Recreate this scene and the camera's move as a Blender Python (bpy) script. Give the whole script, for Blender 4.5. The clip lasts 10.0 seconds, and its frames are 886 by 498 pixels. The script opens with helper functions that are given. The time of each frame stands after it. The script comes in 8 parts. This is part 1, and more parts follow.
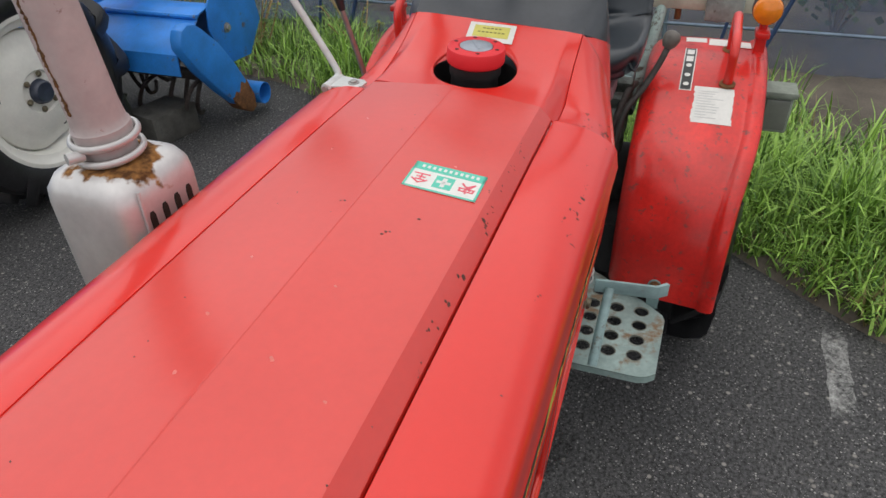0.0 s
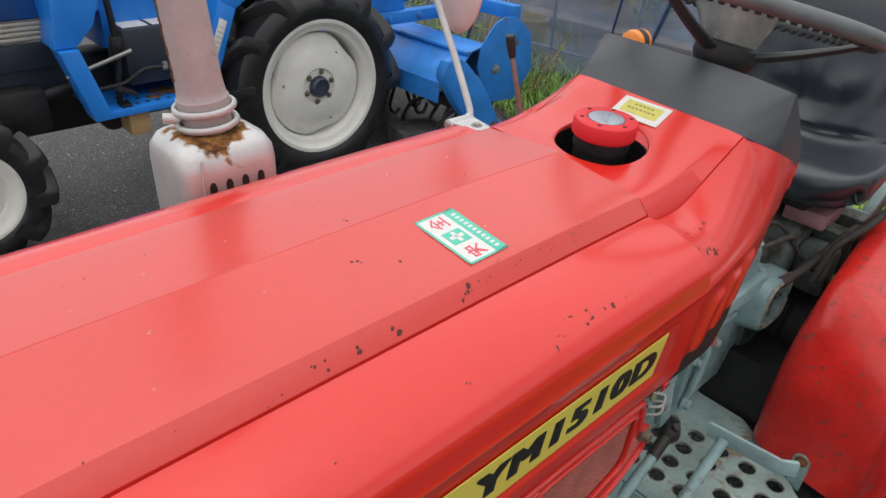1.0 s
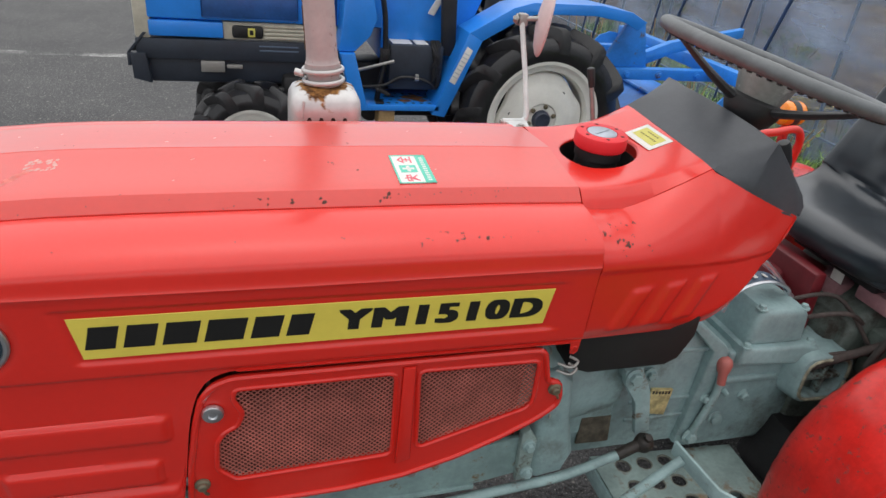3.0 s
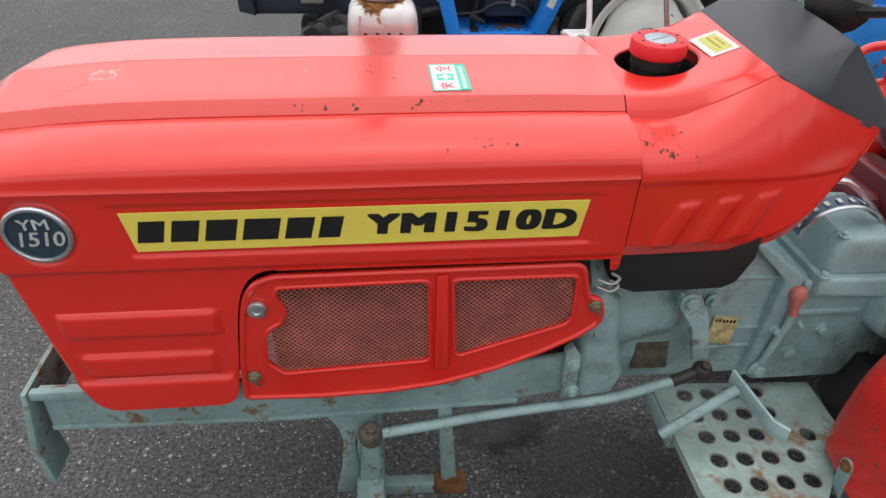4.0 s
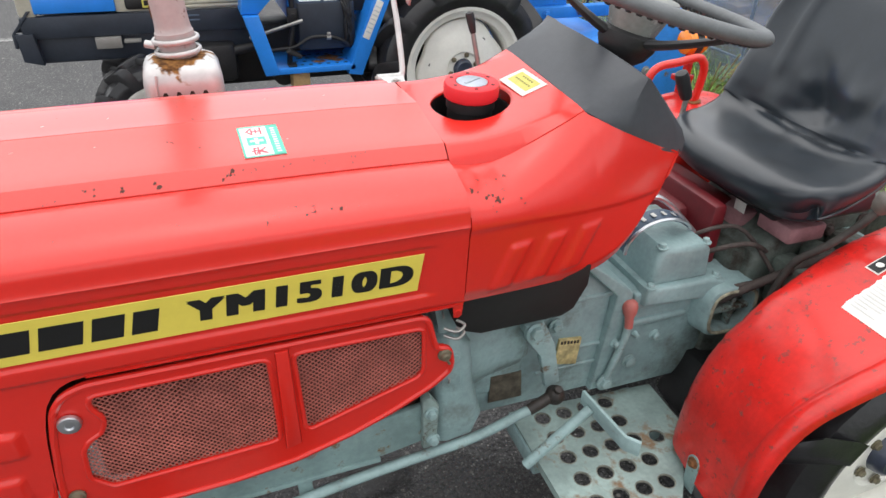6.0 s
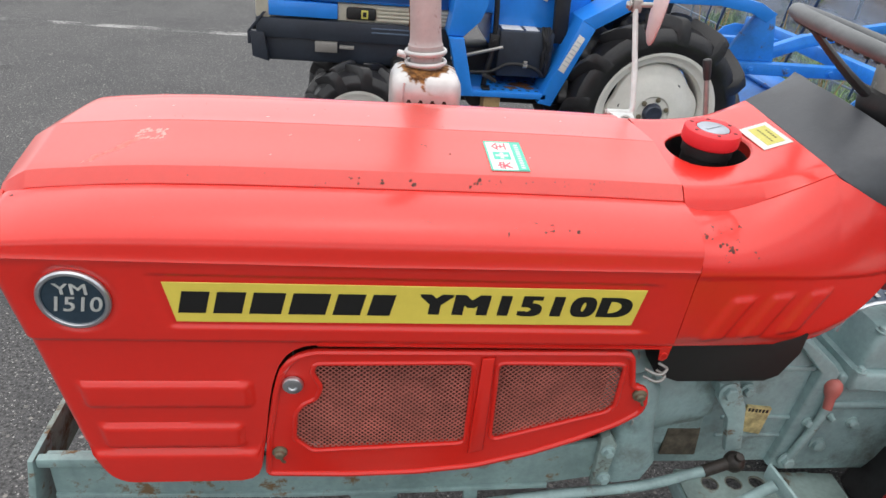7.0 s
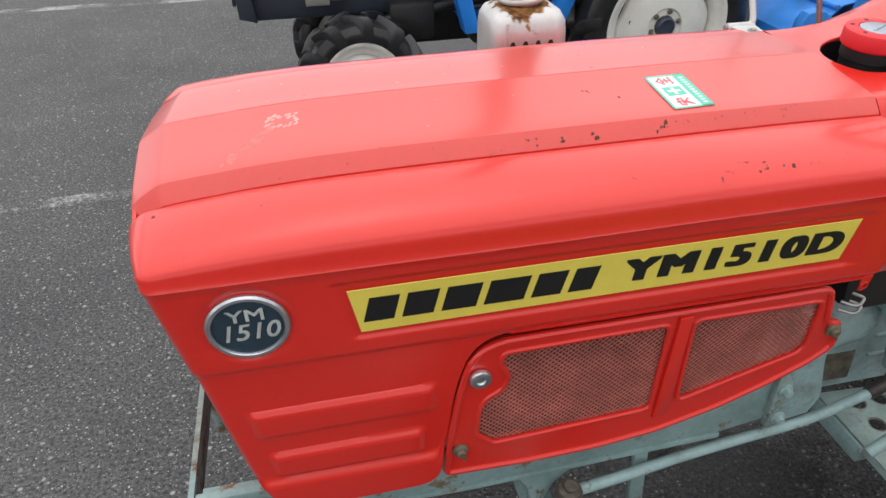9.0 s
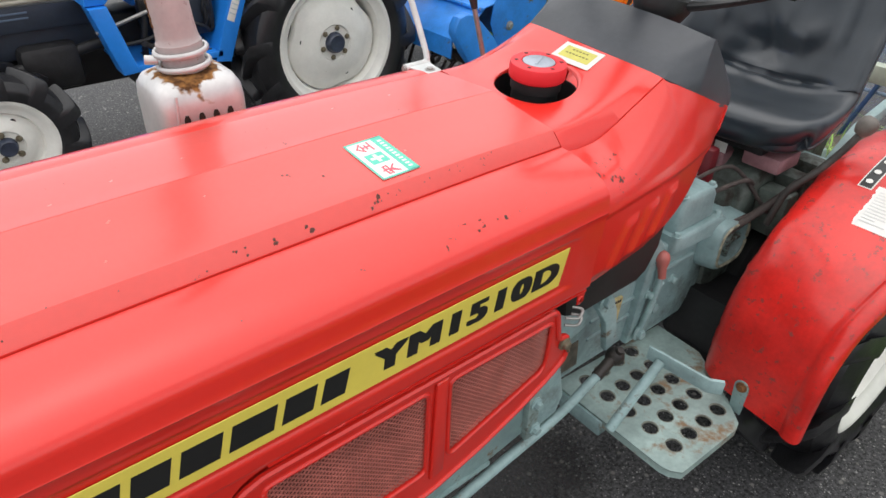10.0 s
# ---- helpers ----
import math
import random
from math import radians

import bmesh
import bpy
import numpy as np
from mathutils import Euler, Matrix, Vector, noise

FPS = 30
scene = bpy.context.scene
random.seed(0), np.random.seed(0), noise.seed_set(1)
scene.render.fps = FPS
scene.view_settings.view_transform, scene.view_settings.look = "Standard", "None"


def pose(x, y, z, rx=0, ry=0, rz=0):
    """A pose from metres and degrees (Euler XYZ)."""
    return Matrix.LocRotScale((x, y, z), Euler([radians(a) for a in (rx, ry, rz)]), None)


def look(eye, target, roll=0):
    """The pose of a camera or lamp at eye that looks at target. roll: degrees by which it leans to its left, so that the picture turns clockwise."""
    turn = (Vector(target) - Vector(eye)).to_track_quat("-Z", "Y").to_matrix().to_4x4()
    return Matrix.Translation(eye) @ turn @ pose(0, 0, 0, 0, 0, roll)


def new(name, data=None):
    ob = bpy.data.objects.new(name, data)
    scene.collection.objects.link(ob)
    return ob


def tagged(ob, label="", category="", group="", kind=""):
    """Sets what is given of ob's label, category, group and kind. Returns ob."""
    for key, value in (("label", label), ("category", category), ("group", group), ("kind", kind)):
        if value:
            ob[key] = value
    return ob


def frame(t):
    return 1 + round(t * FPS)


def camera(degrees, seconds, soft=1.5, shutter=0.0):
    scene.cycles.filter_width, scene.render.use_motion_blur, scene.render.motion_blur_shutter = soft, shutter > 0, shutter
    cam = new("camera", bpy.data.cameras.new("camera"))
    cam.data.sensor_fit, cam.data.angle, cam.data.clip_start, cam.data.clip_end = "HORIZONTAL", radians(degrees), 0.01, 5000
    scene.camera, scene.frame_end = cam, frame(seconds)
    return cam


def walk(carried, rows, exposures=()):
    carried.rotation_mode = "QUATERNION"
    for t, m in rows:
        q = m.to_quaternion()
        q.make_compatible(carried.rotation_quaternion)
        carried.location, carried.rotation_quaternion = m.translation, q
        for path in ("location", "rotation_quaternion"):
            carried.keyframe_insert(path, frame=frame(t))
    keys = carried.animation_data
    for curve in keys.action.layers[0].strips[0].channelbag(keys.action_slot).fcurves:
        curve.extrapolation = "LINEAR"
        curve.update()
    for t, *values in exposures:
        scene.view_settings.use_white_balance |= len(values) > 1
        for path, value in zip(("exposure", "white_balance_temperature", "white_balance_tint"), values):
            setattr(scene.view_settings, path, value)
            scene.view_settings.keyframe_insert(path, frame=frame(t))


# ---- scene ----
cam = camera(66.3, 10.0)
PATH = [
    (0, (0.029, -0.3, 1.487), (1.553, 0.272, 0.324), -2.1),
    (0.2, (0.014, -0.349, 1.49), (1.52, 0.262, 0.324), 0.6),
    (0.5, (0.045, -0.446, 1.503), (1.581, 0.235, 0.419), 2.7),
    (1, (0.234, -0.521, 1.449), (1.427, 0.717, 0.427), 2.9),
    (1.5, (0.302, -0.622, 1.468), (1.19, 0.813, 0.395), 0.1),
    (2, (0.311, -0.84, 1.491), (1.166, 0.7, 0.543), 4.1),
    (2.2, (0.320, -0.914, 1.485), (1.138, 0.651, 0.535), 6.0),
    (3.3, (0.531, -1.077, 1.459), (0.905, 0.648, 0.512), 4.3),
    (3.5, (0.565, -1.088, 1.445), (0.836, 0.616, 0.433), 3.3),
    (4, (0.599, -1.112, 1.437), (0.779, 0.55, 0.339), 1.5),
    (4.5, (0.598, -1.097, 1.441), (0.898, 0.57, 0.377), 1.9),
    (5, (0.631, -1.075, 1.455), (1.159, 0.52, 0.37), 2.1),
    (5.2, (0.646, -1.044, 1.436), (1.320, 0.494, 0.376), 1.7),
    (6.3, (0.623, -1.045, 1.478), (1.179, 0.597, 0.478), 2.7),
    (6.5, (0.596, -1.047, 1.471), (1.101, 0.628, 0.501), 3.6),
    (7, (0.489, -1.042, 1.464), (0.735, 0.679, 0.476), 5.6),
    (7.5, (0.394, -1.017, 1.435), (0.463, 0.648, 0.33), 5.6),
    (8, (0.268, -1.006, 1.44), (0.269, 0.635, 0.296), 2.6),
    (8.2, (0.232, -1.021, 1.445), (0.273, 0.623, 0.306), 1.6),
    (8.5, (0.183, -1.003, 1.471), (0.332, 0.643, 0.345), 2.1),
    (9, (0.203, -0.874, 1.425), (0.54, 0.744, 0.299), -0.8),
    (9.5, (0.265, -0.735, 1.434), (0.955, 0.732, 0.263), -2.5),
    (10, (0.254, -0.737, 1.476), (1.319, 0.537, 0.359), 1.6),
]
walk(cam, [(t, look(eye, target, roll)) for t, eye, target, roll in PATH], [(0.0, 0.22), (0.5, 0.28), (1.0, 0.35), (2.0, 0.29), (3.5, 0.57), (5.1, 0.65), (6.5, 0.98), (7.0, 0.78), (7.5, 0.73), (8.0, 0.62), (8.5, 0.61), (9.5, 0.67), (10.0, 0.74)])

# ---- light ----
world = bpy.data.worlds.new("overcast_sky")
scene.world = world
world.use_nodes = True
wn = world.node_tree
for n in list(wn.nodes):
    wn.nodes.remove(n)
w_out = wn.nodes.new("ShaderNodeOutputWorld")
w_bg = wn.nodes.new("ShaderNodeBackground")
w_sky = wn.nodes.new("ShaderNodeTexSky")
w_hsv = wn.nodes.new("ShaderNodeHueSaturation")
w_sky.sky_type = "NISHITA"
w_sky.sun_disc = False
w_sky.sun_elevation = radians(85)
w_sky.sun_rotation = radians(0)
w_sky.air_density, w_sky.dust_density, w_sky.ozone_density = 1.0, 1.0, 1.0
w_hsv.inputs["Saturation"].default_value = 0.14
w_bg.inputs["Strength"].default_value = 0.15
wn.links.new(w_sky.outputs[0], w_hsv.inputs["Color"])
wn.links.new(w_hsv.outputs[0], w_bg.inputs["Color"])
wn.links.new(w_bg.outputs[0], w_out.inputs[0])
sun_data = bpy.data.lights.new("sun", "SUN")
sun_data.energy, sun_data.angle, sun_data.color = 1.3, radians(118), (1.0, 0.965, 0.915)
sun = new("sun", sun_data)
sun.matrix_world = look((0.3, 0.7, 8), (0.3, 0, 0))

# ---- materials ----


def material(name, color, rough=0.5, metal=0.0, vary=0.12, scale=8.0, bump=0.0, bump_scale=60.0, coat=0.0,
             spec=0.5, coat_ior=1.5, coat_rough=0.19, spots=None, spot_scale=30.0, spot_cut=0.7, spot_rough=0.85, spot_soft=0.06, fine=90.0):
    """Paint-like node material: two scales of variation, optional spots of dirt or rust, fine relief."""
    m = bpy.data.materials.new(name)
    m.use_nodes = True
    nt = m.node_tree
    b = nt.nodes["Principled BSDF"]
    L = nt.links.new
    tc = nt.nodes.new("ShaderNodeTexCoord")

    def noise_tex(s, detail=4.0, rough_=0.6):
        n = nt.nodes.new("ShaderNodeTexNoise")
        n.inputs["Scale"].default_value, n.inputs["Detail"].default_value, n.inputs["Roughness"].default_value = s, detail, rough_
        L(tc.outputs["Object"], n.inputs["Vector"])
        return n

    def ramp(src, a, b_, ca, cb):
        r = nt.nodes.new("ShaderNodeValToRGB")
        r.color_ramp.elements[0].position, r.color_ramp.elements[1].position = a, b_
        r.color_ramp.elements[0].color, r.color_ramp.elements[1].color = (*ca, 1), (*cb, 1)
        L(src, r.inputs[0])
        return r

    big, small = noise_tex(scale), noise_tex(fine, 3.0)
    lo = [max(0.0, c * (1 - vary)) for c in color]
    hi = [min(1.0, c * (1 + vary)) for c in color]
    r1 = ramp(big.outputs["Fac"], 0.3, 0.7, lo, hi)
    r2 = ramp(small.outputs["Fac"], 0.3, 0.7, (1 - vary * 0.6,) * 3, (1.0,) * 3)
    mul = nt.nodes.new("ShaderNodeMix")
    mul.data_type, mul.blend_type = "RGBA", "MULTIPLY"
    mul.inputs[0].default_value = 1.0
    L(r1.outputs[0], mul.inputs[6])
    L(r2.outputs[0], mul.inputs[7])
    col = mul.outputs[2]
    rr = nt.nodes.new("ShaderNodeMapRange")
    rr.inputs[3].default_value, rr.inputs[4].default_value = rough * 0.85, min(1.0, rough * 1.15)
    L(big.outputs["Fac"], rr.inputs[0])
    rough_out = rr.outputs[0]
    if spots:
        sp = noise_tex(spot_scale, 6.0, 0.7)
        mask = ramp(sp.outputs["Fac"], spot_cut, spot_cut + spot_soft, (0, 0, 0), (1, 1, 1))
        mix = nt.nodes.new("ShaderNodeMix")
        mix.data_type = "RGBA"
        L(mask.outputs[0], mix.inputs[0])
        L(col, mix.inputs[6])
        mix.inputs[7].default_value = (*spots, 1)
        col = mix.outputs[2]
        mr = nt.nodes.new("ShaderNodeMix")
        L(mask.outputs[0], mr.inputs[0])
        L(rough_out, mr.inputs[2])
        mr.inputs[3].default_value = spot_rough
        rough_out = mr.outputs[0]
    L(col, b.inputs["Base Color"])
    L(rough_out, b.inputs["Roughness"])
    b.inputs["Metallic"].default_value = metal
    b.inputs["Coat Weight"].default_value = coat
    b.inputs["Specular IOR Level"].default_value = spec
    b.inputs["Coat IOR"].default_value = coat_ior
    b.inputs["Coat Roughness"].default_value = coat_rough
    if bump:
        bn = noise_tex(bump_scale, 5.0)
        bp = nt.nodes.new("ShaderNodeBump")
        bp.inputs["Strength"].default_value, bp.inputs["Distance"].default_value = bump, 0.004
        L(bn.outputs["Fac"], bp.inputs["Height"])
        L(bp.outputs[0], b.inputs["Normal"])
    return m


RED = material("red_paint", (0.715, 0.0235, 0.0150), 0.38, vary=0.05, scale=3.0, coat=1.0, coat_ior=1.55, spec=0.12, bump=0.012, bump_scale=9, spots=(0.12, 0.03, 0.02), spot_scale=55, spot_cut=0.785)
# paler second red for the lid: fading plus sky sheen put into the colour
RED_FADED_SHEEN = material("faded_red_paint_with_sky_sheen", (0.64, 0.037, 0.0255), 0.42, vary=0.08, scale=2.5, coat=1.0, coat_rough=0.24, coat_ior=1.60, spec=0.2, bump=0.014, bump_scale=9, spots=(0.14, 0.035, 0.025), spot_scale=60, spot_cut=0.78)
RED_WORN = material("red_paint_worn", (0.67, 0.019, 0.014), 0.42, vary=0.26, scale=6.0, coat=0.7, spec=0.2, bump=0.03, spots=(0.25, 0.045, 0.038), spot_scale=52, spot_cut=0.585)
RED_MESH = material("red_mesh_dusty", (0.62, 0.20, 0.16), 0.55, vary=0.3, scale=14)
RED_PLASTIC = material("red_plastic", (0.74, 0.024, 0.034), 0.5, vary=0.08)
GREY_GREEN = material("grey_green_paint", (0.29, 0.41, 0.41), 0.5, vary=0.25, scale=12, bump=0.2, bump_scale=45, spots=(0.15, 0.115, 0.075), spot_scale=26, spot_cut=0.585, spot_soft=0.10)
CHIPPED = material("chipped_grey_green_paint", (0.235, 0.345, 0.34), 0.5, vary=0.25, scale=11, bump=0.2, bump_scale=45, spots=(0.17, 0.105, 0.05), spot_scale=22, spot_cut=0.56, spot_soft=0.08)
SEAM = material("dark_brown_seam_rust", (0.13, 0.065, 0.02), 0.9, vary=0.5, scale=60)
GREASE = material("black_grease", (0.030, 0.024, 0.020), 0.5, vary=0.5, scale=60, bump=0.5, bump_scale=120)
CAST = material("dirty_cast_paint", (0.26, 0.375, 0.38), 0.42, vary=0.24, scale=9, bump=0.3, bump_scale=45, spots=(0.105, 0.105, 0.085), spot_scale=7, spot_cut=0.53, spot_soft=0.22)
GREY_DIRTY = material("grey_green_dirty", (0.25, 0.33, 0.31), 0.62, vary=0.35, scale=12, bump=0.25, bump_scale=35, spots=(0.07, 0.055, 0.04), spot_scale=14, spot_cut=0.55)
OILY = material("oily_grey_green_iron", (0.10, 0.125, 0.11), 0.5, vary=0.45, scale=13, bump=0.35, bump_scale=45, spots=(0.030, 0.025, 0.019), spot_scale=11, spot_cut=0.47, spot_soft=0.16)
STEEL = material("worn_steel", (0.40, 0.39, 0.37), 0.45, 0.7, vary=0.2, scale=20, spots=(0.14, 0.08, 0.045), spot_scale=60, spot_cut=0.62)
CHROME = material("bright_zinc", (0.62, 0.64, 0.67), 0.3, 0.9, vary=0.1, scale=40)
RUST = material("rust", (0.20, 0.085, 0.03), 0.9, vary=0.5, scale=40, bump=0.5, bump_scale=120)
DARK_RUST = material("rusty_joint", (0.07, 0.055, 0.05), 0.8, vary=0.4, scale=50, bump=0.4, bump_scale=90)
MUFFLER = material("silver_muffler_paint", (0.58, 0.57, 0.56), 0.36, 0.45, vary=0.12, scale=14, spots=(0.22, 0.11, 0.03), spot_scale=18, spot_cut=0.66)
PINK_PIPE = material("faded_pink_pipe_paint", (0.42, 0.36, 0.35), 0.55, vary=0.12, scale=16, spots=(0.17, 0.08, 0.06), spot_scale=42, spot_cut=0.64)
VINYL = material("black_vinyl", (0.016, 0.023, 0.031), 0.40, vary=0.2, scale=10, bump=0.05, bump_scale=160, coat=1.0, coat_ior=1.5, coat_rough=0.30, spec=0.2)
BLACK_PLASTIC = material("black_plastic", (0.028, 0.029, 0.031), 0.5, vary=0.25, scale=7, bump=0.1, bump_scale=200)
DASH = material("grey_black_dash", (0.058, 0.064, 0.074), 0.40, vary=0.2, scale=5, bump=0.06, bump_scale=180)
RUBBER = material("tyre_rubber", (0.020, 0.020, 0.022), 0.32, vary=0.45, scale=9, bump=0.25, bump_scale=70)
WORN_WHEEL = material("worn_wheel_rim_plastic", (0.135, 0.145, 0.15), 0.5, vary=0.2, scale=18, bump=0.2, bump_scale=120)
RIM = material("cream_rim_paint", (0.80, 0.79, 0.73), 0.42, vary=0.07, scale=10, spots=(0.35, 0.3, 0.2), spot_scale=14, spot_cut=0.68)
BLUE = material("blue_tractor_paint", (0.018, 0.23, 0.76), 0.36, vary=0.1, scale=6, coat=0.25, spots=(0.12, 0.16, 0.24), spot_scale=30, spot_cut=0.74)
BLUE_WORN = material("blue_tiller_paint_worn", (0.025, 0.23, 0.70), 0.45, vary=0.2, scale=8, spots=(0.12, 0.10, 0.09), spot_scale=11, spot_cut=0.62)
NAVY = material("dark_navy_paint", (0.022, 0.03, 0.045), 0.5, vary=0.25, scale=9)
CREAM = material("cream_plastic", (0.50, 0.47, 0.38), 0.55, vary=0.15, scale=12, spots=(0.2, 0.16, 0.11), spot_scale=12, spot_cut=0.66)
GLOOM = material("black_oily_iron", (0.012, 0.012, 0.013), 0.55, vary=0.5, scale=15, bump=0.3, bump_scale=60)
YELLOW = material("yellow_decal", (0.78, 0.63, 0.10), 0.35, vary=0.05, scale=20)
YELLOW_TAG = material("yellow_label", (0.62, 0.57, 0.12), 0.45, vary=0.08, scale=60)
INK = material("black_ink", (0.012, 0.012, 0.012), 0.35, vary=0.2)
WHITE_TAG = material("white_label", (0.74, 0.73, 0.69), 0.5, vary=0.06, scale=60)
GREEN_TAG = material("green_label_print", (0.10, 0.52, 0.39), 0.45, vary=0.06)
RED_TAG = material("red_label_print", (0.72, 0.11, 0.15), 0.45, vary=0.06)
AMBER = material("amber_lens", (0.85, 0.24, 0.01), 0.18, vary=0.15, scale=30, coat=0.5)
BADGE = material("blue_grey_badge_enamel", (0.035, 0.065, 0.095), 0.3, 0.3, vary=0.2, scale=40, coat=0.4)
CONCRETE = material("concrete_block", (0.10, 0.097, 0.088), 0.9, vary=0.35, scale=14, bump=0.5, bump_scale=90)
WOOD = material("pale_wood", (0.45, 0.30, 0.14), 0.7, vary=0.2, scale=20)
MIRROR_BACK = material("faded_pink_mirror_back", (0.66, 0.50, 0.49), 0.5, vary=0.1, scale=20)
BLUE_POLE = material("dark_blue_pole", (0.03, 0.06, 0.15), 0.45, vary=0.2, scale=12)
STALK = material("pale_grey_stalk_paint", (0.60, 0.62, 0.61), 0.4, vary=0.15, scale=20)
POST = material("galvanised_blue_grey", (0.20, 0.26, 0.34), 0.45, 0.5, vary=0.2, scale=12)

HUB = material("blue_grey_hub", (0.035, 0.045, 0.075), 0.35, vary=0.3, scale=30, coat=0.3)
NUT = material("dull_brass_nut", (0.22, 0.19, 0.13), 0.5, 0.5, vary=0.3, scale=60)
SLOT = material("sooty_slot", (0.030, 0.018, 0.012), 0.9, vary=0.5, scale=60)


def rust_round(name, like, centre, reach):
    """A copy of a paint with ragged rust that has eaten outwards from a joint at centre."""
    m = like.copy()
    m.name = name
    nt = m.node_tree
    L = nt.links.new
    b = nt.nodes["Principled BSDF"]
    tc = next(n for n in nt.nodes if n.bl_idname == "ShaderNodeTexCoord")
    dist = nt.nodes.new("ShaderNodeVectorMath")
    dist.operation = "DISTANCE"
    dist.inputs[1].default_value = centre
    L(tc.outputs["Object"], dist.inputs[0])
    n = nt.nodes.new("ShaderNodeTexNoise")
    n.inputs["Scale"].default_value, n.inputs["Detail"].default_value = 22.0, 5.0
    L(tc.outputs["Object"], n.inputs["Vector"])
    near = nt.nodes.new("ShaderNodeMapRange")
    near.inputs[1].default_value, near.inputs[2].default_value = reach * 0.35, reach
    near.inputs[3].default_value, near.inputs[4].default_value = 0.26, -0.22
    L(dist.outputs["Value"], near.inputs[0])
    add = nt.nodes.new("ShaderNodeMath")
    add.operation = "ADD"
    L(n.outputs["Fac"], add.inputs[0])
    L(near.outputs[0], add.inputs[1])
    edge = nt.nodes.new("ShaderNodeMapRange")
    edge.inputs[1].default_value, edge.inputs[2].default_value = 0.52, 0.58
    L(add.outputs[0], edge.inputs[0])
    fine = nt.nodes.new("ShaderNodeTexNoise")
    fine.inputs["Scale"].default_value = 90.0
    L(tc.outputs["Object"], fine.inputs["Vector"])
    hue = nt.nodes.new("ShaderNodeValToRGB")
    hue.color_ramp.elements[0].position, hue.color_ramp.elements[1].position = 0.35, 0.65
    hue.color_ramp.elements[0].color, hue.color_ramp.elements[1].color = (0.10, 0.04, 0.012, 1), (0.36, 0.17, 0.05, 1)
    L(fine.outputs["Fac"], hue.inputs[0])
    mix = nt.nodes.new("ShaderNodeMix")
    mix.data_type = "RGBA"
    L(edge.outputs[0], mix.inputs[0])
    L(b.inputs["Base Color"].links[0].from_socket, mix.inputs[6])
    L(hue.outputs[0], mix.inputs[7])
    L(mix.outputs[2], b.inputs["Base Color"])
    rough = nt.nodes.new("ShaderNodeMix")
    L(edge.outputs[0], rough.inputs[0])
    L(b.inputs["Roughness"].links[0].from_socket, rough.inputs[2])
    rough.inputs[3].default_value = 0.9
    L(rough.outputs[0], b.inputs["Roughness"])
    return m


def see_through(name, color, rough, cover, scale, tilt=0.0, stretch=1.0):
    """A thin sheet that lets part of the light straight through, unevenly, in drawn-out streaks."""
    m = material(name, color, rough, vary=0.35, scale=scale, bump=0.4, bump_scale=8)
    nt = m.node_tree
    b = nt.nodes["Principled BSDF"]
    tc = nt.nodes.new("ShaderNodeTexCoord")
    mp = nt.nodes.new("ShaderNodeMapping")
    mp.inputs["Rotation"].default_value = (radians(tilt), 0, 0)
    mp.inputs["Scale"].default_value = (1, 1, stretch)
    nt.links.new(tc.outputs["Object"], mp.inputs["Vector"])
    n = nt.nodes.new("ShaderNodeTexNoise")
    n.inputs["Scale"].default_value, n.inputs["Detail"].default_value = scale, 4.0
    nt.links.new(mp.outputs[0], n.inputs["Vector"])
    r = nt.nodes.new("ShaderNodeMapRange")
    r.inputs[1].default_value, r.inputs[2].default_value = 0.35, 0.70
    r.inputs[3].default_value, r.inputs[4].default_value = cover
    nt.links.new(n.outputs["Fac"], r.inputs[0])
    nt.links.new(r.outputs[0], b.inputs["Alpha"])
    return m


NET = see_through("blue_net", (0.12, 0.165, 0.26), 0.7, (0.20, 0.50), 2.0)
FILM = see_through("pale_plastic_film", (0.34, 0.42, 0.56), 0.3, (0.0, 0.52), 1.3, 52.0, 6.0)
SOIL = material("dark_soil", (0.15, 0.125, 0.10), 0.95, vary=0.4, scale=3, bump=0.6, bump_scale=30)


def mirror_glass():
    m = bpy.data.materials.new("mirror_glass")
    m.use_nodes = True
    b = m.node_tree.nodes["Principled BSDF"]
    b.inputs["Base Color"].default_value = (0.8, 0.8, 0.8, 1)
    b.inputs["Metallic"].default_value, b.inputs["Roughness"].default_value = 1.0, 0.05
    return m


MIRROR = mirror_glass()


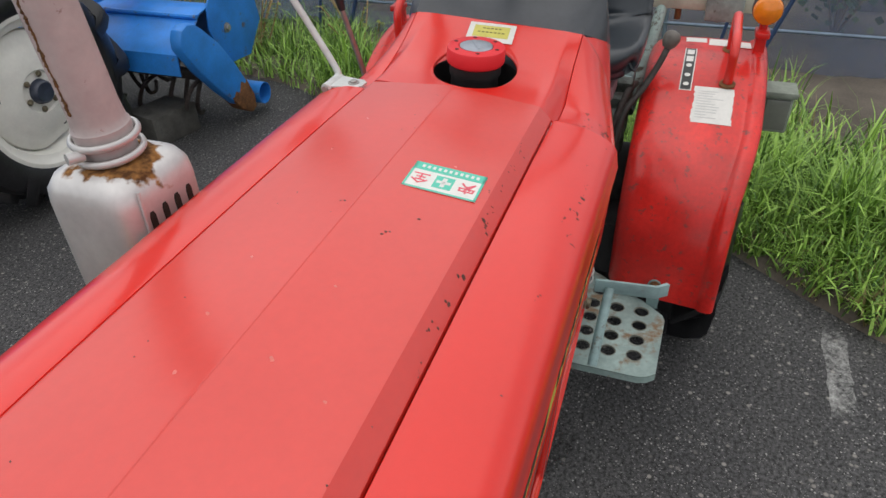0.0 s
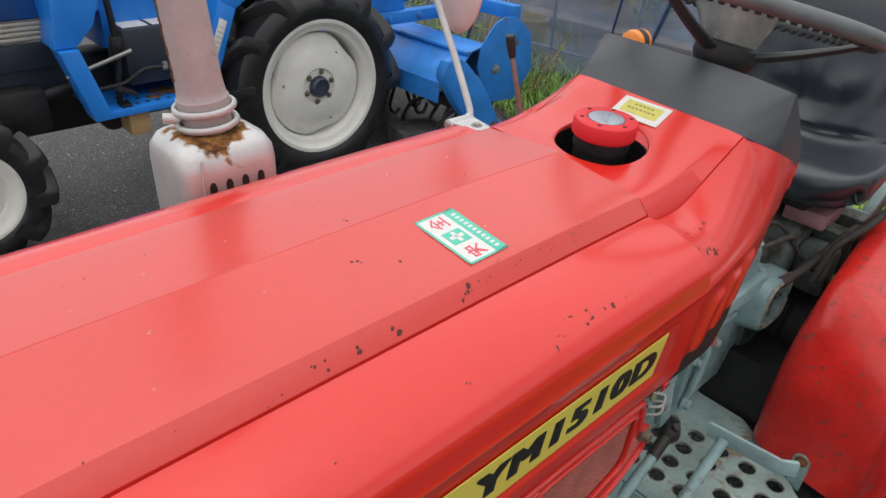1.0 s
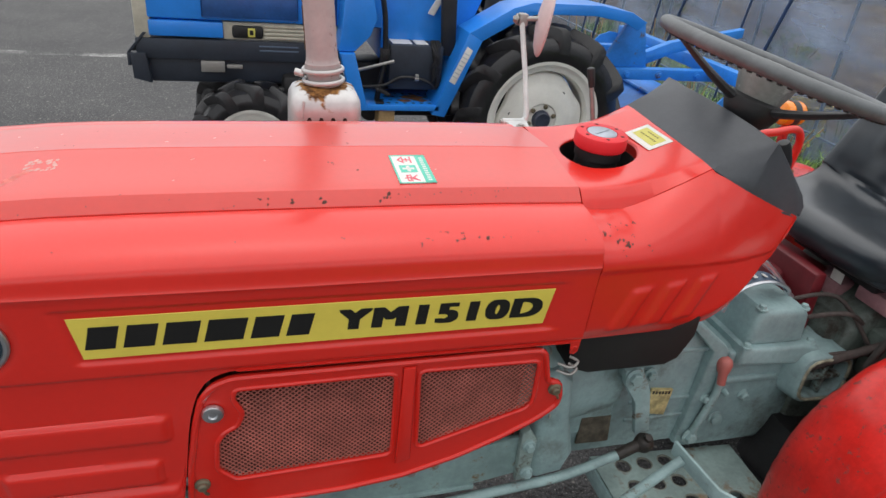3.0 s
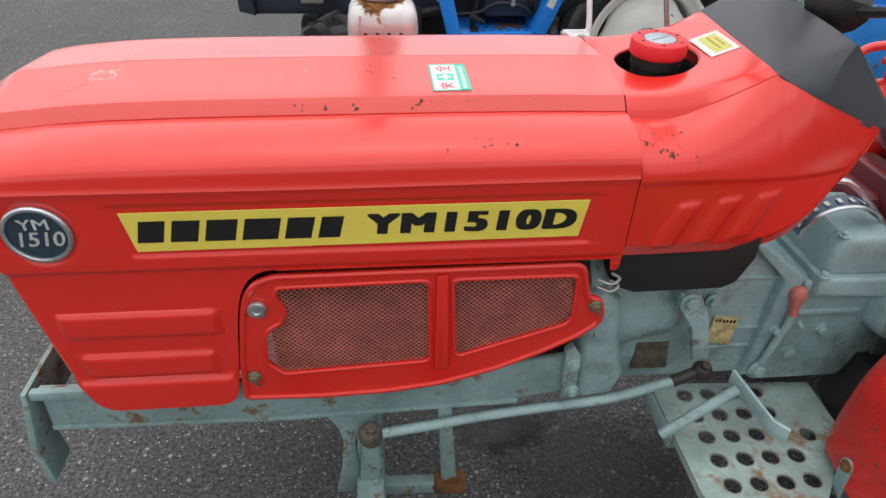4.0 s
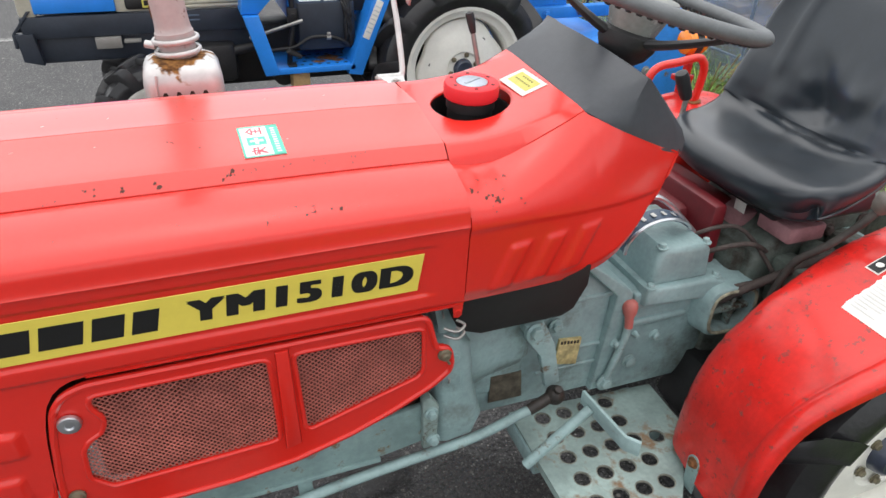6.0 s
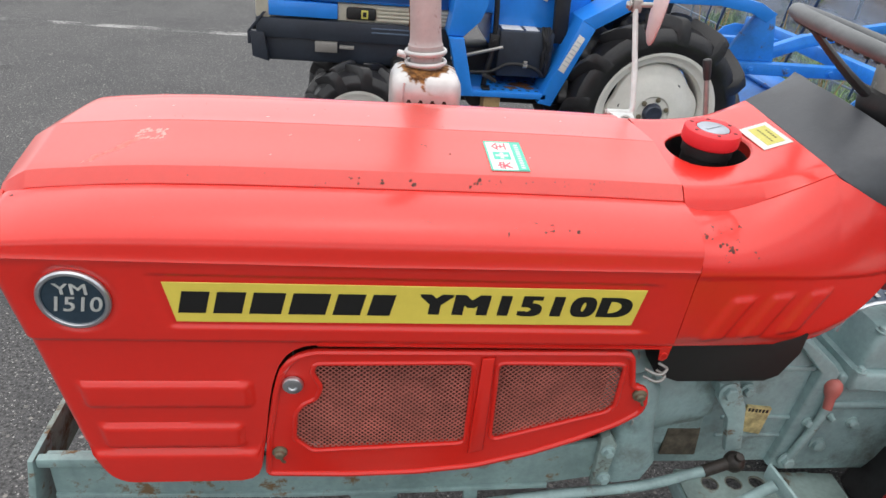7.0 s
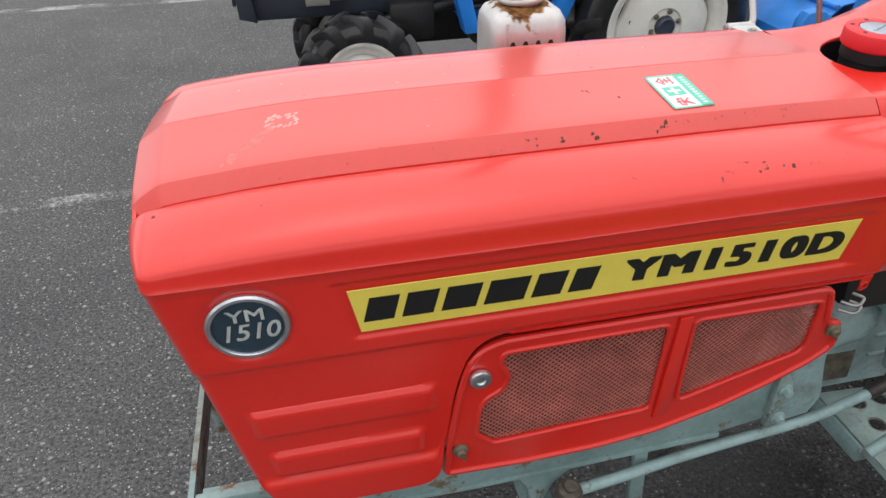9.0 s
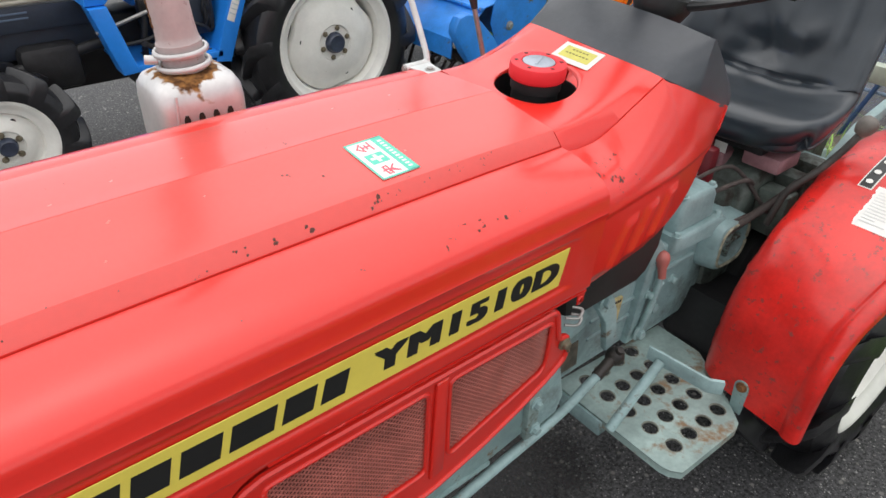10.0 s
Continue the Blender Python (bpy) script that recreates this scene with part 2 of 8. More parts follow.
def asphalt_material(name, paint=False, wear_from=0.485):
    """Dark worn asphalt with pale stone chips; with worn white paint over it where paint is set."""
    m = bpy.data.materials.new(name)
    m.use_nodes = True
    nt = m.node_tree
    b = nt.nodes["Principled BSDF"]
    L = nt.links.new
    tc = nt.nodes.new("ShaderNodeTexCoord")

    def tex(kind, s, **kw):
        n = nt.nodes.new(kind)
        n.inputs["Scale"].default_value = s
        for k, v in kw.items():
            n.inputs[k].default_value = v
        L(tc.outputs["Object"], n.inputs["Vector"])
        return n

    def ramp(src, stops):
        r = nt.nodes.new("ShaderNodeValToRGB")
        while len(r.color_ramp.elements) < len(stops):
            r.color_ramp.elements.new(0.5)
        for e, (p, c) in zip(r.color_ramp.elements, stops):
            e.position, e.color = p, (*c, 1)
        L(src, r.inputs[0])
        return r

    def mixc(f, a, b_):
        x = nt.nodes.new("ShaderNodeMix")
        x.data_type = "RGBA"
        L(f, x.inputs[0])
        L(a, x.inputs[6])
        if isinstance(b_, tuple):
            x.inputs[7].default_value = (*b_, 1)
        else:
            L(b_, x.inputs[7])
        return x.outputs[2]

    big = tex("ShaderNodeTexNoise", 1.3, Detail=6.0, Roughness=0.65)
    grain = tex("ShaderNodeTexNoise", 95.0, Detail=5.0, Roughness=0.7)
    chips = tex("ShaderNodeTexVoronoi", 140.0)
    base = ramp(big.outputs["Fac"], [(0.3, (0.036, 0.036, 0.038)), (0.7, (0.072, 0.071, 0.071))])
    g = ramp(grain.outputs["Fac"], [(0.37, (0.10, 0.10, 0.10)), (0.63, (1.85, 1.85, 1.85))])
    mul = nt.nodes.new("ShaderNodeMix")
    mul.data_type, mul.blend_type = "RGBA", "MULTIPLY"
    mul.inputs[0].default_value = 1.0
    L(base.outputs[0], mul.inputs[6])
    L(g.outputs[0], mul.inputs[7])
    col = mul.outputs[2]
    for tex_, first, full, tint in ((chips, 0.90, 0.98, (0.40, 0.39, 0.37)), (tex("ShaderNodeTexVoronoi", 62.0), 0.93, 1.0, (0.34, 0.32, 0.29)), (tex("ShaderNodeTexVoronoi", 250.0), 0.85, 0.99, (0.36, 0.35, 0.34))):
        cell = nt.nodes.new("ShaderNodeSeparateColor")
        L(tex_.outputs["Color"], cell.inputs[0])
        pale = ramp(cell.outputs[0], [(first, (0, 0, 0)), (full, (1, 1, 1))])
        near = ramp(tex_.outputs["Distance"], [(0.25, (1, 1, 1)), (0.48, (0, 0, 0))])
        both = nt.nodes.new("ShaderNodeMath")
        both.operation = "MULTIPLY"
        L(pale.outputs[0], both.inputs[0])
        L(near.outputs[0], both.inputs[1])
        col = mixc(both.outputs[0], col, tint)
    if paint:
        wear = tex("ShaderNodeTexNoise", 48.0, Detail=8.0, Roughness=0.75)
        wear2 = tex("ShaderNodeTexNoise", 3.0, Detail=3.0)
        add = nt.nodes.new("ShaderNodeMath")
        add.operation = "ADD"
        L(wear.outputs["Fac"], add.inputs[0])
        L(wear2.outputs["Fac"], add.inputs[1])
        mask = ramp(add.outputs[0], [(wear_from, (0, 0, 0)), (wear_from + 0.18, (1, 1, 1))])
        hlf = nt.nodes.new("ShaderNodeMath")
        hlf.operation = "MULTIPLY"
        hlf.inputs[1].default_value = 0.5
        L(add.outputs[0], hlf.inputs[0])
        L(hlf.outputs[0], mask.inputs[0])
        col = mixc(mask.outputs[0], col, (0.52, 0.52, 0.50))
    L(col, b.inputs["Base Color"])
    b.inputs["Roughness"].default_value = 0.72
    bp = nt.nodes.new("ShaderNodeBump")
    bp.inputs["Strength"].default_value, bp.inputs["Distance"].default_value = 0.7, 0.004
    L(grain.outputs["Fac"], bp.inputs["Height"])
    L(bp.outputs[0], b.inputs["Normal"])
    return m


ASPHALT = asphalt_material("asphalt")
LINE = asphalt_material("worn_white_line_paint", True)
FRESH_LINE = asphalt_material("white_line_paint", True, 0.482)


def leaf_material(name, dark, light):
    m = bpy.data.materials.new(name)
    m.use_nodes = True
    nt = m.node_tree
    b = nt.nodes["Principled BSDF"]
    g = nt.nodes.new("ShaderNodeNewGeometry")
    r = nt.nodes.new("ShaderNodeValToRGB")
    r.color_ramp.elements[0].color, r.color_ramp.elements[1].color = (*dark, 1), (*light, 1)
    nt.links.new(g.outputs["Random Per Island"], r.inputs[0])
    nt.links.new(r.outputs[0], b.inputs["Base Color"])
    b.inputs["Roughness"].default_value = 0.5
    b.inputs["Subsurface Weight"].default_value = 0.0
    return m


GRASS = leaf_material("grass_blades", (0.05, 0.13, 0.02), (0.45, 0.70, 0.14))
DRY = leaf_material("dry_grass_blades", (0.20, 0.16, 0.07), (0.36, 0.30, 0.14))
WEED = leaf_material("weed_leaves", (0.05, 0.10, 0.02), (0.22, 0.26, 0.05))

# ---- mesh tools ----


def mesh_of(bm, name, mat, angle=38):
    me = bpy.data.meshes.new(name)
    bmesh.ops.recalc_face_normals(bm, faces=bm.faces)
    bm.to_mesh(me)
    bm.free()
    me.shade_smooth()
    me.set_sharp_from_angle(angle=radians(angle))
    me.materials.append(mat)
    return me


def thing(name, base, label, category, group="", kind=""):
    ob = new(name)
    ob.location = base
    return tagged(ob, label, category, group, kind)


def solid(name, bm, mat, label, category, group="", kind="", angle=38):
    """A top-level thing of one mesh."""
    return tagged(new(name, mesh_of(bm, name, mat, angle)), label, category, group, kind)


# the red tractor's body leans a little on its springs and tyres
LEAN = Matrix.Translation((0, -0.225, 0.93)) @ pose(0, 0, 0, 3.4, 0, 0) @ Matrix.Translation((0, 0.225, -0.93))
LEANING = {"hood_lid", "side_panel", "hood_nose", "grille_panel", "panel_bolt", "engine", "name_plate", "brand_bar", "cap_hole", "finger_grip", "lettering", "round_badge", "ring", "tank_cowl",
           "fuel_filler", "fuel_cap", "fuel_cap_disc", "dash_cover", "steering_wheel", "spoke", "wheel_hub", "hub_cup", "steering_column", "tank_belly", "hood_tab", "safety_label",
           "green_print", "white_print", "red_character", "fuel_label", "yellow_field", "printed_bars"}


def part(name, bm, mat, parent, label="", angle=38):
    """One mesh object under a thing or a part; its mesh is given in world coordinates."""
    root = parent
    while root.parent:
        root = root.parent
    if name in LEANING and root.name == "red_tractor":
        bmesh.ops.transform(bm, matrix=LEAN, verts=bm.verts)
    ob = new(name, mesh_of(bm, name, mat, angle))
    ob.parent = parent
    if parent is root:
        ob.matrix_parent_inverse = Matrix.Translation(-root.location)
    return tagged(ob, label)


def share(name, me, parent, m):
    """One more object on a mesh that is already there."""
    ob = new(name, me)
    root = parent
    while root.parent:
        root = root.parent
    ob.parent = parent
    if parent is root:
        ob.matrix_parent_inverse = Matrix.Translation(-root.location)
    ob.matrix_basis = m
    return ob


def join(bm, tmp, m=None):
    """Adds the bmesh tmp to bm."""
    me = bpy.data.meshes.new("tmp")
    if m is not None:
        bmesh.ops.transform(tmp, matrix=m, verts=tmp.verts)
    tmp.to_mesh(me)
    tmp.free()
    bm.from_mesh(me)
    bpy.data.meshes.remove(me)
    return bm


def box(bm, lo, hi, bevel=0.0, m=None, seg=2):
    t = bmesh.new()
    bmesh.ops.create_cube(t, size=1.0)
    s = [hi[i] - lo[i] for i in range(3)]
    for v in t.verts:
        v.co = Vector([lo[i] + (v.co[i] + 0.5) * s[i] for i in range(3)])
    if bevel:
        bmesh.ops.bevel(t, geom=list(t.edges), offset=bevel, segments=seg, affect="EDGES", profile=0.5)
    return join(bm, t, m)


def prism(bm, pts, axis, a, b, bevel=0.0, m=None, seg=2):
    """A polygon given in the two other axes, drawn out from a to b along axis; its rims bevelled."""
    t = bmesh.new()
    k = "xyz".index(axis)

    def at(p, v):
        c = list(p)
        c.insert(k, v)
        return Vector(c)
    va = [t.verts.new(at(p, a)) for p in pts]
    vb = [t.verts.new(at(p, b)) for p in pts]
    t.faces.new(va)
    t.faces.new(vb)
    n = len(pts)
    for i in range(n):
        t.faces.new((va[i], va[(i + 1) % n], vb[(i + 1) % n], vb[i]))
    bmesh.ops.recalc_face_normals(t, faces=t.faces)
    if bevel:
        rim = [e for e in t.edges if abs(e.verts[0].co[k] - e.verts[1].co[k]) < 1e-6]
        bmesh.ops.bevel(t, geom=rim, offset=bevel, segments=seg, affect="EDGES", profile=0.5)
    return join(bm, t, m)


def lathe(bm, profile, p0, axis, n=32, m=None, close=False):
    """A profile of (radius, height) turned round the axis through p0."""
    t = bmesh.new()
    ax = Vector(axis).normalized()
    q = ax.to_track_quat("Z", "Y").to_matrix()
    rings = []
    for r, h in profile:
        if r < 1e-6:
            rings.append([t.verts.new(Vector(p0) + ax * h)])
        else:
            rings.append([t.verts.new(Vector(p0) + q @ Vector((r * math.cos(2 * math.pi * i / n), r * math.sin(2 * math.pi * i / n), h))) for i in range(n)])
    pairs = list(zip(rings, rings[1:]))
    if close:
        pairs.append((rings[-1], rings[0]))
    for a, b in pairs:
        for i in range(n):
            j = (i + 1) % n
            if len(a) == 1 and len(b) == 1:
                continue
            if len(a) == 1:
                t.faces.new((a[0], b[i], b[j]))
            elif len(b) == 1:
                t.faces.new((a[i], b[0], a[j]))
            else:
                t.faces.new((a[i], b[i], b[j], a[j]))
    return join(bm, t, m)


def rod(bm, p0, p1, r, r1=None, n=14):
    d = Vector(p1) - Vector(p0)
    r1 = r if r1 is None else r1
    return lathe(bm, [(0, 0), (r, 0), (r1, d.length), (0, d.length)], p0, d, n)


def bolt(bm, p, axis, r=0.009, h=0.007):
    """A hexagon head on a washer."""
    lathe(bm, [(0, 0), (r * 1.5, 0), (r * 1.5, h * 0.3), (r * 1.4, h * 0.35), (0, h * 0.35)], p, axis, 16)
    lathe(bm, [(r, h * 0.3), (r, h * 0.95), (r * 0.85, h * 1.1), (0, h * 1.1)], p, axis, 6)


def smooth_path(pts, k=6):
    pts = [Vector(p) for p in pts]
    out = []
    for i in range(len(pts) - 1):
        a, b = pts[max(i - 1, 0)], pts[i]
        c, d = pts[i + 1], pts[min(i + 2, len(pts) - 1)]
        for j in range(k):
            u = j / k
            out.append(0.5 * ((2 * b) + (c - a) * u + (2 * a - 5 * b + 4 * c - d) * u * u + (3 * b - a - 3 * c + d) * u ** 3))
    out.append(pts[-1])
    return out


def tube(bm, pts, r, n=12, k=6, close=False, radii=None):
    """A round bar along a smooth path."""
    t = bmesh.new()
    path = smooth_path(pts, k) if k > 1 else [Vector(p) for p in pts]
    up = Vector((0.13, 0.27, 0.95))
    rings = []
    for i, p in enumerate(path):
        d = (path[min(i + 1, len(path) - 1)] - path[max(i - 1, 0)]).normalized()
        s = d.cross(up)
        s = s.normalized() if s.length > 1e-4 else d.orthogonal().normalized()
        u = s.cross(d)
        rad = r if radii is None else radii[0] + (radii[1] - radii[0]) * i / (len(path) - 1)
        rings.append([t.verts.new(p + (s * math.cos(2 * math.pi * j / n) + u * math.sin(2 * math.pi * j / n)) * rad) for j in range(n)])
    for a, b in zip(rings, rings[1:]):
        for i in range(n):
            t.faces.new((a[i], b[i], b[(i + 1) % n], a[(i + 1) % n]))
    t.faces.new(rings[0])
    t.faces.new(rings[-1])
    return join(bm, t)


def loft(bm, rows, thick=0.0, flip=False):
    """A sheet through rows of points; thick folds it into a shell of that thickness."""
    t = bmesh.new()
    grid = [[t.verts.new(Vector(p)) for p in row] for row in rows]
    for a, b in zip(grid, grid[1:]):
        for i in range(len(a) - 1):
            t.faces.new((a[i], a[i + 1], b[i + 1], b[i]))
    if thick:
        shell(t, thick)
    return join(bm, t)


def shell(t, thick):
    """Gives an open sheet its thickness, inwards along its vertex normals."""
    bmesh.ops.recalc_face_normals(t, faces=t.faces)
    t.normal_update()
    mid = Vector((0, 0, 0))
    for v in t.verts:
        mid += v.co
    mid /= len(t.verts)
    sign = 1 if sum(v.normal.dot(v.co - mid) for v in t.verts) > 0 else -1
    outer = list(t.faces)
    rim = [e for e in t.edges if len(e.link_faces) == 1]
    low = {v: t.verts.new(v.co - v.normal * thick * sign) for v in list(t.verts)}
    for f in outer:
        t.faces.new([low[v] for v in reversed(f.verts)])
    for e in rim:
        p, q = e.verts
        t.faces.new((p, q, low[q], low[p]))


def lerp_table(tab, x):
    if x <= tab[0][0]:
        return tab[0][1]
    for (xa, va), (xb, vb) in zip(tab, tab[1:]):
        if x <= xb:
            return va + (vb - va) * (x - xa) / (xb - xa)
    return tab[-1][1]


def step_up(v, a, b_):
    """0 below a, 1 above b_, smooth between."""
    u = min(1.0, max(0.0, (v - a) / (b_ - a)))
    return u * u * (3 - 2 * u)


def text_mesh(bm, words, size, m, depth=0.0006, shear=0.0, squeeze=1.0, space=1.0):
    """Lettering in the built-in font, as a thin raised mesh."""
    cu = bpy.data.curves.new("lettering", "FONT")
    cu.body, cu.size, cu.extrude, cu.shear, cu.space_character = words, size, depth, shear, space
    cu.align_x, cu.align_y = "CENTER", "CENTER"
    ob = bpy.data.objects.new("lettering", cu)
    scene.collection.objects.link(ob)
    me = bpy.data.meshes.new_from_object(ob.evaluated_get(bpy.context.evaluated_depsgraph_get()))
    t = bmesh.new()
    t.from_mesh(me)
    bpy.data.objects.remove(ob)
    bpy.data.curves.remove(cu)
    bpy.data.meshes.remove(me)
    return join(bm, t, m @ Matrix.Diagonal((squeeze, 1, 1, 1)))

# ---- the setting: asphalt yard, painted lines, verge ----


def grid_sheet(xs, ys, zf):
    bm = bmesh.new()
    vs = [[bm.verts.new((x, y, zf(x, y))) for y in ys] for x in xs]
    for i in range(len(xs) - 1):
        for j in range(len(ys) - 1):
            bm.faces.new((vs[i][j], vs[i + 1][j], vs[i + 1][j + 1], vs[i][j + 1]))
    return bm


far = [-600, -200, -60, -20, -8, -4, -2, -1, 0, 1, 2, 3, 4, 6, 8, 12, 20, 60, 200, 600]
ground = solid("ground", grid_sheet(far, far, lambda x, y: 0.0), ASPHALT, "dark worn asphalt yard with pale stone chips", "ground", kind="structure")


def painted_line(name, x0, x1, y0, y1, n, label, mat=LINE):
    """A worn road line, its edges uneven."""
    bm = bmesh.new()
    rows = []
    for i in range(n + 1):
        x = x0 + (x1 - x0) * i / n
        rows.append([(x, y0 + random.uniform(-0.006, 0.006), 0.0012), (x, (y0 + y1) / 2, 0.0014), (x, y1 + random.uniform(-0.006, 0.006), 0.0012)])
    loft(bm, rows)
    return solid(name, bm, mat, label, "road marking", "parking lines", "structure")


painted_line("parking_line", -6.0, 1.2, 1.84, 1.93, 120, "worn white parking line on the asphalt")
painted_line("parking_line", -8.0, 2.2, 5.15, 5.27, 120, "worn white parking line behind the blue tractor")
painted_line("parking_line", 0.0, 2.06, -0.922, -0.852, 90, "broken white parking line ending at the grass", FRESH_LINE)


def painted_mark():
    """Faded white strokes of a bay number, kept as plain bars."""
    bm = bmesh.new()
    for cx, cy in ((-1.99, 3.40), (-2.04, 3.81)):
        for x, y, w, h, a in ((0.0, -0.075, 0.26, 0.04, 3), (0.02, 0.0, 0.20, 0.04, -4), (0.0, 0.075, 0.24, 0.04, 2), (-0.12, -0.04, 0.04, 0.07, 4), (0.12, 0.04, 0.04, 0.07, -3)):
            box(bm, (-w / 2, -h / 2, 0.0), (w / 2, h / 2, 0.0014), m=pose(cx + x, cy + y, 0, 0, 0, a))
    return solid("bay_mark", bm, LINE, "faded white painted bars on the asphalt", "road marking", kind="structure")


painted_mark()



def oil_shade_material(wide, deep, strength):
    """Dark asphalt for old oil and for painted shade: uneven, fading out at its ragged edge."""
    m = asphalt_material("oil_and_shade_asphalt")
    size = (1 / wide, 1 / deep, 1)
    nt = m.node_tree
    b = nt.nodes["Principled BSDF"]
    L = nt.links.new
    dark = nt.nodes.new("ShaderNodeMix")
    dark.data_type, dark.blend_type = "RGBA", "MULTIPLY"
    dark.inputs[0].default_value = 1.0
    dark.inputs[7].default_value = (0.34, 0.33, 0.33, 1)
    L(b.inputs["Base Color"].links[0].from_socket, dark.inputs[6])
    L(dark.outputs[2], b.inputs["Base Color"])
    b.inputs["Roughness"].default_value = 0.5
    tc = nt.nodes.new("ShaderNodeTexCoord")
    ball = nt.nodes.new("ShaderNodeVectorMath")
    ball.operation = "LENGTH"
    unit = nt.nodes.new("ShaderNodeVectorMath")
    unit.operation = "MULTIPLY"
    unit.inputs[1].default_value = size
    L(tc.outputs["Object"], unit.inputs[0])
    L(unit.outputs[0], ball.inputs[0])
    n = nt.nodes.new("ShaderNodeTexNoise")
    n.inputs["Scale"].default_value, n.inputs["Detail"].default_value = 3.2, 6.0
    L(unit.outputs[0], n.inputs["Vector"])
    add = nt.nodes.new("ShaderNodeMath")
    add.operation = "SUBTRACT"
    L(n.outputs["Fac"], add.inputs[0])
    L(ball.outputs["Value"], add.inputs[1])
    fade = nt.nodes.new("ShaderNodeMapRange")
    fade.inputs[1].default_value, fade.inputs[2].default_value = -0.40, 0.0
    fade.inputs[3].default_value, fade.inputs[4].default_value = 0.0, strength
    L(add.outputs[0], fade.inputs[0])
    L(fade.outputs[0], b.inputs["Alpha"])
    return m


# the first is an oil spot; the wider two paint shade under the tractors
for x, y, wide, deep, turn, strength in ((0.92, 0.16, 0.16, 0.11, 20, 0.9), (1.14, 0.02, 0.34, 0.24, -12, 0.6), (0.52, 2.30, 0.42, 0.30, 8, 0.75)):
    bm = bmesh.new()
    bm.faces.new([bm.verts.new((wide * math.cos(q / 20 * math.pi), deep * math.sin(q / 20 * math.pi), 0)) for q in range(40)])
    stain = solid("oil_shade_patch", bm, oil_shade_material(wide, deep, strength), "dark patch in the asphalt, dried oil with painted shade", "oil stain", "oil stains", "structure")
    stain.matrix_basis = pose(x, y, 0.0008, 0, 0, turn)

# the verge: soil behind a slanting edge, grass on it
EDGE = [(-6.0, -0.6), (-2.2, 1.15), (-1.6, 1.55), (-0.98, 1.92), (-0.7, 2.16), (-0.3, 2.45), (0.3, 2.72), (1.2, 3.02), (1.95, 3.28), (3.2, 3.55), (6.0, 4.2), (12.0, 5.0)]


def edge_x(y):
    return lerp_table(EDGE, y)


def build_verge():
    bm = bmesh.new()
    rows = []
    for j in range(91):
        y = -6 + 18 * j / 90
        e = edge_x(y) + 0.04 * noise.noise((y * 3, 0, 0))
        rows.append([(e + d, y, min(0.05, d * 0.4) + 0.012 + 0.02 * noise.noise((d * 4, y * 4, 1))) for d in (0, 0.06, 0.14, 0.3, 0.6, 1.0, 1.6, 2.4, 4, 8, 16, 30)])
        rows[-1][0] = (e, y, -0.01)
    loft(bm, rows)
    return solid("verge", bm, SOIL, "dark soil verge beside the asphalt", "ground", kind="structure")


build_verge()


def blade(verts, faces, x, y, z, h, w, lean, turn, droop, n=4):
    """One grass blade: it rises, bows over and lets its tip droop."""
    c, s = math.cos(turn), math.sin(turn)
    base = len(verts)
    side, up, tilt = 0.0, z, lean * 0.35
    for i in range(n + 1):
        u = i / n
        ww = w * min(1.0, 0.55 + 1.2 * u) * (1 - u ** 2.2) + 0.0004
        px, py = x + c * side, y + s * side
        verts.append((px - s * ww, py + c * ww, max(0.012, up)))
        verts.append((px + s * ww, py - c * ww, max(0.012, up)))
        side += h / n * math.sin(tilt)
        up += h / n * math.cos(tilt)
        tilt += (lean + droop * u) / n * 1.6
        if i:
            k = base + 2 * i
            faces.append((k - 2, k - 1, k + 1, k))


def blades(name, mat, count, place, height, label, seed):
    """Tufts of a few blades each, thinner and lower towards the asphalt."""
    rnd = random.Random(seed)
    verts, faces = [], []
    for _ in range(count):
        x, y = place(rnd)
        tall = (0.50 + 0.75 * abs(noise.noise((x * 2.3, y * 2.3, seed)))) * (0.50 + 0.50 * step_up(x - edge_x(y), -0.04, 0.30))
        heading = rnd.uniform(0, 2 * math.pi)
        for _ in range(rnd.randint(3, 6)):
            h = rnd.uniform(*height) * tall
            blade(verts, faces, x + rnd.gauss(0, 0.016), y + rnd.gauss(0, 0.016), 0.0, h, rnd.uniform(0.0022, 0.0070), rnd.uniform(0.05, 0.9), heading + rnd.gauss(0, 1.3), rnd.uniform(0.0, 2.6))
    me = bpy.data.meshes.new(name)
    me.from_pydata(verts, [], faces)
    me.materials.append(mat)
    me.shade_smooth()
    return tagged(new(name, me), label, "grass", kind="stuff")


def near_place(r):
    y = r.uniform(-3.2, 0.2)
    return edge_x(y) + abs(r.gauss(0.0, 0.55)) + 0.03 + 0.1 * max(0, r.gauss(0, 0.3)), y


def far_place(r):
    y = r.uniform(0.2, 7)
    return edge_x(y) + abs(r.gauss(0.0, 0.4)), y


blades("grass", GRASS, 6800, near_place, (0.12, 0.50), "lush green grass growing over the asphalt edge", 3)
blades("dry_grass", DRY, 1500, near_place, (0.08, 0.30), "dry straw-coloured grass among the green", 4)
blades("weeds", GRASS, 3200, far_place, (0.12, 0.50), "green weeds along the foot of the net fence", 5)

# ---- wheels ----


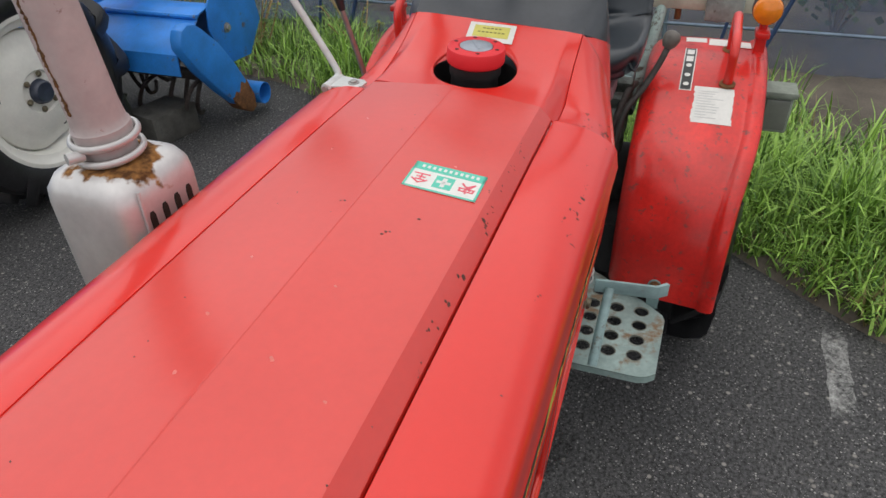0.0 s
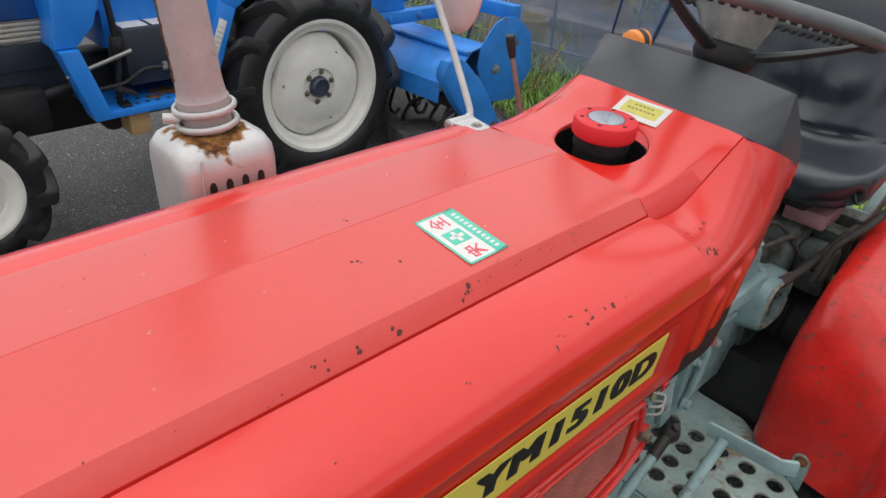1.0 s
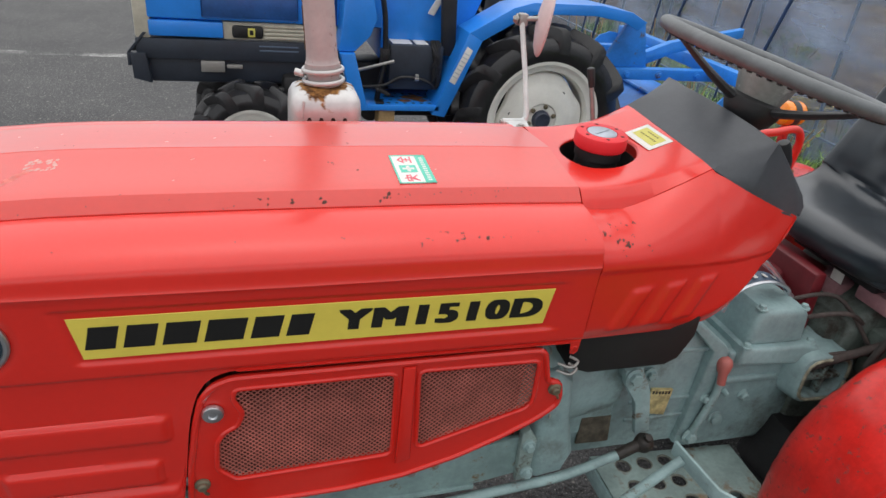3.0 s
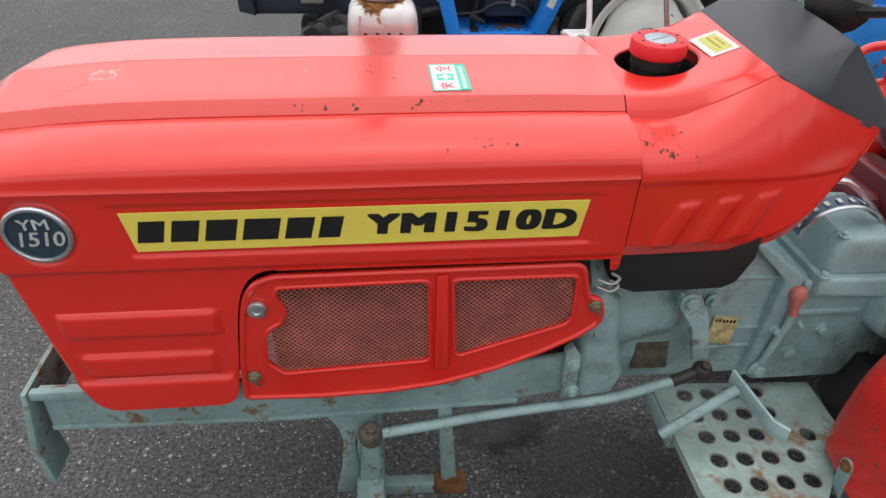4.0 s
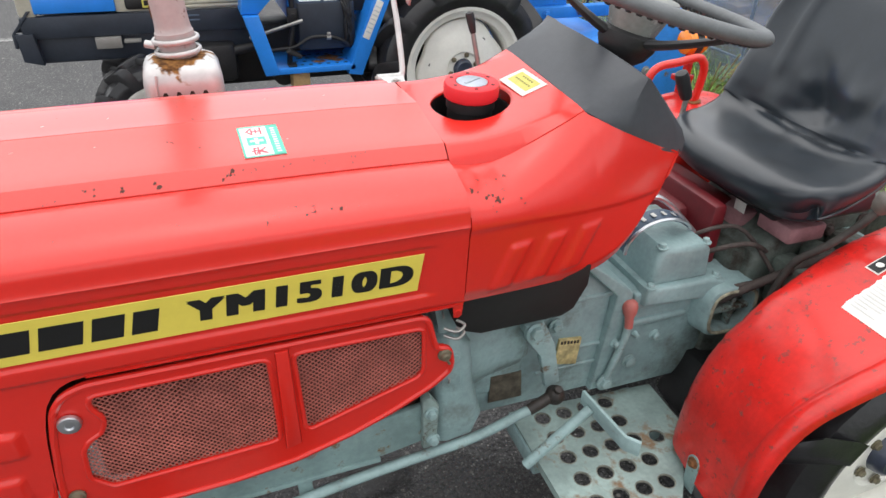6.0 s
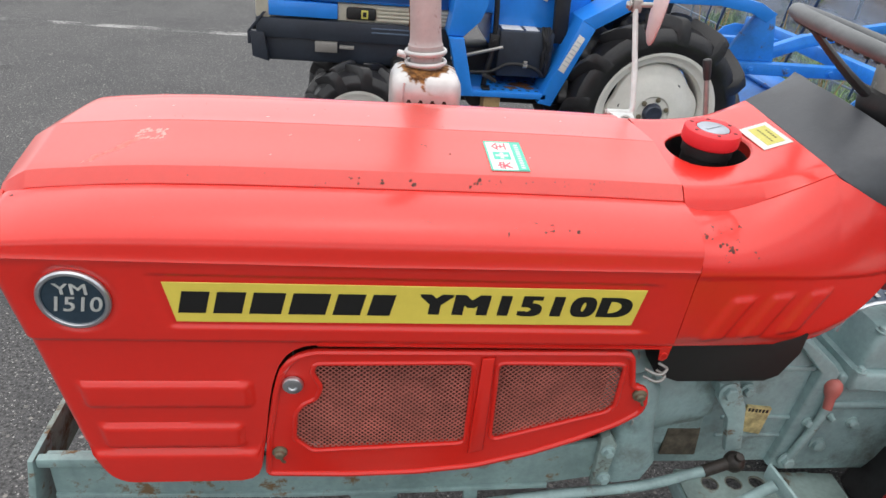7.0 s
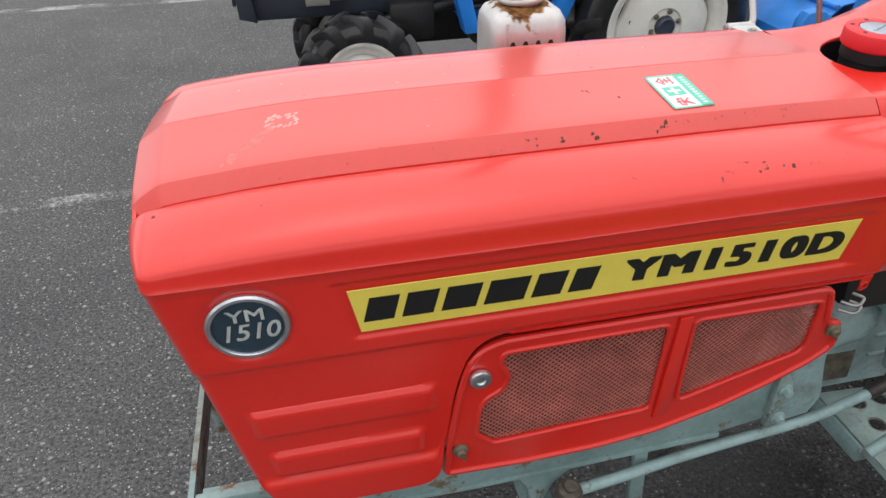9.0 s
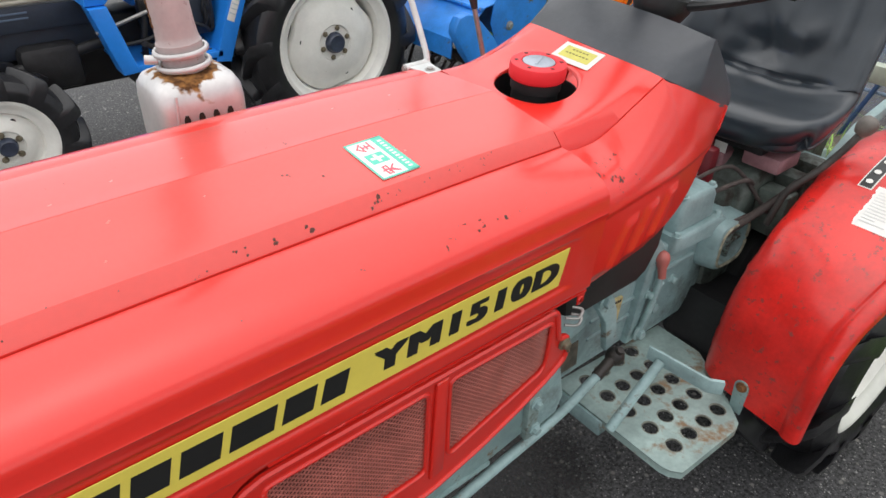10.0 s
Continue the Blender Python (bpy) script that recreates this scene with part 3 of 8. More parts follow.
def tyre_mesh(c, R, w, rr):
    """A farm tyre's carcass; the axle runs along y."""
    bm = bmesh.new()
    a = w / 2
    prof = [(rr, -a * 0.80), (rr + 0.02, -a * 0.98), ((rr + R) / 2, -a * 1.04), (R - 0.035, -a * 0.97), (R - 0.010, -a * 0.80), (R, -a * 0.4), (R + 0.003, 0),
            (R, a * 0.4), (R - 0.010, a * 0.80), (R - 0.035, a * 0.97), ((rr + R) / 2, a * 1.04), (rr + 0.02, a * 0.98), (rr, a * 0.80)]
    lathe(bm, prof, c, (0, 1, 0), 48, close=True)
    return bm


def lug_mesh(s, R, w, lug_h, slant):
    """One slanted tread bar of a tyre round the y axis through the origin; s: which half of the tread."""
    a = w / 2
    t = bmesh.new()
    prev = None
    for u, lift, drop in ((0.0, 0.9, 0.012), (0.06, 1.0, 0.012), (0.45, 1.0, 0.012), (0.80, 0.96, 0.014), (0.93, 0.75, 0.02), (1.03, -0.3, 0.05), (1.06, -2.2, 0.075)):
        y = s * u * a
        top, low = R + (lug_h if lift > 0 else 0.024) * lift, R - drop
        half = (0.014 + 0.011 * u) / R
        ang = slant * u
        ring = []
        for r_, h_ in ((low, -1.3), (top - 0.005, -0.92), (top, -0.70), (top, 0.70), (top - 0.005, 0.92), (low, 1.3)):
            q = ang + h_ * half
            ring.append(t.verts.new((r_ * math.cos(q), y, r_ * math.sin(q))))
        if prev:
            for k in range(6):
                t.faces.new((prev[k], prev[(k + 1) % 6], ring[(k + 1) % 6], ring[k]))
        else:
            t.faces.new(ring)
        prev = ring
    t.faces.new(prev)
    return mesh_of(t, "lug", RUBBER, 50)


def rim_mesh(c, rr, w, side, dish):
    """The steel rim: rolled flange and well; its face looks to side (-1 or 1) along y."""
    bm = bmesh.new()
    e = w / 2 * 0.84
    prof = [(rr + 0.004, e * 0.98), (rr + 0.014, e * 1.02), (rr + 0.013, e * 1.06), (rr + 0.006, e * 1.08), (rr - 0.006, e * 1.05), (rr - 0.016, e * 0.92), (rr - 0.026, e * 0.84), (rr - 0.040, e * 0.80), (rr - 0.046, e * 0.62), (rr - 0.050, dish), (rr - 0.048, -e * 0.7), (rr - 0.02, -e * 0.9), (rr + 0.006, -e)]
    lathe(bm, prof, c, (0, side, 0), 48)
    return bm


def disc_mesh(c, rr, side, hub_r, dish, turn):
    """The pressed wheel disc: three wide lobes welded to the rim, gaps between them."""
    bm = bmesh.new()
    rows = []
    for i in range(73):
        q = 2 * math.pi * i / 72
        lobe = max(0.0, math.cos(3 * (q - turn))) ** 2
        row = []
        for f, h in ((0.0, 0.026), (hub_r * 1.75 / rr, 0.026), (hub_r * 1.9 / rr, 0.034), (0.52, 0.030), (0.60, 0.018), (0.67, 0.012), (0.765, 0.008), (0.800, 0.0), (0.815, -0.018)):
            r_ = rr * f * (1 - 0.085 * lobe * (f / 0.80) ** 4)
            row.append(Vector(c) + Vector((r_ * math.cos(q), side * (dish + h), r_ * math.sin(q))))
        rows.append(row)
    loft(bm, rows)
    bmesh.ops.remove_doubles(bm, verts=bm.verts, dist=0.0003)
    return bm


def wheel(parent, c, R, w, rr, side, lugs=15, lug_h=0.028, slant=0.30, hub_r=0.038, dish=-0.01, nuts=6, name="wheel", turn=0.0):
    """Tyre, rim, hub, nuts and vent holes under one wheel part."""
    tyre = part(name, tyre_mesh(c, R - lug_h, w, rr), RUBBER, parent, "black rubber wheel with deep tread lugs")
    for s in (-1, 1):
        me = lug_mesh(s, R - lug_h, w, lug_h, -slant)
        for i in range(lugs):
            share("lug", me, tyre, Matrix.Translation(c) @ pose(0, 0, 0, 0, -360 * (i + (0.5 if s > 0 else 0)) / lugs + math.degrees(turn), 0))
    part("rim", rim_mesh(c, rr, w, side, dish), RIM, tyre, "cream-painted steel rim")
    part("disc", disc_mesh(c, rr, side, hub_r, dish, turn + 0.4), RIM, tyre, "cream-painted wheel disc with three gaps at the rim")
    bm = bmesh.new()
    lathe(bm, [(hub_r * 1.15, dish + 0.02), (hub_r, dish + 0.05), (hub_r * 0.85, dish + 0.056), (0, dish + 0.05)], c, (0, side, 0), 24)
    part("hub", bm, HUB, tyre, "dark blue-grey hub")
    for i in range(nuts):
        q = 2 * math.pi * i / nuts + turn
        bm = bmesh.new()
        p = Vector(c) + Vector((hub_r * 1.55 * math.cos(q), side * (dish + 0.032), hub_r * 1.55 * math.sin(q)))
        bolt(bm, p, (0, side, 0), 0.0085, 0.010)
        part("wheel_nut", bm, NUT, tyre)
    for i in range(3):
        q = 2 * math.pi * i / 3 + 0.6 + turn
        bm = bmesh.new()
        p = Vector(c) + Vector((rr * 0.58 * math.cos(q), side * (dish + 0.0155), rr * 0.58 * math.sin(q)))
        lathe(bm, [(0, 0), (0.0105, 0), (0.0105, 0.002), (0, 0.002)], p, (0, side, 0), 14)
        part("vent_hole", bm, GLOOM, tyre)
    return tyre


# ---- the red tractor ----
YC = 0.03          # its middle line
tractor = thing("red_tractor", (0.9, YC, 0), "old red compact tractor with grey-green chassis, parked on asphalt", "tractor")

TOP = [(-0.02, 1.030), (0.0, 1.0355), (0.05, 1.0445), (0.125, 1.0530), (0.2, 1.0575), (0.3, 1.0600), (0.45, 1.0615), (0.7, 1.0630), (0.85, 1.0625), (0.99, 1.0600)]


def front_x(z):
    """The leaning front edge of the hood."""
    return lerp_table([(0.51, 0.082), (0.605, 0.052), (0.83, 0.017), (0.96, -0.006), (0.99, -0.010), (1.015, 0.0), (1.06, 0.03)], z)


ROUND = 0.020      # radius at which the hood's sheets turn into its front
NOSE_W = 0.236
SWEEP = [(ROUND * (1 - math.cos(radians(a))), ROUND * (1 - math.sin(radians(a)))) for a in (0, 14, 28, 42, 56, 70, 82, 90)]


def front_at(d, z):
    """Where the bowed front of the hood stands at distance d from the middle and height z."""
    return front_x(min(z, 1.0)) - 0.021 * max(0.0, 1 - (d / NOSE_W) ** 2)


def lid_half(x, far=False):
    """Half a section of the lid, (distance from the middle, height under the ridge): a low gable with a hard folded edge on either side."""
    bead = 0.0002 * step_up(x, 0.04, 0.12) * (1 - step_up(x, 0.95, 0.985))
    if not far:
        return [(-0.0060, -0.0006), (0.0, -0.0012), (0.02, -0.0034), (0.045, -0.0060), (0.075, -0.0079), (0.105, -0.0098), (0.1265, -0.0114), (0.1290, -0.0119), (0.1305, -0.0132),
                (0.1470, -0.0285), (0.1485, -0.0305), (0.1492, -0.0380)]
    return [(0.0075, -0.0003 - bead), (0.0085, bead), (0.0100, bead), (0.0130, -0.0004), (0.04, -0.0034), (0.08, -0.0080), (0.12, -0.0126), (0.1465, -0.0158), (0.1490, -0.0164), (0.1505, -0.0178), (0.1630, -0.0290), (0.1642, -0.0380)]


FRONT = [(0.0, 0.022), (0.002, 0.0180), (0.010, 0.0122), (0.022, 0.0050), (0.0290, 0.0012), (0.0315, 0.0003), (0.034, 0.0)]


def build_lid():
    """The top sheet of the hood between the two long joints, with a shallow raised field down its middle."""
    bm = bmesh.new()
    rows = []
    for o, inset in FRONT + [(0.042 + 0.9495 * i / 40, 0.0) for i in range(41)]:
        row = []
        for sgn, pts in ((-1, list(reversed(lid_half(o)))), (1, lid_half(o, True))):
            for d, dz in pts:
                z = lerp_table(TOP, o) + dz - inset
                near = max(0.0, 1 - o / 0.09)
                row.append((o + front_at(d, 1.0) * near, YC + sgn * d, z))
        rows.append(row)
    loft(bm, rows, 0.004)
    return part("hood_lid", bm, RED_FADED_SHEEN, tractor, "faded red hood lid with sky sheen in its paint, a low ridge and rust chips", 24)


build_lid()

SIDE_LOW = [(0.0, 0.588), (0.01, 0.5449), (0.022, 0.5242), (0.04, 0.5133), (0.06, 0.5111), (0.3, 0.5122), (0.318, 0.5177), (0.33, 0.5297), (0.338, 0.5547), (0.346, 0.6256), (0.356, 0.7128), (0.364, 0.7477), (0.372, 0.7728), (0.383, 0.7924), (0.397, 0.805), (0.412, 0.812), (0.43, 0.815), (0.9, 0.818), (0.9915, 0.818)]
SHOULDER = [(0.1508, -0.046), (0.1510, -0.0322), (0.1522, -0.0300)] + [(0.156 + 0.1005 * math.sin(radians(9 * i)), -0.073 + 0.0435 * math.cos(radians(9 * i))) for i in range(11)] + [(0.2583, -0.083), (0.2600, -0.0925)]


CREST = [(0.0, 0.971), (0.5, 0.970), (0.9915, 0.974)]


def side_depth(x, z, crest):
    """Distance of the pressed side sheet from the middle line below the shoulder."""
    d = 0.2600 + 0.0014 * math.exp(-((z - crest + 0.002) / 0.0030) ** 2) - 0.0018 * (1 - step_up(z, crest - 0.018, crest - 0.003))
    pocket = step_up(x, 0.198 - 0.22 * (z - 0.95), 0.208 - 0.22 * (z - 0.95)) * (1 - step_up(x, 0.929, 0.940)) * step_up(z, 0.849, 0.857) * (1 - step_up(z, 0.940, 0.948))
    d -= 0.0042 * pocket
    ring = ((x - 0.101) ** 2 + (z - 0.899) ** 2) ** 0.5
    d -= 0.0036 * (1 - step_up(ring, 0.052, 0.060))
    d -= 0.0075 * (1 - step_up(z, 0.818, 0.830))
    for x0, x1, z0, z1 in ((0.075, 0.328, 0.681, 0.739), (0.090, 0.311, 0.589, 0.647)):
        lean = 0.10 * (z - z0)
        d += 0.0075 * step_up(x, x0 - lean, x0 - lean + 0.010) * (1 - step_up(x, x1 - 0.008, x1 + 0.002)) * step_up(z, z0, z0 + 0.011) * (1 - step_up(z, z1 - 0.007, z1))
    d += 0.0080 * (1 - step_up(z, 0.573, 0.588))
    return d


def build_shoulder(s):
    """One rounded shoulder of the hood with the pressed side panel below its crease. s: -1 near the open side, 1 the other."""
    bm = bmesh.new()
    rows = []
    n_z = 120
    xs = SWEEP + [(0.024 + 0.006 * i, 0.0) for i in range(70)] + [(0.446 + 0.0109 * i, 0.0) for i in range(51)]
    for o, inset in xs:
        row = []
        zt, z_hi = lerp_table(TOP, o) - 0.001, lerp_table(CREST, o)
        flat = (zt - 0.0300 - z_hi) / 0.0625
        fade = max(0.0, 1 - o / 0.30)
        for i, (d, dz) in enumerate(SHOULDER):
            if i < 4:
                nd, nz = 0.0, 1.0
            else:
                (da, za), (db, zb) = SHOULDER[i - 1], SHOULDER[min(i + 1, len(SHOULDER) - 1)]
                l = math.hypot(db - da, zb - za)
                nd, nz = -(zb - za) / l, (db - da) / l
            dd, z = d - nd * inset, zt - 0.0300 + (dz + 0.0300) * (flat if i > 2 else 1.0) - nz * inset
            if s > 0:
                dd += 0.015 * (1 - step_up(dd, 0.158, 0.256))
            row.append((o + front_at(d - inset, z) * fade, YC + s * dd, z))
        z_lo = lerp_table(SIDE_LOW, o)
        for k in range(1, n_z + 1):
            z = z_hi + (0.815 - z_hi) * k / 60 if k <= 60 else 0.815 + (z_lo - 0.815) * (k - 60) / (n_z - 60)
            x = o + front_at(0.26 - inset, z) * fade
            row.append((x, YC + s * (side_depth(x, z, z_hi) - inset), z))
        rows.append(row)
    loft(bm, rows, 0.0035)
    return part("side_panel", bm, RED, tractor, "glossy red side panel with pressed ribs", 40)


for side in (-1, 1):
    build_shoulder(side)


def build_nose():
    """The front face of the hood, leaning back towards the ground and bowed forward."""
    bm = bmesh.new()
    rim = [(0.0, 1.006), (0.10, 1.001), (0.145, 0.994), (0.160, 0.989), (0.19, 0.985), (0.21, 0.979), (0.225, 0.967), (0.232, 0.955), (NOSE_W + 0.003, 0.93)]
    rows = []
    for k in range(31):
        v = k / 30
        row = []
        for i in range(-24, 25):
            d = abs(i) / 24 * (NOSE_W + 0.003)
            z = 0.54 + (lerp_table(rim, d) + 0.006 - 0.54) * v
            row.append((front_at(min(d, NOSE_W), z) + 0.0016, YC + math.copysign(d, i), z))
        rows.append(row)
    loft(bm, rows, 0.004)
    return part("hood_nose", bm, RED, tractor, "red front face of the hood", 30)


build_nose()


def fillet(pts, r):
    """Rounds the corners of a closed outline."""
    out = []
    n = len(pts)
    for i in range(n):
        a, p, c = Vector(pts[i - 1]), Vector(pts[i]), Vector(pts[(i + 1) % n])
        la, lc = (a - p).length, (c - p).length
        u, v = p + (a - p) * min(r, la * 0.45) / la, p + (c - p) * min(r, lc * 0.45) / lc
        for k in range(5):
            f = k / 4
            q = u * (1 - f) ** 2 + p * 2 * f * (1 - f) + v * f * f
            out.append((q.x, q.y))
    return out


def build_grille_panel(s):
    """The red side door under the hood with two windows of expanded metal."""
    y = YC + s * 0.250
    outer = [(0.344, 0.5200), (0.352, 0.6200), (0.365, 0.709), (0.376, 0.7600), (0.394, 0.7920), (0.425, 0.804), (0.922, 0.807), (0.934, 0.8), (0.950, 0.7280), (0.973, 0.7240), (0.981, 0.695), (0.980, 0.6700), (0.945, 0.6400), (0.880, 0.6030), (0.80, 0.5660), (0.7, 0.5340), (0.6, 0.5200), (0.48, 0.5155)]
    w1 = [(0.426, 0.7760), (0.668, 0.7800), (0.677, 0.7720), (0.681, 0.6010), (0.673, 0.5915), (0.418, 0.5760), (0.390, 0.6060), (0.394, 0.6680), (0.408, 0.6890), (0.427, 0.6990), (0.436, 0.7260), (0.421, 0.7560)]
    w2 = [(0.722, 0.7800), (0.920, 0.7790), (0.928, 0.7720), (0.931, 0.6850), (0.922, 0.6680), (0.732, 0.6010), (0.722, 0.6090), (0.714, 0.7730)]
    outer = fillet([(x, z - 0.006 if z > 0.79 else z) for x, z in outer], 0.012)
    w1, w2 = fillet(w1, 0.009), fillet(w2, 0.009)
    bm = bmesh.new()
    t = bmesh.new()
    loops = []
    for pts, off in ((outer, 0.0), (w1, 0.0), (w2, 0.0)):
        vs = [t.verts.new((x, y, z)) for x, z in pts]
        loops.append([t.edges.new((vs[i], vs[(i + 1) % len(vs)])) for i in range(len(vs))])
    bmesh.ops.triangle_fill(t, use_beauty=True, use_dissolve=False, edges=[e for l in loops for e in l], normal=(0, s, 0))
    inside = []
    for f in t.faces:
        c = f.calc_center_median()
        for win in (w1, w2):
            n, hit = len(win), False
            for i in range(n):
                (xa, za), (xb, zb) = win[i], win[(i + 1) % n]
                if (za > c.z) != (zb > c.z) and c.x < (xb - xa) * (c.z - za) / (zb - za) + xa:
                    hit = not hit
            if hit:
                inside.append(f)
    bmesh.ops.delete(t, geom=inside, context="FACES")
    ret = bmesh.ops.extrude_face_region(t, geom=list(t.faces))
    bmesh.ops.translate(t, vec=(0, -s * 0.012, 0), verts=[v for v in ret["geom"] if isinstance(v, bmesh.types.BMVert)])
    join(bm, t)
    # rolled rims
    for pts, r in ((outer, 0.006), (w1, 0.0045), (w2, 0.0045)):
        loop = [(x, y - s * 0.001, z) for x, z in pts]
        tube(bm, loop + loop[:1], r, 8, 1)
    prism(bm, [(0.687, 0.570), (0.714, 0.578), (0.708, 0.794), (0.686, 0.792)], "y", y - s * 0.002, y + s * 0.006, 0.005)
    panel = part("grille_panel", bm, RED, tractor, "red side grille door with expanded-metal windows", 30)
    # expanded metal: crossing slanted strands
    for win in (w1, w2):
        bm = bmesh.new()
        x0, x1 = min(p[0] for p in win), max(p[0] for p in win)
        z0, z1 = min(p[1] for p in win), max(p[1] for p in win)
        n = len(win)

        def inside_win(x, z):
            hit = False
            for i in range(n):
                (xa, za), (xb, zb) = win[i], win[(i + 1) % n]
                if (za > z) != (zb > z) and x < (xb - xa) * (z - za) / (zb - za) + xa:
                    hit = not hit
            return hit
        verts, faces = [], []
        dx, dz = 0.0098, 0.0046
        yy = y - s * 0.006

        def strand(a, b, wv):
            k = len(verts)
            for px, pz in (a, b):
                verts.extend([(px, yy + s * 0.0010, pz + wv), (px, yy + s * 0.0010, pz - wv), (px, yy - s * 0.0010, pz - wv), (px, yy - s * 0.0010, pz + wv)])
            for i in range(4):
                j = (i + 1) % 4
                faces.append((k + i, k + j, k + 4 + j, k + 4 + i))
        rows_n = int((z1 - z0) / dz) + 1
        cols_n = int((x1 - x0) / dx) + 2
        for r in range(rows_n):
            z = z0 + r * dz
            for cidx in range(cols_n):
                x = x0 + (cidx + (0.5 if r % 2 else 0)) * dx
                if inside_win(x, z + dz / 2):
                    strand((x, z), (x + dx / 2, z + dz), 0.00072)
                    strand((x, z), (x - dx / 2, z + dz), 0.00072)
        me = bpy.data.meshes.new("mesh_screen")
        me.from_pydata([LEAN @ Vector(v) for v in verts], [], faces)
        me.materials.append(RED_MESH)
        ob = new("mesh_screen", me)
        ob.parent = panel
        tagged(ob, "dusty red expanded-metal screen")
    for x, z, mat in ((0.392, 0.735, CHROME), (0.366, 0.577, NUT), (0.966, 0.712, NUT)):
        bm = bmesh.new()
        if mat is CHROME:
            lathe(bm, [(0, 0.0035), (0.0055, 0.0035), (0.0068, 0.0060), (0.0090, 0.0066), (0.0150, 0.0050), (0.0165, 0.002), (0.0165, -0.002)], (x, y + s * 0.004, z), (0, s, 0), 24)
        else:
            lathe(bm, [(0, -0.002), (0.0125, -0.002), (0.0125, 0.002), (0.0085, 0.004), (0.0080, 0.009), (0.0055, 0.011), (0, 0.011)], (x, y + s * 0.003, z), (0, s, 0), 16)
            tube(bm, [(x + 0.001, y + s * 0.010, z - 0.004), (x + 0.005, y + s * 0.011, z - 0.013), (x + 0.008, y + s * 0.008, z - 0.019)], 0.0026, 7, 4)
        part("panel_bolt", bm, mat, panel, "zinc-plated panel bolt" if mat is CHROME else "tarnished brass panel bolt with a wire end")
    return panel


for side in (-1, 1):
    build_grille_panel(side)


def build_core():
    """The dark radiator and engine block behind the screens."""
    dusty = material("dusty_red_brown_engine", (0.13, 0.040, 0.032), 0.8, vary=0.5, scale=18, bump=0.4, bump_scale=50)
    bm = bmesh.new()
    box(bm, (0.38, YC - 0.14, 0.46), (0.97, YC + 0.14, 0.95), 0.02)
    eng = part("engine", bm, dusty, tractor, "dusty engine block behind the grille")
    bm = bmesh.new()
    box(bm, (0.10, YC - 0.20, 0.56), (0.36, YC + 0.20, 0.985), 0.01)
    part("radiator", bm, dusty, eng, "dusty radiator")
    # unseen block added below the engine to deepen the shade on the ground
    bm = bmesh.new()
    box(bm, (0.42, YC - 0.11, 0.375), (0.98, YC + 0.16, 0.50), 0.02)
    part("shade_block", bm, GLOOM, eng, "unseen black block added under the engine to deepen the shade")
    for i in range(6):
        bm = bmesh.new()
        rod(bm, (0.43 + i * 0.085, YC - 0.16, 0.62), (0.43 + i * 0.085, YC - 0.15, 0.88), 0.018)
        part("pipe", bm, dusty, eng)
    for i in range(4):
        bm = bmesh.new()
        box(bm, (0.42 + i * 0.12, YC - 0.19, 0.60 + 0.02 * i), (0.50 + i * 0.12, YC - 0.13, 0.72), 0.012)
        part("casting", bm, dusty, eng)


build_core()


def build_decal(s):
    """The yellow name plate: brand drawn as slanted bars, model number lettered."""
    y = YC + s * 0.2555
    bm = bmesh.new()
    prism(bm, [(0.220, 0.932), (0.921, 0.934), (0.911, 0.866), (0.233, 0.862)], "y", y, y + s * 0.0016, 0.0006, seg=1)
    plate = part("name_plate", bm, YELLOW, tractor, "yellow decal with black slanted lettering")
    if s > 0:
        return
    # six plain slanted blocks in place of the brand
    xs = 0.240
    for w in (0.045, 0.047, 0.052, 0.060, 0.047, 0.040):
        bm = bmesh.new()
        prism(bm, [(xs - 0.003, 0.879), (xs + w - 0.010, 0.879), (xs + w - 0.001, 0.917), (xs + 0.006, 0.917)], "y", y + s * 0.0016, y + s * 0.0021)
        part("brand_bar", bm, INK, plate, "black slanted bar")
        xs += w + 0.003
    bm = bmesh.new()
    strokes = [(dx, dz) for dx in (-0.0048, -0.0024, 0.0, 0.0024, 0.0048) for dz in (-0.0014, 0.0014)]
    for k, (dx, dz) in enumerate(strokes):
        text_mesh(bm, "YM1510D", 0.0500, pose(0.740 + dx, y + s * (0.0018 + 0.00004 * k), 0.8990 + dz, 90, 0, 0), 0.0003, shear=0.08, squeeze=1.36, space=1.19)
    part("lettering", bm, INK, plate, "bold black model lettering")


for side in (-1, 1):
    build_decal(side)


def build_badge(s):
    y = YC + s * 0.2555
    c = (0.101, y, 0.899)
    bm = bmesh.new()
    lathe(bm, [(0.0, 0.002), (0.041, 0.002), (0.042, 0.005)], c, (0, s, 0), 40)
    b = part("round_badge", bm, BADGE, tractor, "round blue-grey badge with a chrome ring")
    bm = bmesh.new()
    lathe(bm, [(0.0495, 0.0), (0.0495, 0.004), (0.047, 0.0065), (0.043, 0.0065), (0.0415, 0.004), (0.0415, 0.001)], c, (0, s, 0), 40)
    part("ring", bm, CHROME, b, "bright metal ring")
    bm = bmesh.new()
    if s < 0:
        for k, dx in enumerate((-0.0004, 0.0004)):
            text_mesh(bm, "YM", 0.026, pose(0.101 + dx, y - 0.0035 - 0.00005 * k, 0.917, 90, 0, 0), 0.0006, squeeze=1.25)
            text_mesh(bm, "1510", 0.036, pose(0.101 + dx, y - 0.0035 - 0.00005 * k, 0.891, 90, 0, 0), 0.0006, shear=0.22, squeeze=0.98)
        part("lettering", bm, material("dull_silver_letters", (0.66, 0.68, 0.66), 0.4, 0.3, vary=0.2, scale=60), b, "raised silver lettering")


for side in (-1, 1):
    build_badge(side)

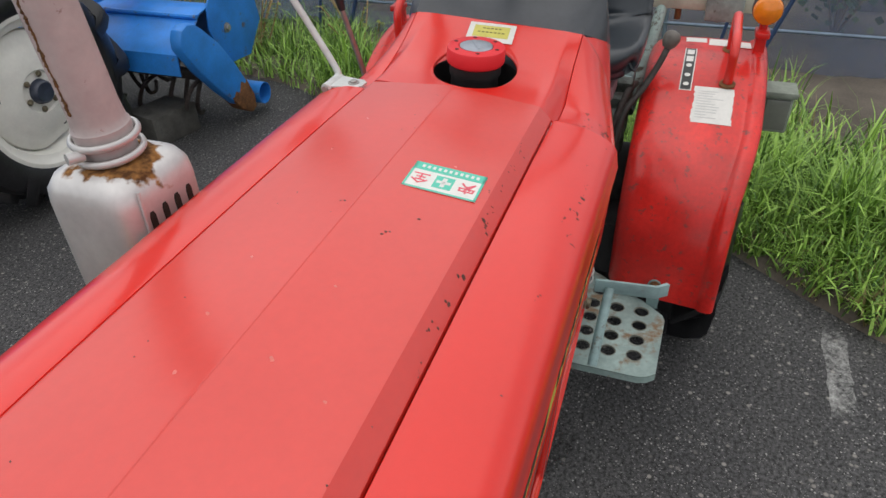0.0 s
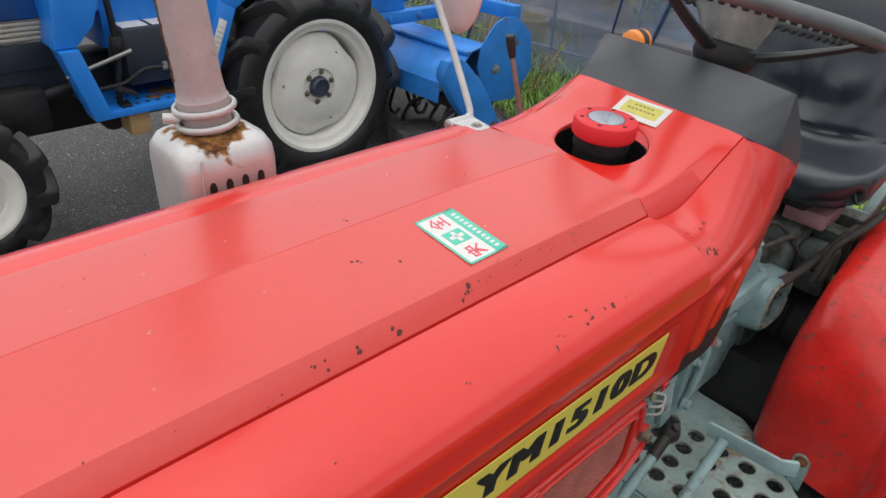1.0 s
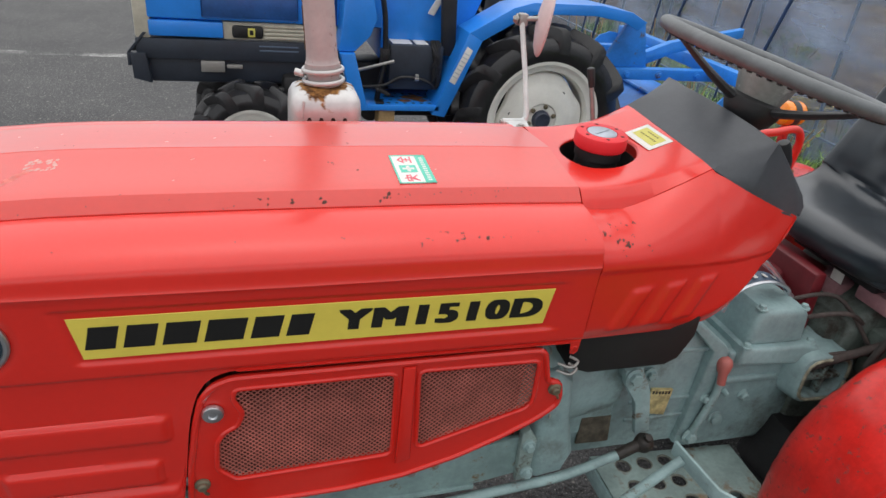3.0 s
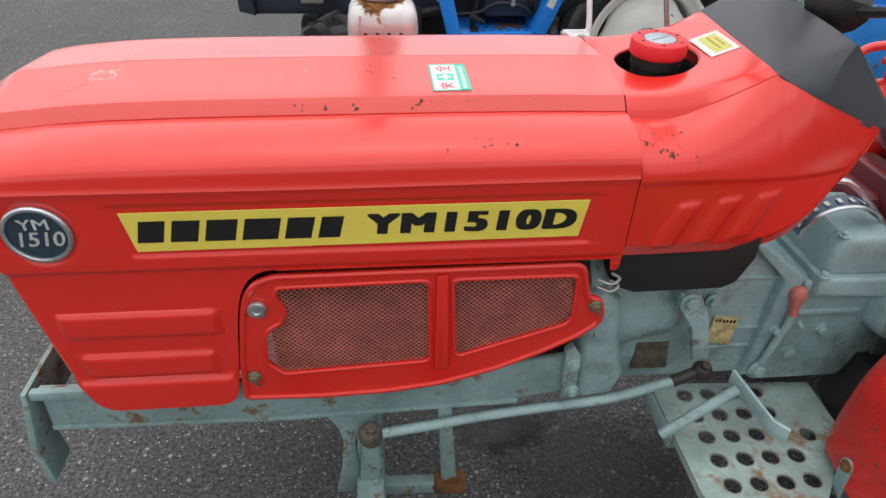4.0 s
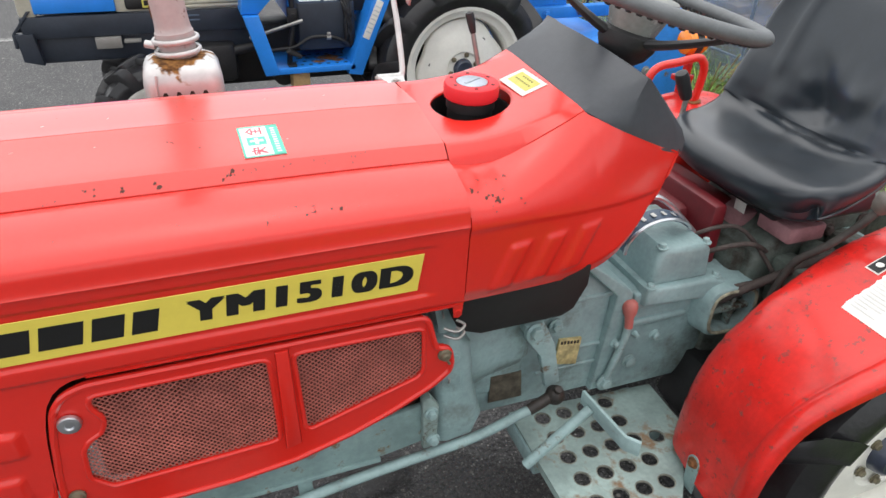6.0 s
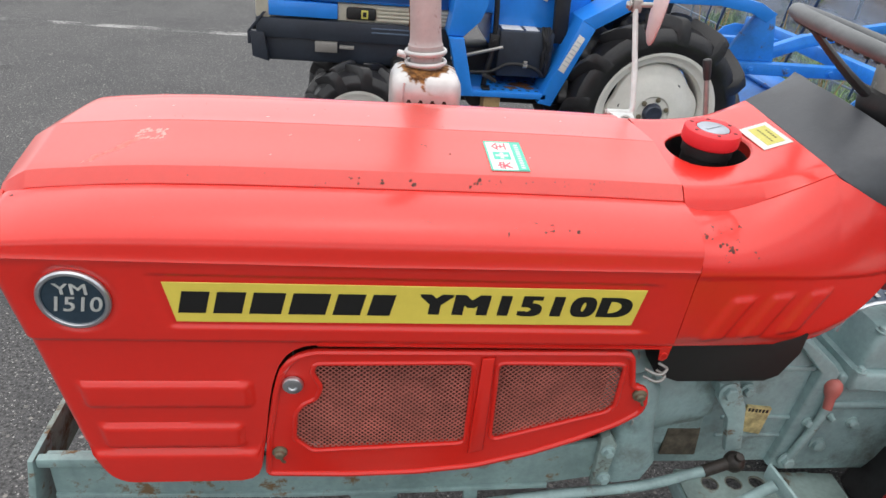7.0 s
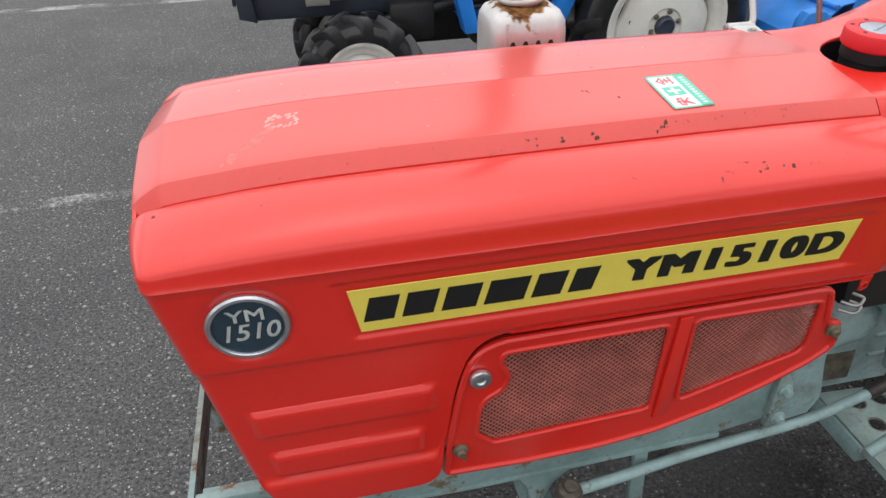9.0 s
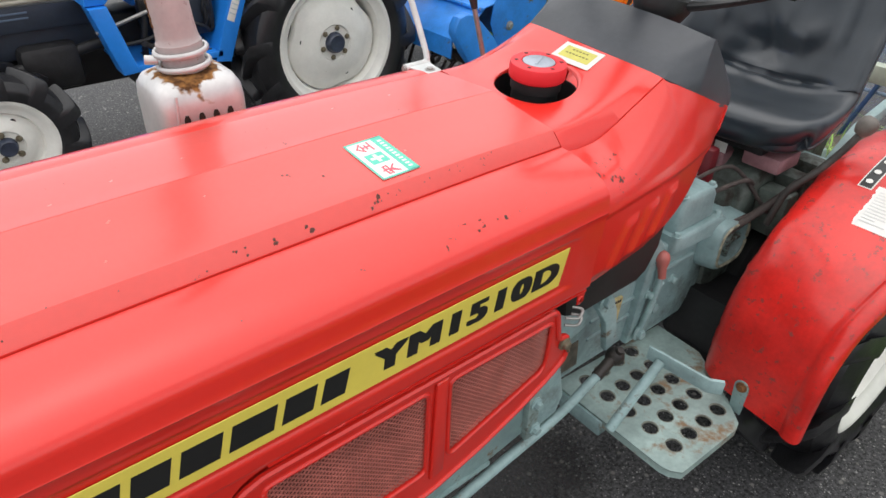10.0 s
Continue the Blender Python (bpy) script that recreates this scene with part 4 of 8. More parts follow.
YCC = 0.038        # middle line of the tank cowl
WIDTH = [(0.99, 0.2670), (1.10, 0.2510), (1.20, 0.2350), (1.30, 0.2150), (1.36, 0.2020), (1.41, 0.1880)]
COWL_TOP = [(0.99, 1.0465), (1.04, 1.0475), (1.10, 1.0540), (1.16, 1.0680), (1.191, 1.0785), (1.226, 1.0895)]
SEAM_Z = [(0.99, 1.0235), (1.03, 1.0180), (1.06, 1.0190), (1.09, 1.0255), (1.13, 1.0400), (1.18, 1.0625), (1.226, 1.0868), (1.41, 1.0045)]
LOW = [(0.99, 0.816), (1.10, 0.805), (1.18, 0.797), (1.24, 0.792), (1.28, 0.797), (1.318, 0.813), (1.345, 0.838), (1.365, 0.870), (1.388, 0.934), (1.41, 1.003)]


def ease_table(tab, x):
    """A smooth curve through a table, with no overshoot."""
    n = len(tab)
    x = min(max(x, tab[0][0]), tab[-1][0])
    slope = [(tab[k + 1][1] - tab[k][1]) / (tab[k + 1][0] - tab[k][0]) for k in range(n - 1)]
    m = [slope[0]] + [0.0 if a * b_ <= 0 else 2 * a * b_ / (a + b_) for a, b_ in zip(slope, slope[1:])] + [slope[-1]]
    k = min(max(i for i in range(n) if tab[i][0] <= x), n - 2)
    (x0, y0), (x1, y1) = tab[k], tab[k + 1]
    h = x1 - x0
    u = (x - x0) / h
    return (2 * u ** 3 - 3 * u * u + 1) * y0 + (u ** 3 - 2 * u * u + u) * h * m[k] + (3 * u * u - 2 * u ** 3) * y1 + (u ** 3 - u * u) * h * m[k + 1]


CREASE = [(0.99, 0.9655), (1.10, 0.9580), (1.20, 0.9490), (1.31, 0.9420), (1.375, 0.9440), (1.392, 0.948), (1.41, 1.0035)]
JOINT = [(0.99, 0.1630), (1.06, 0.1630), (1.12, 0.1590), (1.17, 0.1565), (1.226, 0.1560), (1.25, 0.1760), (1.285, 0.1930), (1.34, 0.1950), (1.41, 0.1872)]


def cowl_section(x):
    """Half a section of the cowl's top and shoulder at x: (distance from the middle, height)."""
    w, zc, de = (ease_table(t, x) for t in (WIDTH, CREASE, JOINT))
    ze = ease_table(SEAM_Z[:7], x) if x <= 1.226 else lerp_table(SEAM_Z, x)
    zt = ease_table(COWL_TOP, x) if x <= 1.226 else ze + 0.001
    f = zt - ze
    row = [(de - 0.060, zt), (de - 0.045, zt), (de - 0.031, zt - f * 0.015), (de - 0.0245, zt - f * 0.06), (de - 0.0215, zt - f * 0.15), (de - 0.0010, ze + 0.0008), (de, ze - 0.0042), (de + 0.0011, ze)]
    m_ = 0.52 * step_up(x, 1.0, 1.26)
    for a in (7, 16, 28, 40, 52, 64, 77, 90):
        q = radians(a)
        de_, ze_ = de + (w - de) * math.sin(q), ze - (ze - zc) * (1 - math.cos(q))
        u = a / 90
        row.append((de_ + (de + (w - de) * u - de_) * m_, ze_ + (ze + (zc - ze) * u - ze_) * m_))
    return row


def build_cowl():
    """The red tank cowl behind the hood, with a hole for the filler, a crease along the flank and three pressed folds."""
    hx, hy, hr = 1.090, YCC - 0.002, 0.070
    xs = [0.994 + 0.232 * i / 48 for i in range(49)] + [1.226 + 0.184 * i / 38 for i in range(1, 39)]
    t = bmesh.new()
    edge = {}
    for s in (-1, 1):
        grid = []
        for x in xs:
            prof = cowl_section(x)
            w, lo, zc = ease_table(WIDTH, x) - (0.015 if s > 0 else 0.0), ease_table(LOW, x), ease_table(CREASE, x)
            row = [(x, YCC + s * (d if s < 0 else d - 0.015 * step_up(d, 0.16, 0.24)), z) for d, z in prof]
            z_hi = prof[-1][1]
            thin = step_up(z_hi - lo, 0.01, 0.06)
            for k in range(1, 41):
                z = z_hi + (lo - z_hi) * k / 40
                d = w - 0.0030 * thin * (1 - step_up(z, zc - 0.014, zc - 0.002)) - 0.010 * thin * (1 - step_up(z, lo - 0.004, lo + 0.03))
                for j in range(3):
                    e = x - (1.035 + 0.072 * j) - 0.42 * (z - 0.832)
                    d += 0.0058 * thin * step_up(e, 0.0, 0.009) * (1 - step_up(e, 0.036, 0.050)) * step_up(z, 0.824, 0.836) * (1 - step_up(z, 0.906, 0.918))
                row.append((x, YCC + s * d, z))
            row.append((x, YCC + s * (w - 0.03 * thin - 0.004), lo - 0.002))
            grid.append([t.verts.new(p) for p in row])
        for a, b_ in zip(grid, grid[1:]):
            for i in range(len(a) - 1):
                t.faces.new((a[i], a[i + 1], b_[i + 1], b_[i]))
        edge[s] = [g[0] for g in grid[:49]]
    # the top sheet between the two flanks, round the filler hole
    rim = list(edge[-1])
    rim += [t.verts.new(edge[-1][-1].co.lerp(edge[1][-1].co, k / 16)) for k in range(1, 16)]
    rim += list(reversed(edge[1]))
    rim += [t.verts.new(edge[1][0].co.lerp(edge[-1][0].co, k / 16)) for k in range(1, 16)]
    rings = [rim]
    for f in (0.66, 0.36, 0.14, 0.05, 0.015, 0.0):
        ring = []
        for v in rim:
            out = Vector((v.co.x - hx, v.co.y - hy, 0))
            p = Vector((hx, hy, 0)) + out.normalized() * (hr + (out.length - hr) * f)
            lip = -0.0045 if f == 0.0 else -0.0012 if f == 0.015 else 0.0
            ring.append(t.verts.new((p.x, p.y, ease_table(COWL_TOP, max(0.994, p.x)) + lip)))
        rings.append(ring)
    n = len(rim)
    for a, b_ in zip(rings, rings[1:]):
        for i in range(n):
            t.faces.new((a[i], a[(i + 1) % n], b_[(i + 1) % n], b_[i]))
    bmesh.ops.recalc_face_normals(t, faces=t.faces)
    shell(t, 0.003)
    return part("tank_cowl", t, RED, tractor, "glossy red tank cowl with a round filler opening", 40)


build_cowl()


def build_cap():
    c = (1.090, YCC - 0.002, 1.014)
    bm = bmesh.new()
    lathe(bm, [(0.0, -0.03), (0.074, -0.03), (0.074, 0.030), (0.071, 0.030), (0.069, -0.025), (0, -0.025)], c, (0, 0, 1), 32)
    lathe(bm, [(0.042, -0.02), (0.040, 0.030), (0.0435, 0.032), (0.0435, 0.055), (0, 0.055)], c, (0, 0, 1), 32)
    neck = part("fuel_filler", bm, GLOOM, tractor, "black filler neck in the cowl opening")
    bm = bmesh.new()
    lathe(bm, [(0.046, 0.050), (0.0480, 0.052), (0.0488, 0.054), (0.0488, 0.072), (0.0475, 0.0760), (0.044, 0.0775), (0.030, 0.0778), (0.0285, 0.0765), (0.0280, 0.074), (0, 0.074)], c, (0, 0, 1), 48)
    cap = part("fuel_cap", bm, RED_PLASTIC, neck, "red plastic fuel cap")
    for i in range(6):
        q = 2 * math.pi * i / 6 + 0.35
        bm = bmesh.new()
        lathe(bm, [(0, 0.0774), (0.0034, 0.0774), (0.0034, 0.0782), (0, 0.0782)], (c[0] + 0.038 * math.cos(q), c[1] + 0.038 * math.sin(q), c[2]), (0, 0, 1), 12)
        part("cap_hole", bm, material("dark_red_hole", (0.10, 0.005, 0.006), 0.7) if i == 0 else bpy.data.materials["dark_red_hole"], neck)
    bm = bmesh.new()
    lathe(bm, [(0.0275, 0.0742), (0.0275, 0.0775), (0.025, 0.0785), (0, 0.0785)], c, (0, 0, 1), 32)
    box(bm, (-0.020, -0.003, 0.0780), (0.020, 0.003, 0.0800), 0.001, m=Matrix.Translation(c) @ pose(0, 0, 0, 0, 0, 30))
    part("fuel_cap_disc", bm, material("dull_zinc_disc", (0.42, 0.46, 0.52), 0.38, 0.6, vary=0.12, scale=60), neck, "pale metal disc on the cap")


build_cap()


def build_dash():
    """The black instrument cover behind the cowl: a sloping front, a crest, and a folded face at each end."""
    base, crest = [], []

    def edge(s, u):
        x = 1.227 + 0.184 * u
        return Vector((x, YCC + s * (ease_table(JOINT, x) + 0.001), 1.0874 - 0.083 * u))
    for s in (1, -1):
        end = Vector((1.325, YCC + s * (0.174 if s < 0 else 0.184), 1.1400))
        lo = [edge(s, u) for u in (1.0, 0.8, 0.6, 0.42, 0.36, 0.30, 0.2, 0.1, 0.0)]
        foot = edge(s, 1.0) + Vector((0.0, 0.0, 0.008))
        hi = [end.lerp(foot, v) + Vector((0.010 * math.sin(math.pi * v), 0, 0)) for v in (1.0, 0.66, 0.36, 0.10, 0.045)] + [end + Vector((0, 0, 0.001)), end + Vector((-0.001, -s * 0.006, 0.0012)), end + Vector((-0.0015, -s * 0.014, 0.0022)), end + Vector((-0.002, -s * 0.03, 0.0034))]
        if s < 0:
            lo, hi = lo[::-1], hi[::-1]
        base += lo
        crest += hi
        if s > 0:
            for k in range(1, 8):
                v = k / 8
                base.append(edge(1, 0).lerp(edge(-1, 0), v) + Vector((0, 0, 0.0025 * math.sin(math.pi * v))))
                crest.append(Vector((1.317, YCC + 0.184 - 0.03 - (0.363 - 0.06) * v, 1.143 + 0.004 * v + 0.004 * math.sin(math.pi * v))))
    rows = []
    for a, b_ in zip(base, crest):
        short = min(1.0, (b_ - a).length / 0.06)
        row = [a + Vector((0.002, 0, -0.010 * short)), a]
        row += [a.lerp(b_, u) + Vector((-0.0015, 0, 0.002)) * math.sin(math.pi * u) for u in (0.2, 0.45, 0.7, 0.88, 0.96)]
        row += [b_ + short * Vector(v) for v in ((0, 0, 0), (0.004, 0, -0.0015), (0.014, 0, -0.012), (0.05, 0, -0.05))]
        rows.append(row)
    bm = bmesh.new()
    loft(bm, rows, 0.003)
    return part("dash_cover", bm, DASH, tractor, "black plastic instrument cover", 34)


build_dash()


def build_steering():
    c = Vector((1.398, 0.016, 1.229))
    m = Matrix.Translation(c) @ pose(0, 0, 0, 0, 14.5, 0)
    bm = bmesh.new()
    R, r, n = 0.212, 0.0145, 84
    prof = [(R + r * math.cos(2 * math.pi * i / 16), r * 0.88 * math.sin(2 * math.pi * i / 16)) for i in range(16)]
    lathe(bm, prof, (0, 0, 0), (0, 0, 1), n, close=True)
    bmesh.ops.transform(bm, matrix=m, verts=bm.verts)
    sw = part("steering_wheel", bm, WORN_WHEEL, tractor, "worn dark grey steering wheel with finger grips")
    bm = bmesh.new()
    for i in range(76):
        q = 2 * math.pi * i / 76
        lathe(bm, [(0, -0.005), (0.0045, -0.0045), (0.0058, -0.001), (0.005, 0.004), (0, 0.006)], ((R - 0.008) * math.cos(q), (R - 0.006) * math.sin(q), -0.0115), (0, 0, 1), 8)
    bmesh.ops.transform(bm, matrix=m, verts=bm.verts)
    grip = part("finger_grip", bm, BLACK_PLASTIC, sw, "dark ribbed underside")
    grip["kind"] = "stuff"
    for a in (45, 165, 285):
        bm = bmesh.new()
        q = radians(a)
        dirv, tan = Vector((math.cos(q), math.sin(q), 0)), Vector((-math.sin(q), math.cos(q), 0))
        rows = []
        for i in range(9):
            u = i / 8
            rad = 0.025 + (R - 0.031) * u
            z = -0.078 + 0.076 * u ** 1.25
            hw = 0.019 - 0.006 * u + 0.006 * max(0, u - 0.8) * 5
            hh = 0.010 - 0.004 * u
            rows.append([dirv * rad + tan * (hw * math.cos(2 * math.pi * k / 12)) + Vector((0, 0, z + hh * math.sin(2 * math.pi * k / 12))) for k in range(13)])
        loft(bm, rows)
        bmesh.ops.transform(bm, matrix=m, verts=bm.verts)
        part("spoke", bm, BLACK_PLASTIC, sw)
    bm = bmesh.new()
    lathe(bm, [(0.0, -0.135), (0.024, -0.135), (0.028, -0.118), (0.044, -0.104), (0.054, -0.084), (0.052, -0.066), (0.040, -0.058), (0.0, -0.056)], (0, 0, 0), (0, 0, 1), 32)
    bmesh.ops.transform(bm, matrix=m, verts=bm.verts)
    hub = part("wheel_hub", bm, GLOOM, sw, "black steering hub")
    bm = bmesh.new()
    lathe(bm, [(0.036, -0.075), (0.044, -0.060), (0.054, -0.030), (0.060, -0.008), (0.063, -0.003), (0.063, 0.001), (0.058, 0.004), (0.030, 0.006), (0, 0.007)], (0, 0, 0), (0, 0, 1), 32)
    bmesh.ops.transform(bm, matrix=m, verts=bm.verts)
    part("hub_cup", bm, material("dusty_grey_cup", (0.26, 0.27, 0.255), 0.55, vary=0.25, scale=20, spots=(0.42, 0.42, 0.40), spot_scale=30, spot_cut=0.60), hub, "dusty pale grey flaring hub cup")
    bm = bmesh.new()
    rod(bm, m @ Vector((0, 0, -0.13)), (1.32, YC, 1.02), 0.019)
    part("steering_column", bm, GLOOM, tractor, "black steering column")


build_steering()


def build_seat():
    """A bucket seat in black vinyl: a cushion with a rolled edge that sweeps up into a back puckered round a deep hollow."""
    YS = 0.042
    line = smooth_path([(1.745, 0.150, 0.802), (1.712, 0.185, 0.814), (1.694, 0.208, 0.842), (1.697, 0.222, 0.872), (1.722, 0.233, 0.890), (1.77, 0.242, 0.895), (1.83, 0.246, 0.894), (1.885, 0.248, 0.894), (1.922, 0.248, 0.905),
                        (1.942, 0.247, 0.935), (1.954, 0.245, 0.975), (1.964, 0.243, 1.015), (1.978, 0.240, 1.065), (1.998, 0.228, 1.14), (2.016, 0.200, 1.195), (2.036, 0.155, 1.232), (2.056, 0.090, 1.244)], 6)
    along = [0.0]
    for p, q in zip(line, line[1:]):
        along.append(along[-1] + math.hypot(q.x - p.x, q.z - p.z))
    total = along[-1]
    fold = min(range(len(line)), key=lambda k: (line[k].x - 1.934) ** 2 + (line[k].z - 0.922) ** 2)
    pit = min(range(len(line)), key=lambda k: abs(line[k].z - 0.965) + (1 if k < fold else 0))
    lips = [(-t, v) for t, v in ((1.0, 0.55), (1.0, 0.90), (0.88, 0.965), (0.62, 0.996), (0.36, 1.0), (0.16, 0.985), (0.05, 0.955))]
    rows = []
    for k, p in enumerate(line):
        a, b_ = line[max(0, k - 1)], line[min(len(line) - 1, k + 1)]
        d = Vector((b_.x - a.x, 0, b_.z - a.z)).normalized()
        up = Vector((-d.z, 0, d.x))
        s = along[k]
        deep = 0.018 + 0.056 * step_up(s, 0.03, 0.15) - 0.034 * step_up(s, 0.15, 0.36) - 0.020 * step_up(s, total - 0.15, total)
        bowl = 0.010 + 0.050 * math.exp(-((s - along[fold]) / 0.09) ** 2) + 0.022 * step_up(s, along[fold], along[fold] + 0.12)
        row = []

        def put(v, off):
            y = p.y * v
            h = off + bowl * abs(v) ** 3 * step_up(s, 0.05, 0.20)
            if off == 0.0:
                r = math.hypot(y * 0.8 - 0.012, s - along[pit])
                q = math.atan2(s - along[pit], y - 0.015)
                h -= 0.030 * math.exp(-(r / 0.042) ** 2)
                h += (0.0030 * math.sin(3 * q + 0.6) + 0.0018 * math.sin(7 * q + 2.0) + 0.004 * noise.noise((y * 22, s * 16, 4.0))) * math.exp(-((r - 0.075) / 0.055) ** 2)
                h -= 0.013 * math.exp(-((s - along[fold] + 0.012 * math.cos(v * 2.2)) / 0.009) ** 2) * (1 - step_up(abs(v), 0.45, 0.8))
                h += 0.006 * math.exp(-((s - along[fold] + 0.030) / 0.016) ** 2) * (1 - step_up(abs(v), 0.4, 0.8))
                h += 0.007 * math.exp(-((abs(v) - 0.60 - 0.1 * (s - along[fold])) / 0.05) ** 2) * step_up(s, along[fold] + 0.05, along[fold] + 0.12)
                h += 0.0035 * noise.noise((v * 2.6, s * 8, 2.0))
            back = 0.055 * abs(v) ** 4 * (1 - step_up(s, 0.06, 0.24))
            row.append(Vector((p.x + back, YS + y, p.z)) + up * h)
        for t, v in reversed(lips):
            put(-v, t * deep)
        row.reverse()
        for i in range(37):
            put(-0.93 + 1.86 * i / 36, 0.0)
        for t, v in reversed(lips):
            put(v, t * deep)
        row.append(row[0].copy())
        rows.append(row)
    bm = bmesh.new()
    loft(bm, rows[:fold + 1])
    t = bmesh.new()
    t.faces.new([t.verts.new(q) for q in rows[0][:-1]])
    join(bm, t)
    bmesh.ops.remove_doubles(bm, verts=bm.verts, dist=0.0002)
    bmesh.ops.recalc_face_normals(bm, faces=bm.faces)
    seat = part("seat", bm, VINYL, tractor, "shiny black vinyl tractor seat with a creased cover", 60)
    bm = bmesh.new()
    loft(bm, rows[fold:])
    t = bmesh.new()
    t.faces.new([t.verts.new(q) for q in rows[-1][:-1]])
    join(bm, t)
    bmesh.ops.remove_doubles(bm, verts=bm.verts, dist=0.0002)
    bmesh.ops.recalc_face_normals(bm, faces=bm.faces)
    part("backrest", bm, VINYL, seat, "creased black vinyl backrest", 60)
    # piping along the lower lip
    bm = bmesh.new()
    rim = [row[2] for row in reversed(rows[:fold + 30])] + [row[-4] for row in rows[:fold + 30]]
    tube(bm, rim, 0.0040, 8, 1)
    part("seat_piping", bm, VINYL, seat, "black piping along the seat edge")
    bm = bmesh.new()
    box(bm, (1.762, YS - 0.184, 0.748), (1.862, YS - 0.090, 0.786), 0.006)
    box(bm, (1.76, YS - 0.05, 0.60), (1.88, YS + 0.05, 0.755), 0.015)
    part("seat_base", bm, material("faded_pink_bracket", (0.33, 0.17, 0.185), 0.6, vary=0.3, scale=14), seat, "faded pinkish seat bracket")
    bm = bmesh.new()
    box(bm, (1.755, YS - 0.140, 0.780), (1.93, YS + 0.12, 0.835), 0.010)
    part("seat_frame", bm, GLOOM, seat, "dark seat frame")
    bm = bmesh.new()
    plan = []
    for qx, qy, a0 in ((1.79, 0.14, 90), (1.79, -0.14, 180)):
        plan += [(qx + 0.072 * math.cos(radians(a0 + 15 * k)), YS + qy + 0.072 * math.sin(radians(a0 + 15 * k))) for k in range(7)]
    plan += [(1.93, YS - 0.212), (1.93, YS + 0.212)]
    prism(bm, plan, "z", 0.812, 0.872, 0.014, seg=3)
    part("cushion_base", bm, VINYL, seat, "black vinyl underside of the cushion")
    bm = bmesh.new()
    prism(bm, [(YS - 0.045, 0.752), (YS - 0.012, 0.752), (YS - 0.012, 0.785), (YS - 0.045, 0.785)], "x", 1.7665, 1.7690, 0.0005)
    part("white_label", bm, WHITE_TAG, seat, "small white label under the seat")
    return seat


build_seat()

GUARD = smooth_path([(1.476, 0, 0.345), (1.478, 0, 0.42), (1.492, 0, 0.52), (1.535, 0, 0.615), (1.605, 0, 0.680), (1.70, 0, 0.738), (1.80, 0, 0.795), (1.90, 0, 0.826), (2.02, 0, 0.835), (2.14, 0, 0.810), (2.25, 0, 0.74), (2.32, 0, 0.64)], 6)


